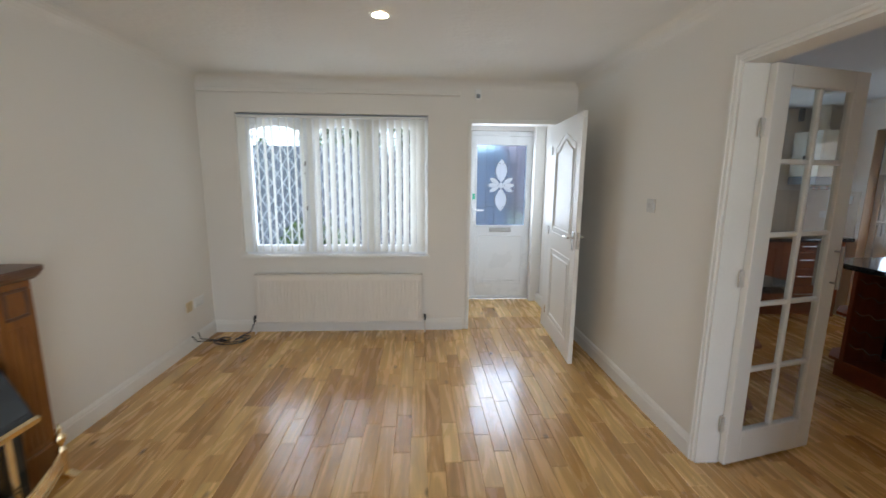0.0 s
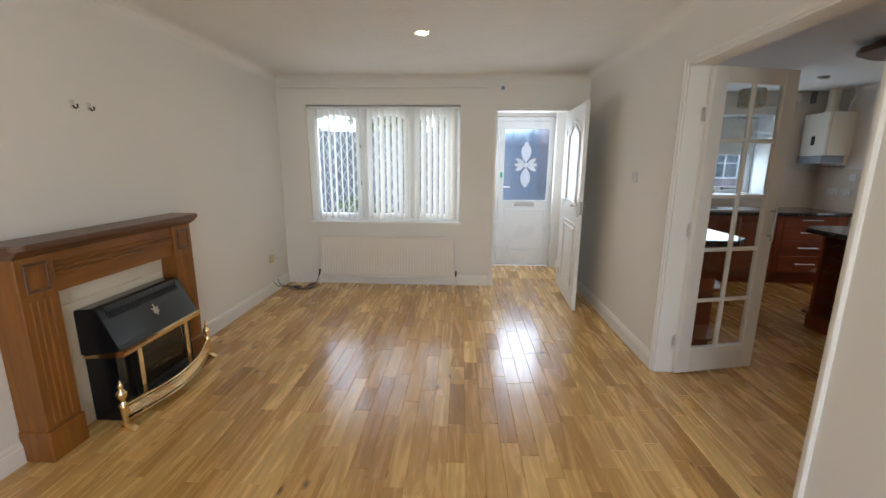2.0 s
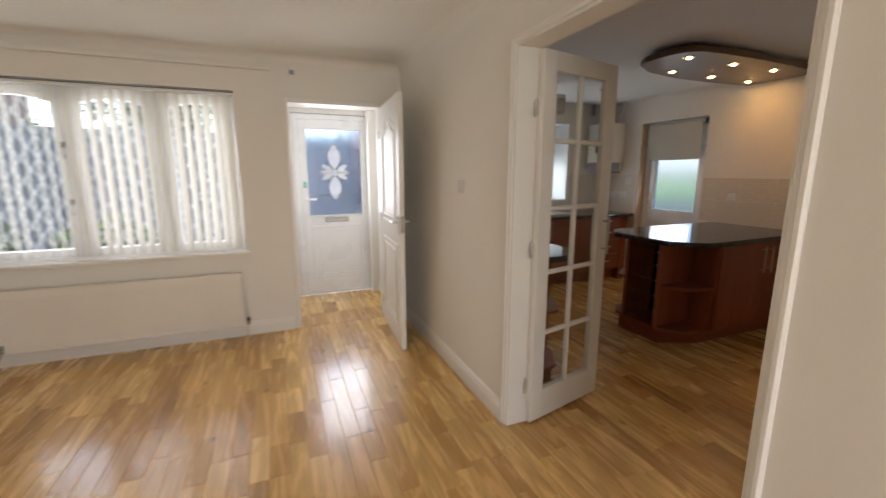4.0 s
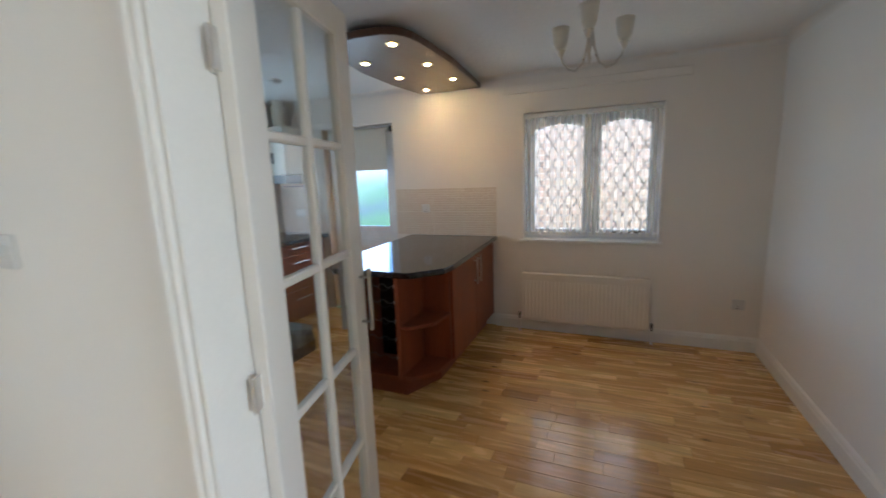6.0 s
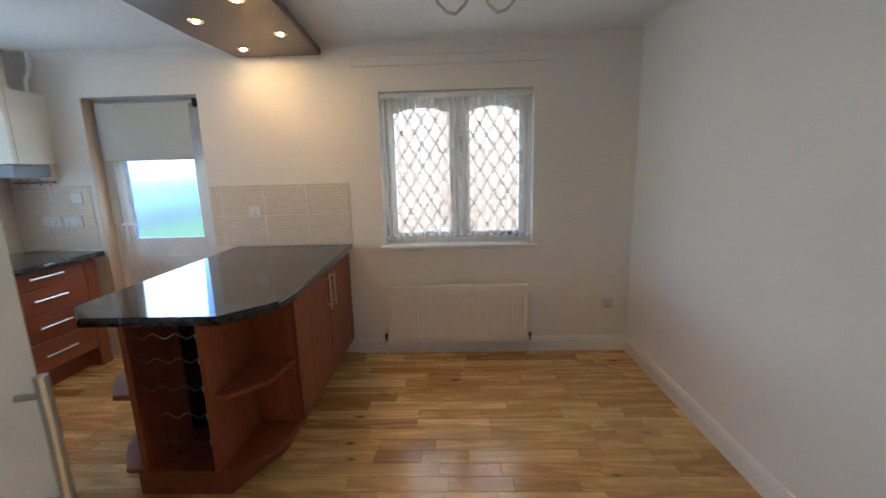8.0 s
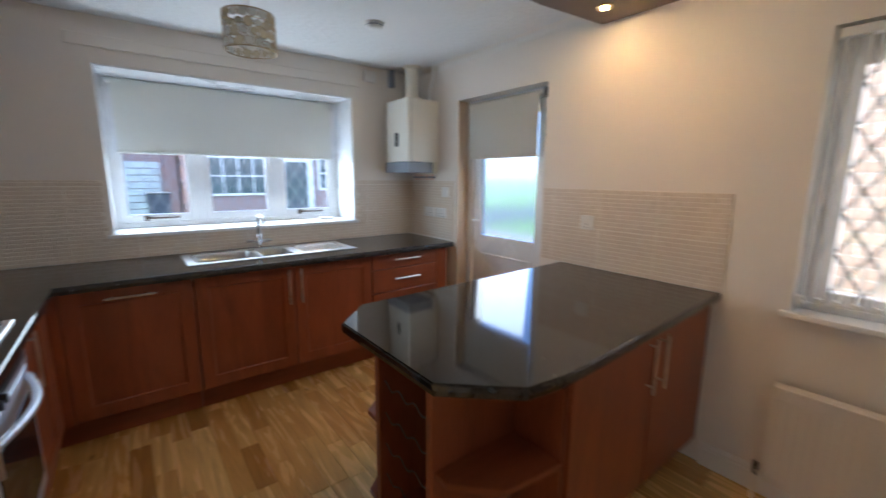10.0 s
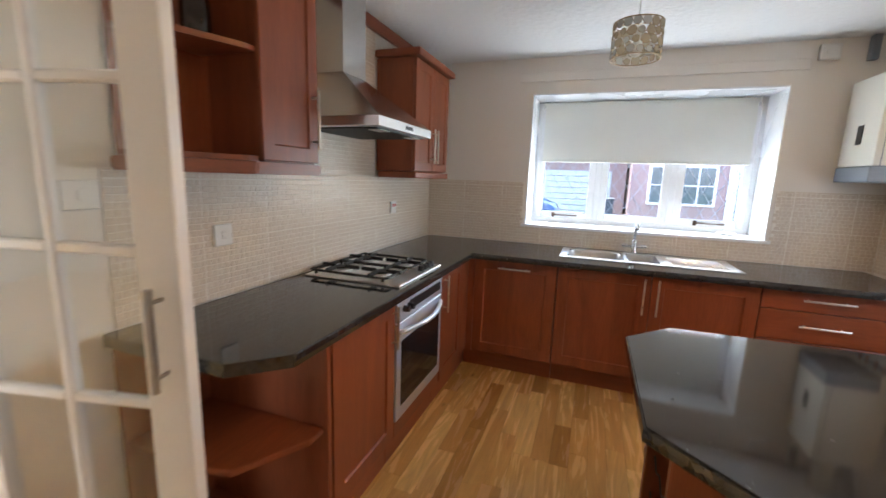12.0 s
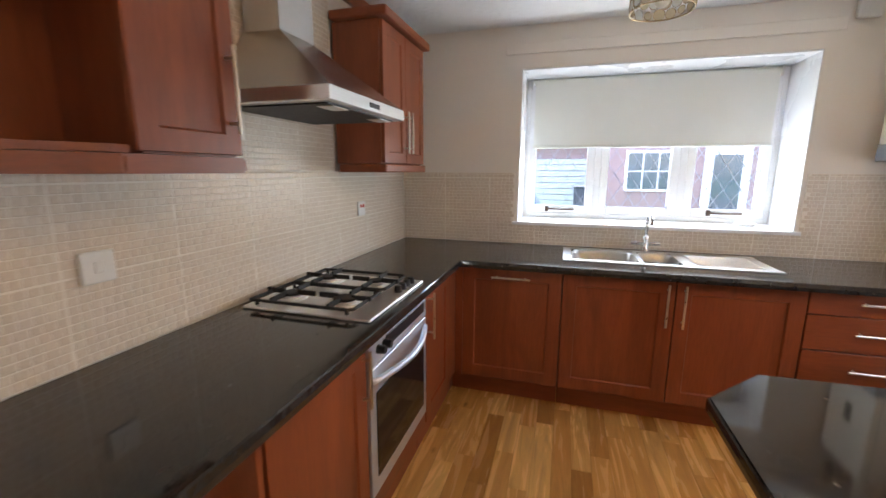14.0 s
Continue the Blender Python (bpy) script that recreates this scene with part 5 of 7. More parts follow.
# hall door, standing open into the living room
def panel_door():
    L, H, T = 0.826, 1.985, 0.035
    ht = thing("hall_door", "white gloss moulded two-panel door standing open", "door", (2.128, 4.672, 0.008), rz=180 + 86.2)
    bm = box(bmesh.new(), 0, -T / 2, 0, L, T / 2, H, bev=0.002)
    door = part("door_leaf", bm, M_TRIM, ht, local=True)
    for side in (-1, 1):
        for z0, z1, arch in ((0.16, 0.84, 0.0), (1.0, 1.86, 0.09)):
            bm = bmesh.new()
            n = 16
            for inset, dep in ((0.0, 0.006), (0.05, 0.010)):
                x0, x1 = 0.12 + inset, L - 0.12 - inset
                pts = [(x0, z0 + inset), (x1, z0 + inset)]
                for k in range(n + 1):
                    f = 1 - k / n
                    xx = x0 + (x1 - x0) * f
                    pts.append((xx, z1 - inset - arch + arch * (0.5 - 0.5 * math.cos(2 * math.pi * min(max(f, 0), 1)))))
                pts.append(pts[0])
                tube(bm, [(p[0], side * (T / 2), p[1]) for p in pts], dep, 6)
            part("panel_moulding", bm, M_TRIM, door, local=True)
        hpl = part("handle_plate", bx(L - 0.075, side * (T / 2), 0.93, L - 0.035, side * (T / 2 + 0.008), 1.08, bev=0.003), M_CHROME, door, "chrome handle plate", local=True)
        bm = cyl(bmesh.new(), (L - 0.055, side * (T / 2 + 0.004), 1.03), (L - 0.055, side * (T / 2 + 0.045), 1.03), 0.009)
        tube(bm, [(L - 0.055, side * (T / 2 + 0.045), 1.03), (L - 0.11, side * (T / 2 + 0.05), 1.033), (L - 0.17, side * (T / 2 + 0.045), 1.027)], 0.008, 8)
        bm2 = part("lever", bm, M_CHROME, hpl, local=True)
    part("lock_edge", bx(L - 0.001, -0.011, 0.95, L + 0.002, 0.011, 1.08), M_CHROME, door, local=True)
    for z in (0.2, 1.0, 1.75):
        part("hinge", cy((-0.004, -T / 2 - 0.004, z - 0.04), (-0.004, -T / 2 - 0.004, z + 0.04), 0.006, n=8), M_CHROME, ht, local=True)


panel_door()


# glazed doors
def glazed_door(x, y, rz, handle_side, mirror, label):
    L, H, T = 0.615, 1.998, 0.036
    ht = thing("glazed_door", label, "door", (x, y, 0.012), rz=rz, group="glazed double doors")
    st, top, bot, mun, rail = 0.100, 0.092, 0.178, 0.024, 0.024
    bm = bmesh.new()
    for x0, x1 in ((0, st), (L - st, L)):
        box(bm, x0, -T / 2, 0, x1, T / 2, H, bev=0.003)
    box(bm, st, -T / 2, 0, L - st, T / 2, bot, bev=0.003)
    box(bm, st, -T / 2, H - top, L - st, T / 2, H, bev=0.003)
    fr = part("stile_frame", bm, M_TRIM, ht, local=True)
    cols = [st, L / 2 - mun / 2, L / 2 + mun / 2, L - st]
    hs = (H - top - bot - 4 * rail) / 5
    part("glazing_bar", box(bmesh.new(), cols[1], -T / 2 + 0.004, bot, cols[2], T / 2 - 0.004, H - top, bev=0.005), M_TRIM, ht, local=True)
    for k in range(1, 5):
        z = bot + k * hs + (k - 1) * rail
        for c0, c1 in ((cols[0], cols[1]), (cols[2], cols[3])):
            part("glazing_bar", box(bmesh.new(), c0, -T / 2 + 0.005, z, c1, T / 2 - 0.005, z + rail, bev=0.005), M_TRIM, ht, local=True)
    for k in range(5):
        z = bot + k * (hs + rail)
        for c0, c1 in ((cols[0], cols[1]), (cols[2], cols[3])):
            g = part("pane", bx(c0 - 0.002, -0.002, z - 0.002, c1 + 0.002, 0.002, z + hs + 0.002), M_DOORGLASS, ht, "clear glass pane", local=True)
            g.visible_shadow = False
    for side in (-1, 1):
        bm = bmesh.new()
        hx = L - 0.045
        cyl(bm, (hx, side * (T / 2 + 0.035), 0.925), (hx, side * (T / 2 + 0.035), 1.15), 0.0085, n=10)
        for z in (0.955, 1.12):
            cyl(bm, (hx, side * T / 2, z), (hx, side * (T / 2 + 0.035), z), 0.005, n=8)
        part("handle", bm, M_HANDLE, ht, "brushed steel bar handle", local=True)
    for z in (0.22, 1.0, 1.72):
        bm = cyl(bmesh.new(), (-0.006, mirror * (T / 2 + 0.002), z - 0.045), (-0.006, mirror * (T / 2 + 0.002), z + 0.045), 0.006, n=8)
        box(bm, -0.03, mirror * (T / 2) - 0.014, z - 0.04, 0.0, mirror * (T / 2) - 0.010, z + 0.04)
        part("hinge", bm, M_STEEL, ht, local=True)
    return ht


glazed_door(2.446, 2.648, 13.0, 1, 1, "white glazed ten-pane door folded open into the kitchen")
glazed_door(2.455, 1.472, -23.5, -1, -1, "white glazed ten-pane door folded open towards the dining end")

# back door
bd = tagged(thing("door_2", "white half-glazed back door with frosted glass", "door", (5.75, 4.47, 0), kind="structure"))
BX = 5.70
bm = bmesh.new()
box(bm, BX - 0.01, 4.032, 0, BX + 0.07, 4.10, 2.028, bev=0.004)
box(bm, BX - 0.01, 4.84, 0, BX + 0.07, 4.908, 2.028, bev=0.004)
box(bm, BX - 0.01, 4.10, 1.965, BX + 0.07, 4.84, 2.028, bev=0.004)
part("door_frame", bm, M_UPVC, bd)
bm = bmesh.new()
Gb = (4.185, 4.755, 0.96, 1.88)
box(bm, BX, 4.102, 0.02, BX + 0.05, Gb[0], 1.963, bev=0.003)
box(bm, BX, Gb[1], 0.02, BX + 0.05, 4.838, 1.963, bev=0.003)
box(bm, BX, Gb[0], Gb[3], BX + 0.05, Gb[1], 1.963, bev=0.003)
box(bm, BX, Gb[0], 0.02, BX + 0.05, Gb[1], Gb[2], bev=0.003)
for a in ((4.22, 4.72, 0.16, 0.175), (4.22, 4.72, 0.80, 0.815), (4.22, 4.235, 0.175, 0.80), (4.705, 4.72, 0.175, 0.80)):
    box(bm, BX - 0.007, a[0], a[2], BX + 0.001, a[1], a[3], bev=0.003)
lf = part("door_leaf", bm, M_UPVC, bd)
g = part("frosted_pane", bx(BX + 0.020, Gb[0] - 0.004, Gb[2] - 0.004, BX + 0.027, Gb[1] + 0.004, Gb[3] + 0.004), M_FROST2, lf, "frosted glass")
g.visible_shadow = False
hp = part("handle_plate", bx(BX - 0.010, 4.785, 0.93, BX + 0.001, 4.822, 1.17, bev=0.006), M_UPVC, lf)
part("lever", box(cyl(bmesh.new(), (BX - 0.008, 4.803, 1.08), (BX - 0.05, 4.803, 1.08), 0.009), BX - 0.056, 4.69, 1.07, BX - 0.042, 4.812, 1.09, bev=0.005), M_UPVC, hp)
for z in (0.3, 1.05, 1.75):
    part("hinge", bx(BX - 0.025, 4.085, z - 0.035, BX - 0.012, 4.135, z + 0.035, bev=0.005), M_UPVC, bd)
bm = bmesh.new()
box(bm, EX - 0.002, 4.902, 0.0, BX - 0.012, 4.909, 2.025)
tagged(part("trim_back_door_reveal", bm, M_REVEAL), "bare brownish plaster reveal beside the back door", "reveal", kind="structure")
rb2 = thing("roller_blind", "beige cloth roller blind, half down over the back door", "blind", (5.66, 4.47, 1.57))
part("roller", cy((5.655, 4.10, 1.985), (5.655, 4.85, 1.985), 0.019, n=14), M_ROLLER2, rb2)
part("cloth", bx(5.634, 4.135, 1.58, 5.6355, 4.84, 1.985), M_ROLLER2, rb2)
part("bottom_bar", bx(5.629, 4.132, 1.568, 5.640, 4.843, 1.582, bev=0.003), M_ROLLER2, rb2)
part("bracket", bx(5.63, 4.085, 1.955, 5.68, 4.10, 2.015, bev=0.002), M_BLACK, rb2, "dark blind bracket")
part("chain_guide", bx(5.675, 4.05, 1.30, 5.688, 4.07, 1.90, bev=0.003), M_FIT, rb2)


# ---- living room things ----
def radiator(x, y, rz, width, z0, z1, label):
    """A panel radiator whose back is at local y = 0, running along local x, facing local -y."""
    r = thing("radiator", label, "radiator", (x, y, 0), rz=rz, group="radiators")
    bm = bmesh.new()
    yb, yf = -0.03, -0.082
    n = int(width / 0.034)
    step = (width - 0.04) / n
    prof = [(0.0, yf + 0.004)]
    for k in range(n):
        a = 0.02 + k * step
        prof += [(a, yf), (a + step * 0.36, yf), (a + step * 0.46, yf + 0.005), (a + step * 0.54, yf + 0.005), (a + step * 0.64, yf), (a + step, yf)]
    prof.append((width, yf + 0.004))
    zin0, zin1 = z0 + 0.035, z1 - 0.055
    rows = []
    for z, flat in ((z0, True), (zin0 - 0.012, True), (zin0, False), (zin1, False), (zin1 + 0.012, True), (z1, True)):
        rows.append([bm.verts.new((px, yf if flat else py, z)) for px, py in prof])
    for p, q in zip(rows, rows[1:]):
        for i in range(len(prof) - 1):
            bm.faces.new((p[i], p[i + 1], q[i + 1], q[i]))
    box(bm, 0, yf + 0.006, z0, width, yb, z1 - 0.004, bev=0.0)
    part("front_panel", bm, M_RAD, r, local=True)
    bm = bmesh.new()
    box(bm, -0.004, yf - 0.003, z1 - 0.002, width + 0.004, yb + 0.004, z1 + 0.010, bev=0.004, seg=2)
    for k in range(int(width / 0.02) - 1):
        box(bm, 0.015 + k * 0.02, yf + 0.012, z1 + 0.010, 0.027 + k * 0.02, yb - 0.008, z1 + 0.0125)
    part("top_grille", bm, M_RAD, r, local=True)
    for s, xx in ((-1, 0.0), (1, width)):
        part("side_cover", bx(xx - 0.004, yf, z0 + 0.02, xx + 0.004, yb, z1, bev=0.002), M_RAD, r, local=True)
        v = part("valve", lathe(bmesh.new(), (xx + s * 0.03, -0.055, z0 + 0.02), [(0.008, -0.02), (0.010, 0), (0.011, 0.02), (0.011, 0.036), (0.007, 0.042)], 14), M_BLACK, r, "dark radiator valve", local=True)
        part("pipe", cyl(cyl(bmesh.new(), (xx + s * 0.03, -0.055, 0.0), (xx + s * 0.03, -0.055, z0 + 0.01), 0.0075, n=10), (xx + s * 0.03, -0.055, z0 + 0.02), (xx, -0.055, z0 + 0.02), 0.009, n=10), M_RAD, v, local=True)
    for xx in (0.2, width - 0.2):
        part("bracket", bx(xx - 0.02, yb, z0 + 0.05, xx + 0.02, -0.001, z1 - 0.05), M_RAD, r, local=True)
    return r


radiator(-0.695, LY - 0.022, 0, 1.565, 0.125, 0.575, "white ribbed panel radiator under the front window")
radiator(EX - 0.022, 2.685, -90, 1.06, 0.125, 0.56, "white ribbed panel radiator under the dining window")

# fire surround
FS = thing("fire_surround", "stained oak fireplace surround with fluted pilasters and a dark mantel shelf", "fireplace", (-1.07, 2.19, 0))
Y0, Y1 = 1.60, 2.775
WX = LX
part("mantel_shelf", prism(bmesh.new(), [(WX + 0.001, 1.565), (-0.955, 1.565), (-0.925, 1.60), (-0.925, 2.775), (-0.955, 2.81), (WX + 0.001, 2.81)], 1.040, 1.066, bev=0.005), M_OAK_DARK, FS, "dark polished mantel shelf")
part("bed_mould", prism(bmesh.new(), [(WX + 0.001, 1.00), (-0.985, 1.00), (-0.96, 1.02), (-0.945, 1.039), (WX + 0.001, 1.039)], 1.585, 2.79, axis="y"), M_OAK_DARK, FS)
part("frieze", bx(WX + 0.001, 1.775, 0.80, -1.012, 2.60, 0.999, bev=0.002), M_OAK_Y, FS)
for k, z in enumerate((0.885, 0.912, 0.939)):
    part("frieze_reed", cy((-1.011, 1.78, z), (-1.011, 2.595, z), 0.011, n=10), M_OAK_Y, FS)
for y0, y1 in ((Y0, 1.775), (2.60, Y1)):
    pl = part("pilaster", bx(WX + 0.001, y0, 0.16, -0.992, y1, 0.999, bev=0.003), M_OAK_Z, FS)
    for k in range(4):
        yy = y0 + 0.042 + k * (y1 - y0 - 0.084) / 3
        part("flute", cy((-0.9935, yy, 0.19), (-0.9935, yy, 0.79), 0.007, n=10), M_OAK_Z, pl)
    bm = bmesh.new()
    for a in ((y0 + 0.03, y1 - 0.03, 0.83, 0.845), (y0 + 0.03, y1 - 0.03, 0.955, 0.97), (y0 + 0.03, y0 + 0.045, 0.845, 0.955), (y1 - 0.045, y1 - 0.03, 0.845, 0.955)):
        box(bm, -0.994, a[0], a[2], -0.984, a[1], a[3], bev=0.003)
    part("corner_block", bm, M_OAK_DARK, pl)
    part("foot", bx(WX + 0.001, y0 - 0.008, 0, -0.98, y1 + 0.008, 0.16, bev=0.006), M_OAK_Z, FS)
part("back_panel", bx(WX + 0.001, 1.777, 0.0, -1.10, 2.598, 0.798), M_HEARTHPANEL, FS, "cream marble-effect back panel")
part("inner_frame", bx(-1.10, 1.86, 0.0, -1.083, 2.575, 0.70, bev=0.004), M_HEARTHPANEL, FS)

# gas fire
gf = thing("gas_fire", "black enamel gas fire with brass trim and a sloping hood", "gas fire", (-0.97, 2.23, 0))
F0, F1 = 1.905, 2.545
part("case", bx(-1.082, F0 + 0.02, 0.0, -0.90, F1 - 0.02, 0.42, bev=0.004), M_ENAMEL, gf)
hd = part("hood", prism(bmesh.new(), [(-1.082, 0.40), (-0.845, 0.425), (-0.86, 0.45), (-0.955, 0.655), (-0.985, 0.665), (-1.082, 0.655)], F0, F1, axis="y", bev=0.006), M_ENAMEL, gf)
part("vent_slot", prism(bmesh.new(), [(-0.958, 0.660), (-0.944, 0.632), (-0.940, 0.634), (-0.952, 0.663)], F0 + 0.05, F1 - 0.05, axis="y"), M_BLACK, hd, "long black vent slot")
for k in range(28):
    yy = F0 + 0.05 + k * 0.0193
    part("vent_fin", prism(bmesh.new(), [(-0.945, 0.634), (-0.928, 0.597), (-0.924, 0.599), (-0.940, 0.636)], yy, yy + 0.008, axis="y"), M_IRON, hd)
part("brass_edge", prism(bmesh.new(), [(-1.07, 0.385), (-0.838, 0.400), (-0.832, 0.424), (-0.85, 0.432), (-1.07, 0.398)], F0 - 0.004, F1 + 0.004, axis="y"), M_BRASS, gf, "polished brass edge")
for yy in (2.03, 2.42):
    part("brass_pillar", bx(-0.868, yy - 0.014, 0.10, -0.85, yy + 0.014, 0.414, bev=0.004), M_BRASS, gf, "polished brass pillar")
part("fire_glass", bx(-0.873, 2.045, 0.15, -0.869, 2.405, 0.405), M_SMOKE, gf, "smoked fire glass")
bm = bmesh.new()
box(bm, -0.899, 2.02, 0.10, -0.897, 2.43, 0.41)
part("firebox_back", bm, M_BLACK, gf)
for k in range(14):
    rr = 0.018 + 0.008 * rng.random()
    bm = bmesh.new()
    bmesh.ops.create_icosphere(bm, subdivisions=1, radius=rr, matrix=pose(-0.886, 2.07 + 0.024 * k, 0.165 + rng.choice((0.0, 0.03, 0.055)) + rr, rng.uniform(0, 90), rng.uniform(0, 90), 0) @ Matrix.Diagonal((0.5, 1.1, 0.8, 1)))
    part("coal", bm, M_COAL, gf, "dull red imitation coal")
for k in range(4):
    part("grate_bar", bx(-0.872, 2.04, 0.075 + k * 0.02, -0.84 + k * -0.006, 2.41, 0.085 + k * 0.02, bev=0.003), M_IRON, gf)
em = bmesh.new()
for ang, ln, wd in ((90, 0.056, 0.015), (40, 0.045, 0.011), (140, 0.045, 0.011), (-90, 0.042, 0.010), (-45, 0.032, 0.008), (225, 0.032, 0.008)):
    a = radians(ang)
    c = Vector((-0.903, 2.245, 0.535))
    t_ = Vector((-0.42 * math.sin(a), math.cos(a), 0.9 * math.sin(a))) * ln
    cyl(em, c, c + t_, wd, 0.002, n=8)
cyl(em, (-0.900, 2.225, 0.533), (-0.900, 2.265, 0.533), 0.006, n=8)
part("emblem", em, M_NICKEL, hd, "pale metal lily emblem")

# fender
fn = thing("brass_fender", "pierced brass bowed fender with urn finials in front of the fire", "fender", (-0.85, 2.28, 0))
pts = []
for k in range(25):
    f = k / 24
    pts.append((-0.843 - 0.07 * f + 0.10 * math.sin(math.pi * f), 1.86 + 0.845 * f))
for z, r in ((0.055, 0.006), (0.075, 0.004), (0.125, 0.004), (0.142, 0.007)):
    bm = tube(bmesh.new(), [(p[0], p[1], z) for p in pts], r, 7)
    part("rail", bm, M_BRASS, fn)
bm = bmesh.new()
for k in range(97):
    f = k / 96
    cyl(bm, (-0.843 - 0.07 * f + 0.10 * math.sin(math.pi * f), 1.86 + 0.845 * f, 0.073), (-0.843 - 0.07 * f + 0.10 * math.sin(math.pi * f), 1.86 + 0.845 * f, 0.127), 0.0028, n=5, caps=False)
ob = part("pierced_bar", bm, M_BRASS, fn)
tagged(ob, kind="stuff")
for yy, fx in ((1.858, -0.843), (2.707, -0.913)):
    p = part("urn_post", lathe(bmesh.new(), (fx, yy, 0.02), [(0.012, 0), (0.016, 0.01), (0.014, 0.06), (0.02, 0.11), (0.022, 0.13), (0.012, 0.145), (0.010, 0.155), (0.024, 0.18), (0.026, 0.20), (0.012, 0.215), (0.010, 0.225), (0.013, 0.235), (0.008, 0.25), (0.002, 0.27)], 16), M_BRASS, fn, smooth=True)
    part("foot", prism(bmesh.new(), [(fx - 0.04, 0.0), (fx + 0.06, 0.0), (fx + 0.06, 0.008), (fx + 0.02, 0.028), (fx - 0.02, 0.028), (fx - 0.04, 0.008)], yy - 0.02, yy + 0.02, axis="y", bev=0.003), M_BRASS, p)


# small wall fittings
def plate(name, label, cat, axis, at, out, u, z, w, h, mat=None, rockers=1, pins=0, group="", screws=True):
    """A moulded switch or socket plate on a wall."""
    base = (u, at, z) if axis == "x" else (at, u, z)
    o = thing(name, label, cat, base, group=group)

    def b(bm, ua, ub, za, zb, d0, d1, bev=0.002):
        lo, hi = sorted((at + out * d0, at + out * d1))
        return box(bm, *((ua, lo, za, ub, hi, zb) if axis == "x" else (lo, ua, za, hi, ub, zb)), bev=bev)
    part("faceplate", b(bmesh.new(), u - w / 2, u + w / 2, z - h / 2, z + h / 2, 0.0, 0.011, 0.003), mat or M_FIT, o)
    for k in range(rockers):
        c = u + (k - (rockers - 1) / 2) * (w / max(rockers, 1)) * 0.9
        zz = z + (h * 0.22 if pins else 0)
        part("rocker", b(bmesh.new(), c - 0.011, c + 0.011, zz - 0.016, zz + 0.016, 0.011, 0.0145), mat or M_FIT, o)
        for q in range(3 if pins else 0):
            du, dz = ((0, -0.002), (-0.011, -0.022), (0.011, -0.022))[q]
            part("pin_hole", b(bmesh.new(), c + du - 0.003, c + du + 0.003, z - 0.008 + dz - 0.004, z - 0.008 + dz + 0.004, 0.0112, 0.0116, 0), M_BLACK, o)
    if screws:
        for s in (-1, 1):
            part("screw", b(bmesh.new(), u + s * w * 0.41 - 0.0025, u + s * w * 0.41 + 0.0025, z - 0.0025, z + 0.0025, 0.011, 0.0118, 0), M_STEEL, o)
    return o


plate("light_switch", "white triple light switch on the cream wall", "switch", "y", PX0, -1, 3.31, 1.33, 0.086, 0.086, mat=M_PLATE, rockers=3, group="switches")
plate("wall_socket", "white double socket low on the wall", "socket", "y", LX, 1, 4.44, 0.385, 0.146, 0.086, rockers=2, pins=1, group="sockets")
plate("aerial_socket", "yellowed aerial socket low on the wall", "socket", "y", LX, 1, 4.28, 0.38, 0.086, 0.086, mat=M_BEIGE, rockers=0, group="sockets")
plate("wall_socket", "white single outlet plate on the tiled wall", "socket", "y", PX1 + 0.0085, 1, 3.395, 1.15, 0.086, 0.086, rockers=1, group="sockets")
plate("wall_socket", "white switched outlet plate beside the tiled wall", "socket", "y", PX1, 1, 2.93, 1.32, 0.10, 0.086, rockers=1, group="sockets")
so = plate("cooker_switch", "white switched outlet with red rocker on the tiled wall", "switch", "y", PX1 + 0.0085, 1, 4.87, 1.18, 0.086, 0.086, rockers=0, group="switches")
for y in (4.855, 4.885):
    part("red_rocker", bx(PX1 + 0.0195, y - 0.009, 1.185, PX1 + 0.0235, y + 0.009, 1.205, bev=0.002), M_RED, so, "red rocker")
plate("wall_socket", "white socket on the tiles above the island", "socket", "y", EX - 0.0085, -1, 3.68, 1.165, 0.086, 0.086, rockers=1, pins=1, group="sockets")
plate("wall_socket", "white single socket low in the dining corner", "socket", "y", EX, -1, 0.985, 0.385, 0.088, 0.086, mat=M_PLATE, rockers=1, pins=1, group="sockets")
for y in (5.12, 5.29):
    plate("wall_socket", "white double socket on the corner tiles", "socket", "y", EX - 0.0085, -1, y, 1.12, 0.146, 0.086, rockers=2, pins=1, group="sockets")
plate("fused_switch", "white fused switch below the boiler", "switch", "y", EX - 0.0085, -1, 5.06, 1.30, 0.086, 0.086, rockers=1, group="switches")

pr = thing("alarm_sensor", "small white motion sensor high beside the doorway", "sensor", (1.385, 4.66, 2.23))
part("body", bx(1.355, LY - 0.045, 2.205, 1.41, LY - 0.001, 2.295, bev=0.010, seg=2), M_FIT, pr)
part("lens", bx(1.365, LY - 0.049, 2.215, 1.40, LY - 0.0455, 2.25, bev=0.001), M_GREY, pr, "grey lens")
for nm, x0, x1, y, z in (("curtain_batten", -1.11, 1.22, LY, 2.25),):
    tagged(part(nm, bx(x0, y - 0.042, z - 0.014, x1, y - 0.0005, z + 0.022, bev=0.004), M_WALL), "cream painted curtain batten above the window", "batten")
tagged(part("curtain_batten", bx(3.21, KY - 0.012, 2.165, 5.06, KY - 0.0005, 2.235, bev=0.004), M_CREAM), "cream painted batten above the kitchen window", "batten")
tagged(part("curtain_batten", bx(EX - 0.012, 1.40, 2.17, EX - 0.0005, 2.87, 2.24, bev=0.004), M_CREAM), "cream painted batten above the dining window", "batten")
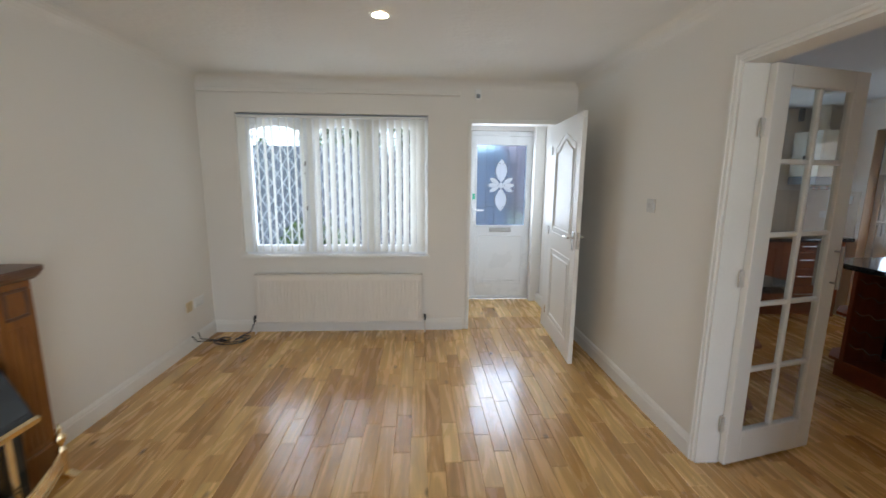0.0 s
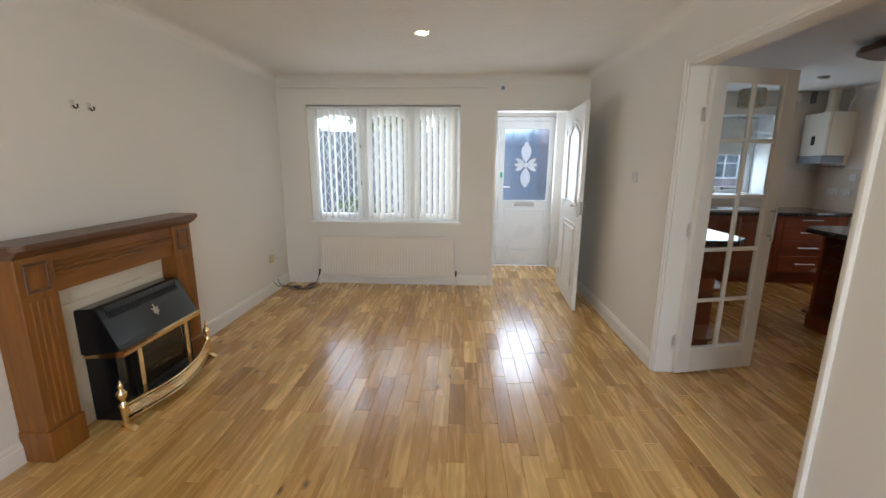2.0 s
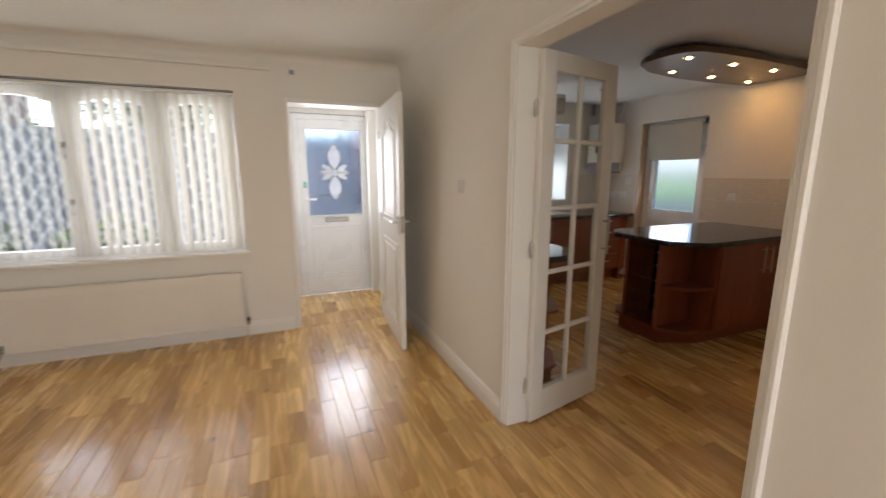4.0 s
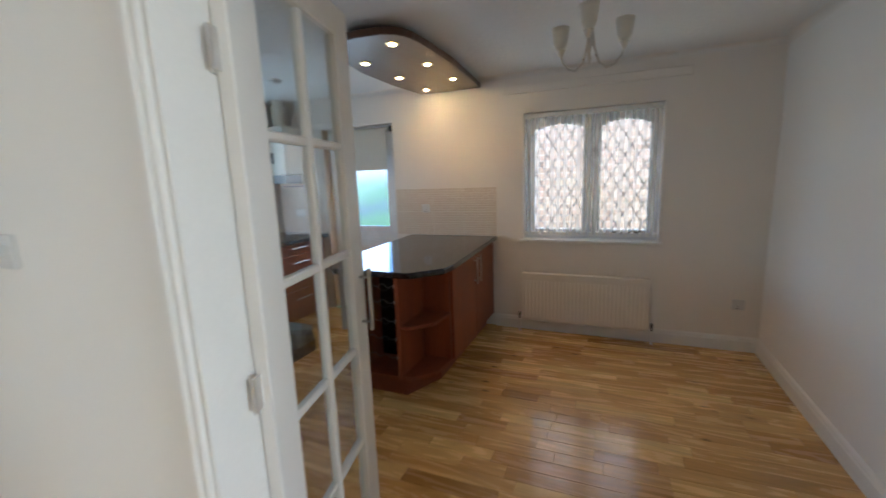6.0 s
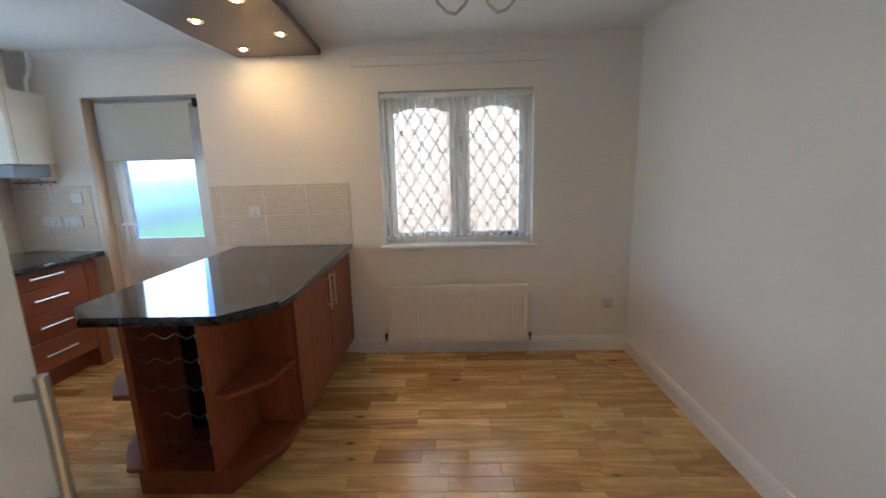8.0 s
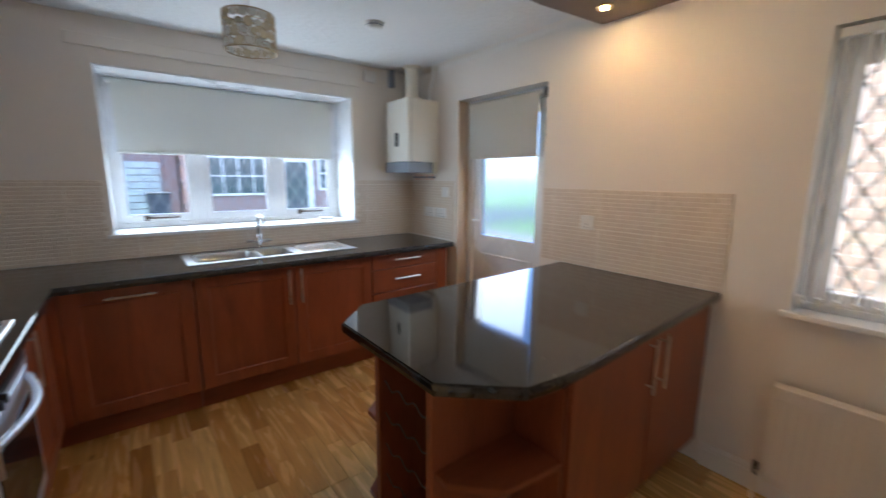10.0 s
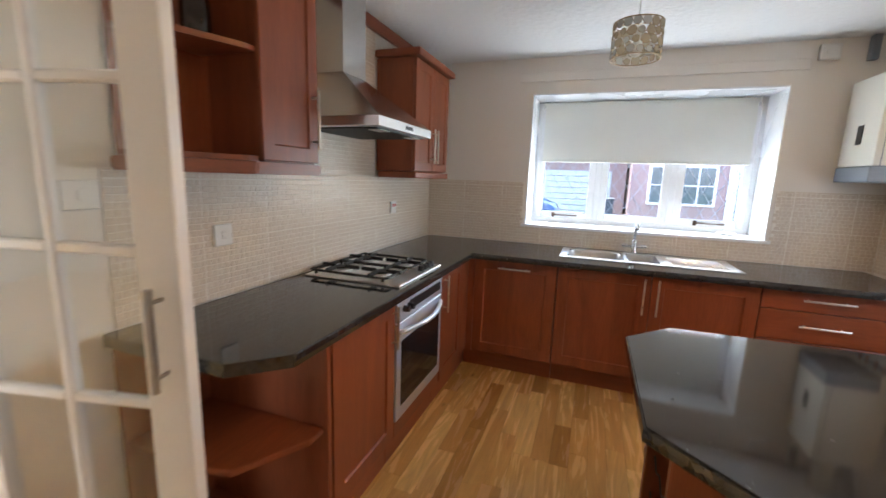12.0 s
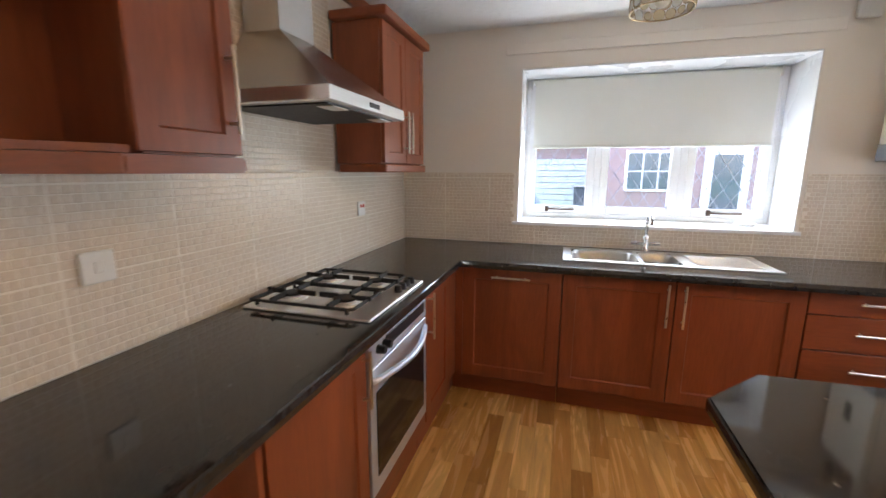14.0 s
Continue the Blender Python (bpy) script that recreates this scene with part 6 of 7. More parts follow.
for y in (2.17, 2.27):
    hk = thing("wall_hook", "small brass picture hook on the wall above the mantel", "hook", (LX, y, 1.715), group="picture hooks")
    part("plate", bx(LX + 0.0005, y - 0.012, 1.70, LX + 0.004, y + 0.012, 1.745, bev=0.001), M_NICKEL, hk)
    part("hook", tube(bmesh.new(), [(LX + 0.003, y, 1.715), (LX + 0.02, y, 1.70), (LX + 0.03, y, 1.705), (LX + 0.03, y, 1.725)], 0.004, 7), M_IRON, hk)

for k, (r0, lbl) in enumerate(((0.0, "dark coiled aerial cable on the floor by the skirting"), (0.5, "brown flex looped on the floor in the corner"))):
    pts = [(LX + 0.02, 4.25 + k * 0.1, 0.125), (LX + 0.05, 4.27 + k * 0.06, 0.07)]
    for j in range(22):
        a = r0 + j * 0.42
        pts.append((LX + 0.14 + 0.012 * j + 0.09 * math.cos(a), 4.45 - k * 0.05 + 0.07 * math.sin(a), 0.006 + 0.0008 * j))
    pts += [(-0.77, 4.60, 0.03), (-0.745, 4.63, 0.10), (-0.745, 4.64, 0.16 - k * 0.05)]
    c = part("cable", tube(bmesh.new(), pts, 0.0045, 7), M_BLACK, smooth=True)
    tagged(c, lbl, "cable", group="cables")


def downlight(x, y, z):
    o = thing("ceiling_downlight", "lit recessed ceiling downlight with a white ring", "downlight", (x, y, z), group="downlights")
    bm = bmesh.new()
    n = 28
    rings = [[bm.verts.new((x + r * math.cos(2 * math.pi * k / n), y + r * math.sin(2 * math.pi * k / n), z + h)) for k in range(n)] for r, h in ((0.062, -0.001), (0.058, -0.008), (0.046, -0.006), (0.040, -0.001))]
    for p, q in zip(rings, rings[1:]):
        for k in range(n):
            bm.faces.new((p[k], p[(k + 1) % n], q[(k + 1) % n], q[k]))
    part("ring", bm, M_FIT, o, smooth=True)
    part("lamp", cy((x, y, z - 0.0045), (x, y, z - 0.001), 0.041, n=24), M_BULB, o, "warm lit lamp")


downlight(0.64, 3.22, LZ)


# ---- kitchen fixtures ----
bo = thing("boiler", "white wall-hung gas boiler with grey lower panel, in the corner", "boiler", (5.42, 5.35, 1.46))
part("case", bx(5.27, 5.17, 1.554, EX - 0.002, 5.53, 2.06, bev=0.008, seg=2), M_BOILER, bo)
part("control_panel", bx(5.262, 5.172, 1.462, EX - 0.06, 5.528, 1.552, bev=0.006), M_GREY, bo, "grey control panel")
part("base_box", bx(EX - 0.058, 5.19, 1.45, EX - 0.002, 5.51, 1.553), M_BOILER, bo)
part("window_badge", bx(5.266, 5.32, 1.68, 5.2695, 5.375, 1.79, bev=0.001), M_BLACK, bo, "small dark display")
part("side_seam", bx(5.30, 5.1685, 1.54, 5.303, 5.1698, 2.05), M_GREY, bo)
fl = part("flue", cyl(cyl(bmesh.new(), (5.43, 5.35, 2.058), (5.43, 5.35, KZ - 0.001), 0.055, n=22), (5.43, 5.35, 2.06), (5.43, 5.35, 2.10), 0.066, n=22), M_CREAMPIPE, bo, "cream flue pipe", smooth=False)
part("flue_collar", cy((5.43, 5.35, KZ - 0.02), (5.43, 5.35, KZ - 0.0015), 0.075, n=22), M_CREAMPIPE, fl)
bm = bmesh.new()
tube(bm, [(5.54, 5.25, 2.058), (5.54, 5.25, 2.15), (5.545, 5.22, 2.20), (5.545, 5.20, 2.25), (5.545, 5.20, KZ - 0.002)], 0.014, 10)
part("overflow_pipe", bm, M_FIT, bo)
part("corner_pipe_box", bx(5.33, 5.53, 2.20, 5.37, KY - 0.002, KZ - 0.002, bev=0.003), M_GREY, bo, "dark wall duct")
for y in (5.23, 5.31, 5.40, 5.47):
    part("service_pipe", cy((EX - 0.03, y, 1.40), (EX - 0.03, y, 1.452), 0.008, n=10), M_COPPER, bo)
part("pipe_rail", cy((EX - 0.03, 5.19, 1.425), (EX - 0.03, 5.51, 1.425), 0.008, n=8), M_GREY, bo)

sm = thing("smoke_alarm", "round white smoke alarm on the kitchen ceiling", "smoke alarm", (4.70, 4.66, KZ))
part("base", lathe(bmesh.new(), (4.70, 4.66, KZ - 0.012), [(0.056, 0), (0.058, 0.006), (0.058, 0.0115)], 26), M_FIT, sm)
part("grille", lathe(bmesh.new(), (4.70, 4.66, KZ - 0.036), [(0.028, 0), (0.044, 0.006), (0.05, 0.016), (0.05, 0.0235)], 26), M_FIT, sm, smooth=True)
part("sounder_slots", lathe(bmesh.new(), (4.70, 4.66, KZ - 0.0205), [(0.0505, 0), (0.0515, 0.003), (0.0505, 0.006)], 26), M_GREY, sm)
co = thing("gas_detector", "white wall-mounted gas alarm above the kitchen window", "gas alarm", (5.14, 5.56, 2.22))
part("case", bx(5.085, KY - 0.035, 2.215, 5.195, KY - 0.001, 2.31, bev=0.012, seg=2), M_FIT, co)
part("button", cy((5.14, KY - 0.038, 2.262), (5.14, KY - 0.034, 2.262), 0.022, n=18), M_FIT, co)

# pendant with capiz discs
pd = thing("pendant_lamp", "drum pendant shade of cream capiz discs in gold wire", "pendant lamp", (3.97, 4.60, KZ))
part("ceiling_rose", lathe(bmesh.new(), (3.97, 4.60, KZ - 0.025), [(0.02, 0), (0.045, 0.012), (0.048, 0.0245)], 22), M_FIT, pd, smooth=True)
part("flex", cy((3.97, 4.60, 2.17), (3.97, 4.60, KZ - 0.022), 0.003, n=6), M_FIT, pd)
part("lampholder", cy((3.97, 4.60, 2.10), (3.97, 4.60, 2.17), 0.018, n=12), M_FIT, pd)
bulb = bmesh.new()
bmesh.ops.create_uvsphere(bulb, u_segments=14, v_segments=10, radius=0.03, matrix=pose(3.97, 4.60, 2.075))
part("bulb", bulb, M_OPAL, pd, smooth=True)
R = 0.118
for z in (2.035, 2.205):
    part("rim_ring", tube(bmesh.new(), [(3.97 + R * math.cos(2 * math.pi * k / 40), 4.60 + R * math.sin(2 * math.pi * k / 40), z) for k in range(41)], 0.003, 6), M_BRONZE, pd)
part("spider", cyl(cyl(bmesh.new(), (3.97 - R, 4.60, 2.202), (3.97 + R, 4.60, 2.202), 0.002, n=6), (3.97, 4.60 - R, 2.202), (3.97, 4.60 + R, 2.202), 0.002, n=6), M_BRASS, pd)
for row in range(4):
    for k in range(17):
        a = 2 * math.pi * (k + 0.5 * (row % 2)) / 17
        r = rng.choice((0.016, 0.020, 0.0225))
        z = 2.057 + row * 0.0425 + rng.uniform(-0.003, 0.003)
        c = Vector((3.97 + R * math.cos(a), 4.60 + R * math.sin(a), z))
        o = Vector((math.cos(a), math.sin(a), 0))
        ds = part("disc", cy(c - o * 0.0008, c + o * 0.0008, r, n=14), M_CAPIZ if rng.random() < 0.6 else M_CAPIZ2, pd)
        tt = Vector((-math.sin(a), math.cos(a), 0))
        part("wire", tube(bmesh.new(), [c + r * (math.cos(q) * tt + Vector((0, 0, math.sin(q)))) for q in (2 * math.pi * j / 10 for j in range(11))], 0.0016, 4), M_BRONZE, ds)

# chandelier over the dining end
ch = thing("chandelier", "three-arm satin nickel chandelier with opal glass cups", "chandelier", (4.06, 2.06, KZ))
part("ceiling_cup", lathe(bmesh.new(), (4.06, 2.06, KZ - 0.04), [(0.015, 0), (0.05, 0.02), (0.055, 0.0395)], 22), M_NICKEL, ch, smooth=True)
part("stem", lathe(bmesh.new(), (4.06, 2.06, 2.07), [(0.010, 0), (0.013, 0.02), (0.008, 0.05), (0.008, 0.235)], 12), M_NICKEL, ch)
for a in (radians(180), radians(60), radians(300)):
    c, s = math.cos(a), math.sin(a)

    def at(r, z):
        return (4.06 + r * c, 2.06 + r * s, z)
    arm = part("arm", tube(bmesh.new(), [at(0.006, 2.15), at(0.02, 2.06), at(0.045, 2.00), at(0.085, 1.975), at(0.125, 1.99), at(0.163, 2.03), at(0.175, 2.075)], 0.006, 8), M_NICKEL, ch, smooth=True)
    p = at(0.175, 2.075)
    part("cup_holder", lathe(bmesh.new(), p, [(0.008, -0.015), (0.016, 0.0), (0.024, 0.018)], 16), M_NICKEL, arm)
    part("glass_cup", lathe(bmesh.new(), p, [(0.022, 0.018), (0.034, 0.05), (0.042, 0.10), (0.044, 0.125), (0.040, 0.125), (0.03, 0.05)], 20), M_OPAL, arm, "frosted opal glass cup", smooth=True)

# lighting canopy above the island
lc = thing("lighting_canopy", "brown veneer ceiling canopy with six lit halogen spots above the island", "ceiling light", (4.7, 3.4, 2.255))
outline = [(EX - 0.002, 3.085)]
outline += [(5.2, 3.055), (4.7, 3.02), (4.28, 3.025)] + [(4.12 - 0.18 * math.sin(q), 3.20 - 0.165 * math.cos(q)) for q in (0.1, 0.5, 0.9, 1.3)] + [(3.93, 3.30), (3.94, 3.42), (4.0, 3.52), (4.22, 3.64), (4.6, 3.71), (5.1, 3.72), (EX - 0.002, 3.68)]
part("panel", prism(bmesh.new(), outline, 2.262, 2.306, bev=0.004), M_WALNUT, lc)
part("mount", prism(bmesh.new(), [(4.72 + (x - 4.72) * 0.82, 3.38 + (y - 3.38) * 0.62) for x, y in outline], 2.3065, KZ - 0.001), M_KCEIL, lc, "white painted mounting box")
SPOTS = [(4.10, 3.17), (4.60, 3.17), (5.10, 3.17), (5.36, 3.53), (4.85, 3.525), (4.37, 3.53)]
for x, y in SPOTS:
    f = part("spot", lathe(bmesh.new(), (x, y, 2.250), [(0.022, 0.003), (0.036, 0.0), (0.040, 0.006), (0.040, 0.0118)], 20), M_BRASS, lc, "brass spot ring")
    part("lamp", cy((x, y, 2.247), (x, y, 2.2525), 0.014, n=16), M_BULB2, f, "warm lit halogen")
spot_data = bpy.data.lights.new("halogen", "SPOT")
spot_data.energy, spot_data.color, spot_data.spot_size, spot_data.spot_blend, spot_data.shadow_soft_size = 0.20, (1.0, 0.45, 0.14), radians(135), 0.5, 0.02
for x, y in SPOTS:
    s = new("halogen_light", spot_data)
    s.matrix_world = look((x, y, 2.243), (x, y + 0.001, 0))
dl_data = bpy.data.lights.new("downlight_beam", "SPOT")
dl_data.energy, dl_data.color, dl_data.spot_size, dl_data.spot_blend, dl_data.shadow_soft_size = 2.0, (1.0, 0.80, 0.55), radians(130), 0.7, 0.04
s = new("downlight_light", dl_data)
s.matrix_world = look((0.64, 3.22, LZ - 0.012), (0.64, 3.221, 0))


# ---- outdoors ----
M_GRASS = surf("lawn", (0.075, 0.13, 0.03), 0.9, var=0.35, scale=9, bump=0.4, bscale=120)
M_DRIVE = surf("block_drive", (0.20, 0.165, 0.15), 0.85, var=0.15, scale=6, bump=0.3, bscale=50)
M_ROAD = surf("asphalt", (0.06, 0.06, 0.062), 0.85, var=0.15, scale=10, bump=0.3, bscale=150)
M_BRICKS = island_tone("buff_bricks", [(0.33, 0.235, 0.18), (0.40, 0.30, 0.23), (0.36, 0.25, 0.20), (0.42, 0.33, 0.25)], 0.85, 0.3, 40)
M_MORTAR = surf("mortar", (0.44, 0.40, 0.35), 0.9, var=0.08, scale=30, bump=0.3)
M_REDBRICK = surf("red_brick_far", (0.22, 0.15, 0.15), 0.85, var=0.25, scale=14, bump=0.2)
M_ROOF = surf("roof_tiles", (0.13, 0.085, 0.07), 0.8, var=0.2, scale=8, bump=0.3)
M_WHITE = surf("white_render", (0.60, 0.61, 0.63), 0.6, var=0.03)
M_GARAGE = surf("grey_garage_door", (0.34, 0.37, 0.39), 0.6, var=0.1, scale=5, bump=0.1)
M_DARKPANE = surf("dark_window_glass", (0.05, 0.07, 0.09), 0.08, var=0.3, scale=2, bump=0)
M_FENCE = wood("weathered_fence", (0.11, 0.125, 0.15), (0.21, 0.225, 0.26), "z", 0.8, 0.0)
M_LEAF = island_tone("leaves", [(0.025, 0.06, 0.015), (0.05, 0.10, 0.02), (0.09, 0.15, 0.035), (0.06, 0.11, 0.03)], 0.6, 0.0)
M_BARK = surf("bark", (0.10, 0.075, 0.055), 0.9, var=0.3, scale=20, bump=0.5)
M_CAR = surf("blue_car_paint", (0.05, 0.11, 0.24), 0.25, var=0.05, bump=0, coat=0.8)
M_TYRE = surf("tyre_rubber", (0.02, 0.02, 0.02), 0.8, var=0.1)
M_BIN = surf("dark_bin_plastic", (0.02, 0.035, 0.05), 0.5, var=0.1)

tagged(part("ground", bx(-300, -300, -0.32, 300, 300, -0.16), M_GRASS), "mown lawn reaching away on all sides", "lawn", kind="structure")
tagged(part("pavement_drive", bx(-1.6, 6.06, -0.159, 12, 12.5, -0.15), M_DRIVE), "block-paved drive before the house", "drive", kind="structure")
tagged(part("road", bx(-80, 12.6, -0.159, 80, 17.0, -0.152), M_ROAD), "asphalt close", "road", kind="structure")

# neighbour's brick wall beside the dining window
nb = tagged(part("wall_neighbour", bx(7.08, -1.0, -0.16, 7.30, 3.35, 5.0), M_MORTAR), "buff brick flank wall of the neighbouring house", "wall", kind="structure")
verts, faces = [], []
rng2 = random.Random(11)
for r in range(44):
    z = -0.1 + r * 0.075
    y = -0.9 - (0.1125 if r % 2 else 0)
    while y < 3.33:
        d = rng2.uniform(0.0005, 0.0010)
        i = len(verts)
        ya, yb = max(y, -0.95), min(y + 0.213, 3.345)
        verts += [(7.079, ya, z), (7.079, yb, z), (7.079, yb, z + 0.063), (7.079, ya, z + 0.063)]
        verts += [(7.079 - d, ya + 0.002, z + 0.002), (7.079 - d, yb - 0.002, z + 0.002), (7.079 - d, yb - 0.002, z + 0.061), (7.079 - d, ya + 0.002, z + 0.061)]
        faces += [(i + 7, i + 6, i + 5, i + 4)] + [(i + k, i + 4 + k, i + 4 + (k + 1) % 4, i + (k + 1) % 4) for k in range(4)]
        y += 0.225
me = bpy.data.meshes.new("bricks")
me.from_pydata(verts, [], faces)
me.materials.append(M_BRICKS)
ob = new("bricks", me)
ob.parent = nb
tagged(ob, kind="stuff")


def foliage(bm, centre, radii, n, size, seed):
    r_ = random.Random(seed)
    for _ in range(n):
        d = Vector((r_.gauss(0, 1), r_.gauss(0, 1), r_.gauss(0, 1))).normalized() * (r_.random() ** 0.4)
        p = Vector((centre[0] + d.x * radii[0], centre[1] + d.y * radii[1], centre[2] + d.z * radii[2]))
        m = Matrix.LocRotScale(p, Euler((r_.uniform(0, 6), r_.uniform(0, 6), r_.uniform(0, 6))), None)
        s = size * r_.uniform(0.6, 1.3)
        vs_ = [bm.verts.new(m @ Vector(q)) for q in ((0, -s, 0), (s * 0.45, 0, s * 0.15), (0, s, 0), (-s * 0.45, 0, s * 0.15))]
        bm.faces.new(vs_)


def tree(x, y, h, spread, seed):
    t = thing("tree", "garden tree with a dense dark green crown", "tree", (x, y, -0.16), group="garden trees")
    r_ = random.Random(seed)
    bm = tube(bmesh.new(), [(x, y, -0.16), (x + 0.05, y, h * 0.3), (x - 0.04, y + 0.06, h * 0.6), (x, y, h * 0.85)], 0.11, 9)
    for k in range(7):
        a = r_.uniform(0, 6.28)
        tube(bm, [(x, y, h * (0.35 + 0.06 * k)), (x + spread * 0.4 * math.cos(a), y + spread * 0.4 * math.sin(a), h * (0.5 + 0.06 * k)), (x + spread * 0.8 * math.cos(a), y + spread * 0.8 * math.sin(a), h * (0.58 + 0.06 * k))], 0.03, 6)
    part("trunk", bm, M_BARK, t)
    bm = bmesh.new()
    for k in range(9):
        a = r_.uniform(0, 6.28)
        q = r_.uniform(0.2, 0.75) * spread
        foliage(bm, (x + q * math.cos(a), y + q * math.sin(a), h * r_.uniform(0.55, 0.95)), (spread * 0.45, spread * 0.45, h * 0.14), 420, 0.09, seed * 31 + k)
    tagged(part("crown", bm, M_LEAF, t), "many small dark green leaves")


tree(-3.4, 8.2, 5.2, 1.7, 4)
tree(-0.9, 11.0, 4.6, 1.5, 8)
tree(1.3, 11.6, 3.9, 1.2, 9)
sh = thing("shrub", "low leafy green shrub below the front window", "shrub", (-0.5, 6.3, -0.16), group="front shrubs")
bm = bmesh.new()
foliage(bm, (-0.55, 6.4, 0.45), (0.55, 0.4, 0.55), 1300, 0.055, 21)
part("leaves", bm, M_LEAF, sh)
copy_thing(sh, pose(-1.9, 6.9, -0.16, 0, 0, 70))

hd = thing("hedge", "tall dark clipped evergreen hedge behind the fence", "hedge", (-1.5, 9.9, -0.16))
part("stem_core", bx(-4.0, 9.75, -0.16, 1.2, 10.1, 2.0, bev=0.1), M_BARK, hd, "dark woody stems")
bm = bmesh.new()
for k in range(9):
    foliage(bm, (-3.8 + k * 0.62, 9.9, 1.15), (0.55, 0.32, 0.95 + 0.14 * (k % 3)), 750, 0.09, 300 + k)
part("leaves", bm, M_LEAF, hd)

# close-boarded fence before the living room window
fe = thing("fence", "dark close-boarded timber garden fence with posts", "fence", (0, 9.2, -0.16))
for k in range(46):
    x = -4.0 + k * 0.145
    part("board", bx(x, 9.2 + 0.008 * (k % 2), -0.14, x + 0.135, 9.222 + 0.008 * (k % 2), 2.12), M_FENCE, fe)
for k in range(5):
    part("post", bx(-4.0 + k * 1.6, 9.24, -0.16, -3.9 + k * 1.6, 9.34, 2.2, bev=0.006), M_FENCE, fe)

# houses across the close
def house(x0, x1, y, label):
    h = thing("house", label, "house", ((x0 + x1) / 2, y + 3, -0.16), group="houses opposite")
    part("brickwork", bx(x0, y, -0.16, x1, y + 6, 5.0), M_REDBRICK, h)
    part("roof", prism(bmesh.new(), [(y - 0.4, 4.9), (y + 3, 7.2), (y + 6.4, 4.9)], x0 - 0.3, x1 + 0.3, axis="x"), M_ROOF, h)
    return h


def house_window(h, xa, xb, y, za, zb, panes, surround=True):
    f = bmesh.new()
    box(f, xa, y - 0.06, za, xb, y + 0.01, zb, bev=0.01)
    w = part("window", f, M_WHITE, h, "white window with surround")
    n = panes
    ww = (xb - xa - 0.12) / n
    for k in range(n):
        for r in range(2):
            zz = (zb - za - 0.12) / 2
            part("pane", bx(xa + 0.06 + k * ww + 0.025, y - 0.066, za + 0.06 + r * zz + 0.02, xa + 0.06 + (k + 1) * ww - 0.025, y - 0.0605, za + 0.06 + (r + 1) * zz - 0.02), M_DARKPANE, w, "dark glass pane")


h1 = house(5.0, 14.5, 18.0, "red brick house with white windows and front door across the close")
house_window(h1, 5.55, 7.6, 18.0, 0.75, 2.1, 4)
house_window(h1, 9.4, 10.4, 18.0, 0.9, 2.2, 2)
house_window(h1, 10.9, 12.6, 18.0, 0.9, 2.2, 3)
house_window(h1, 6.0, 7.6, 18.0, 3.2, 4.4, 3)
house_window(h1, 9.4, 11.4, 18.0, 3.2, 4.4, 4)
part("porch_surround", bx(7.9, 17.9, -0.16, 9.2, 18.0, 2.35, bev=0.02), M_WHITE, h1, "white door surround")
part("front_door", bx(8.15, 17.86, -0.16, 8.95, 17.899, 1.95, bev=0.01), M_DARKPANE, h1, "dark front door")
h2 = house(-17.0, -8.6, 19.0, "red brick house with pale garage across the close")
part("garage_door", bx(-11.8, 18.92, -0.16, -9.1, 18.999, 2.0, bev=0.02), M_WHITE, h2, "white ribbed garage door")
house_window(h2, -15.5, -13.2, 19.0, 0.8, 2.1, 4)
g3 = thing("garage", "low brick garage with a grey ribbed door between the houses", "garage", (3.1, 19.5, -0.16))
part("walls", bx(1.5, 19.0, -0.16, 4.9, 23, 2.3), M_REDBRICK, g3)
bm = bmesh.new()
for k in range(9):
    box(bm, 1.95, 18.93 - 0.01 * (k % 2), -0.1 + k * 0.22, 4.4, 18.99, 0.1 + k * 0.22, bev=0.006)
part("garage_door", bm, M_GARAGE, g3, "grey ribbed door")
part("roof", bx(1.3, 18.8, 2.3, 4.95, 23.2, 2.5), M_ROOF, g3)

car = thing("parked_car", "blue hatchback parked in the close", "car", (0.9, 15.4, -0.15))
prof = [(-1.9, 0.35), (-1.95, 0.62), (-1.75, 0.85), (-1.45, 0.95), (-0.75, 1.42), (0.55, 1.48), (1.25, 1.0), (1.85, 0.85), (1.98, 0.6), (1.95, 0.33)]
part("body", prism(bmesh.new(), [(0.9 + p[0], p[1] - 0.15) for p in prof], 14.65, 16.2, axis="y", bev=0.05), M_CAR, car)
part("side_window", prism(bmesh.new(), [(0.9 + p[0], p[1] - 0.15) for p in ((-1.25, 0.98), (-0.72, 1.34), (0.48, 1.38), (0.98, 0.98))], 14.63, 14.649, axis="y"), M_DARKPANE, car)
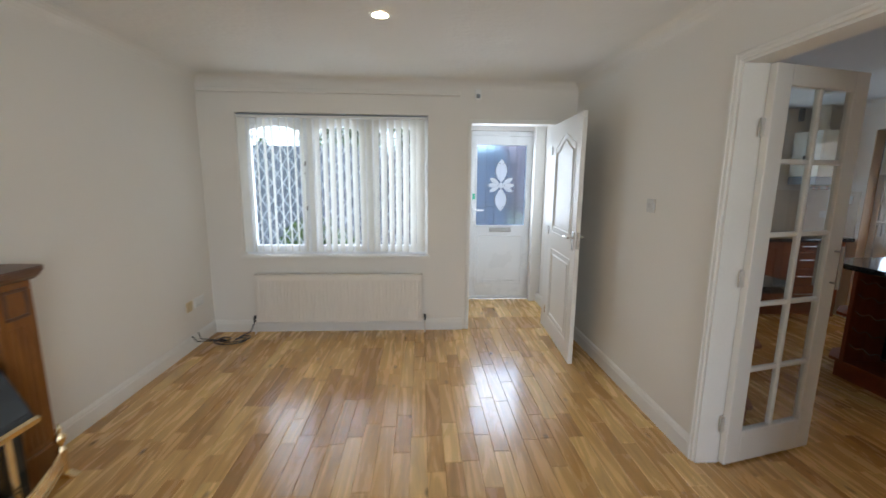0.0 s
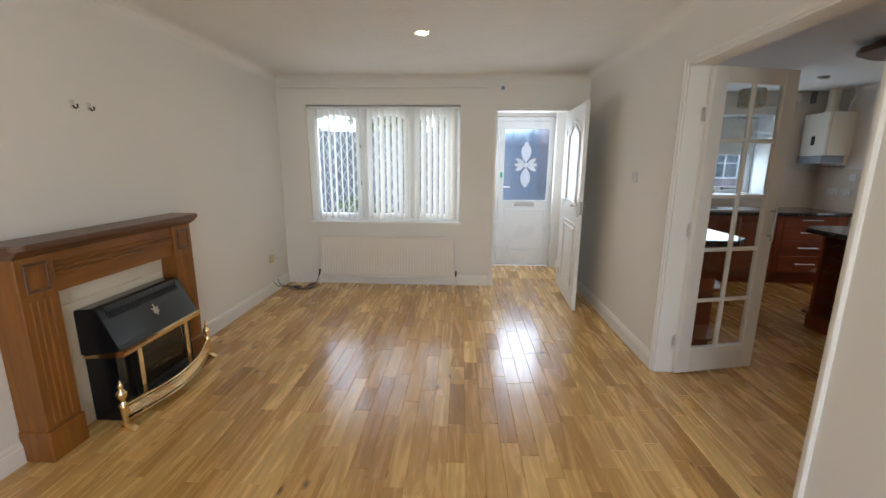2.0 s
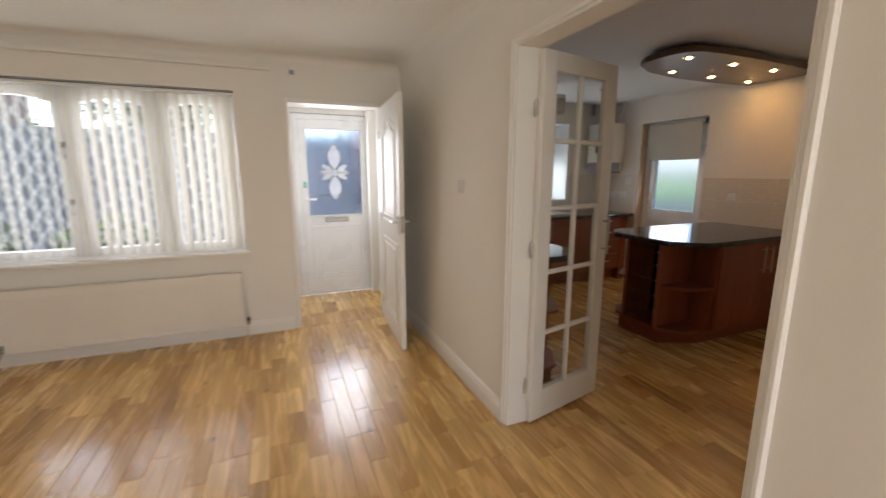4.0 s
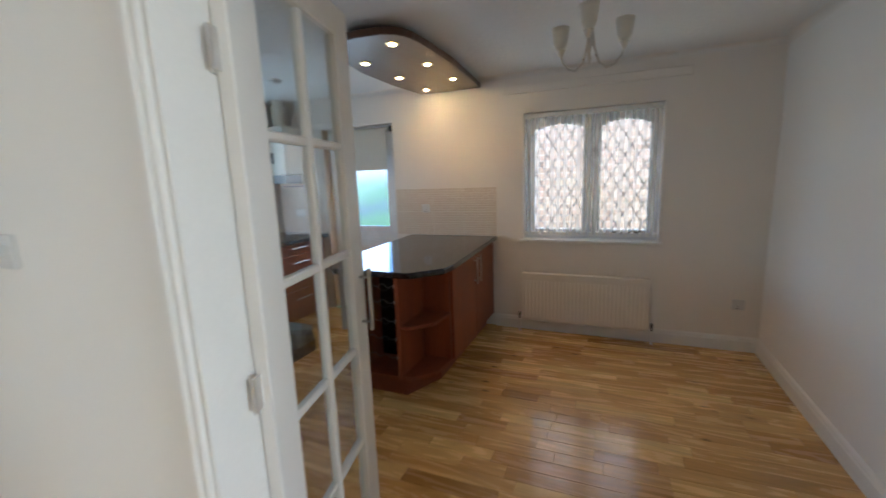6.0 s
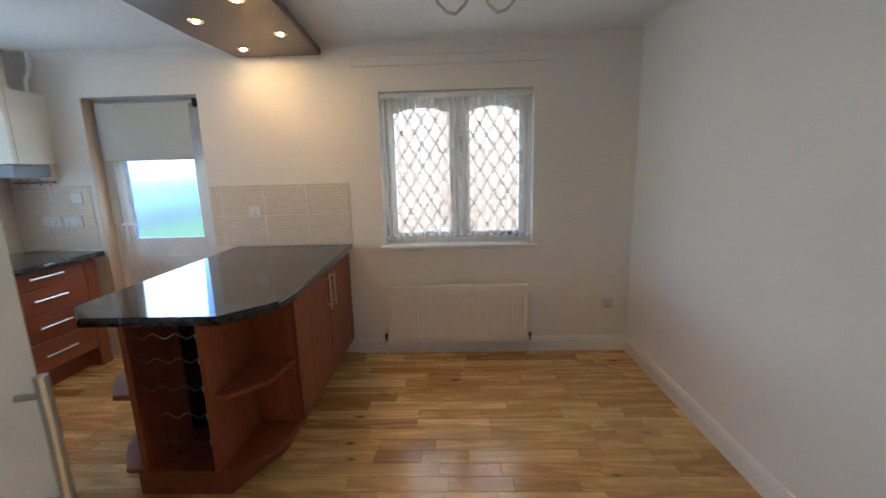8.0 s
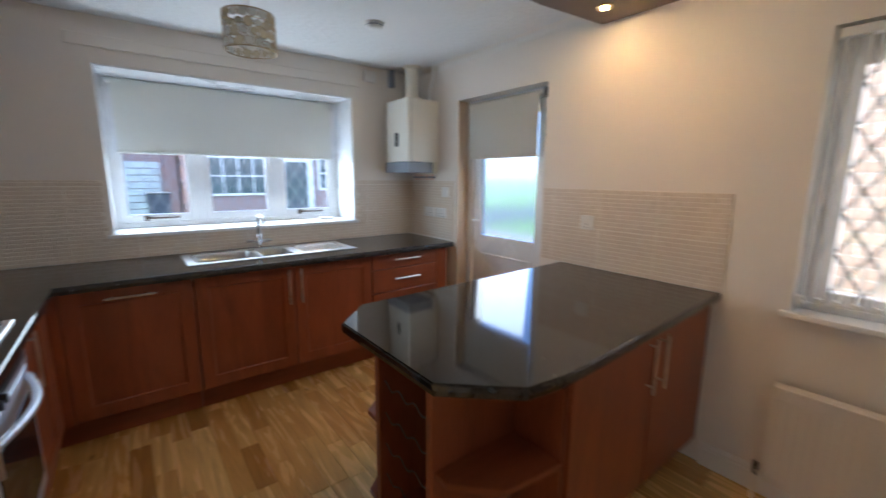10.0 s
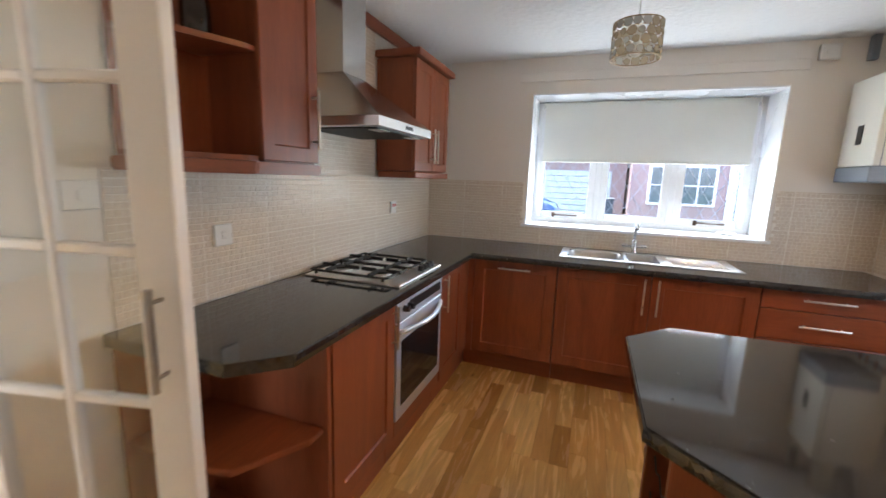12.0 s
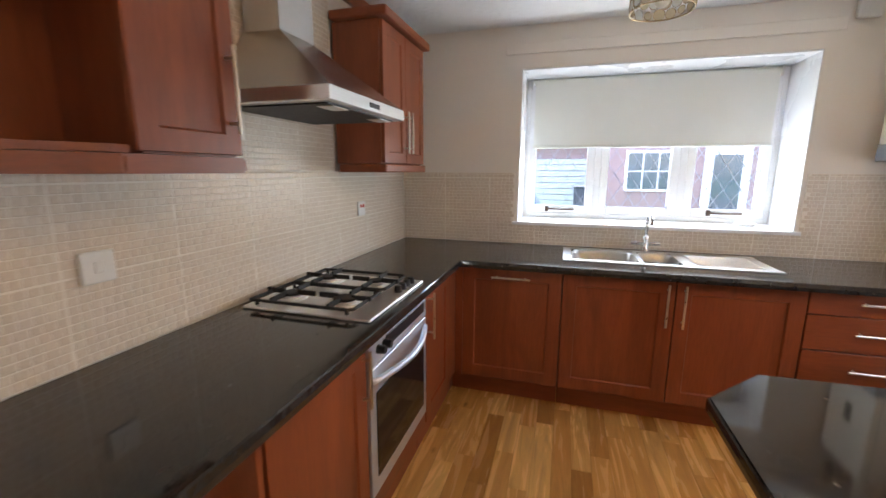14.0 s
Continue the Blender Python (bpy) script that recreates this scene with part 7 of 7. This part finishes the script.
for dx in (-1.2, 1.2):
    for yy in (14.62, 16.03):
        w = part("wheel", cy((0.9 + dx, yy, 0.15), (0.9 + dx, yy + 0.2, 0.15), 0.30, n=24), M_TYRE, car)
        part("rim", cy((0.9 + dx, yy - 0.006, 0.15), (0.9 + dx, yy + 0.206, 0.15), 0.19, n=16), M_STEEL, w)
wb = thing("wheelie_bin", "dark wheelie bin on the drive across the close", "bin", (4.2, 17.6, -0.16))
part("bin_body", prism(bmesh.new(), [(3.95, -0.1), (4.45, -0.1), (4.5, 0.85), (3.9, 0.85)], 17.35, 17.85, axis="y", bev=0.02), M_BIN, wb)
part("lid", bx(3.88, 17.3, 0.852, 4.52, 17.9, 0.92, bev=0.02), M_BIN, wb)
for dx in (-0.2, 0.2):
    part("wheel", cy((4.2 + dx, 17.86, -0.06), (4.2 + dx, 17.92, -0.06), 0.1, n=16), M_TYRE, wb)


# ---- floor boards: one object each where the walk passes, the rest joined ----
BOARD_MESH = {}
for x, y, w, ln in boards[:300]:
    key = (round(w, 3), round(ln, 3))
    if key not in BOARD_MESH:
        b = board_mesh(ln, w)
        me = bpy.data.meshes.new("floor_board")
        b.to_mesh(me)
        b.free()
        me.materials.append(M_PLANK)
        BOARD_MESH[key] = me
    ob = new("floor_board", BOARD_MESH[key])
    ob.parent = floor
    ob.location = (x, y, 0)
verts, faces = [], []
for x, y, w, ln in boards[300:]:
    c, i = 0.0020, len(verts)
    lo = [(0, 0), (w, 0), (w, ln), (0, ln)]
    hi = [(c, c), (w - c, c), (w - c, ln - c), (c, ln - c)]
    verts += [(x + a, y + b, -0.0135) for a, b in lo] + [(x + a, y + b, -0.0022) for a, b in lo] + [(x + a, y + b, 0) for a, b in hi]
    for s in (0, 4):
        faces += [(i + s + k, i + s + (k + 1) % 4, i + s + 4 + (k + 1) % 4, i + s + 4 + k) for k in range(4)]
    faces.append((i + 8, i + 9, i + 10, i + 11))
me = bpy.data.meshes.new("further_floor_boards")
me.from_pydata(verts, [], faces)
me.materials.append(M_PLANKS)
rest = new("further_floor_boards", me)
rest.parent = floor
tagged(rest, kind="stuff")
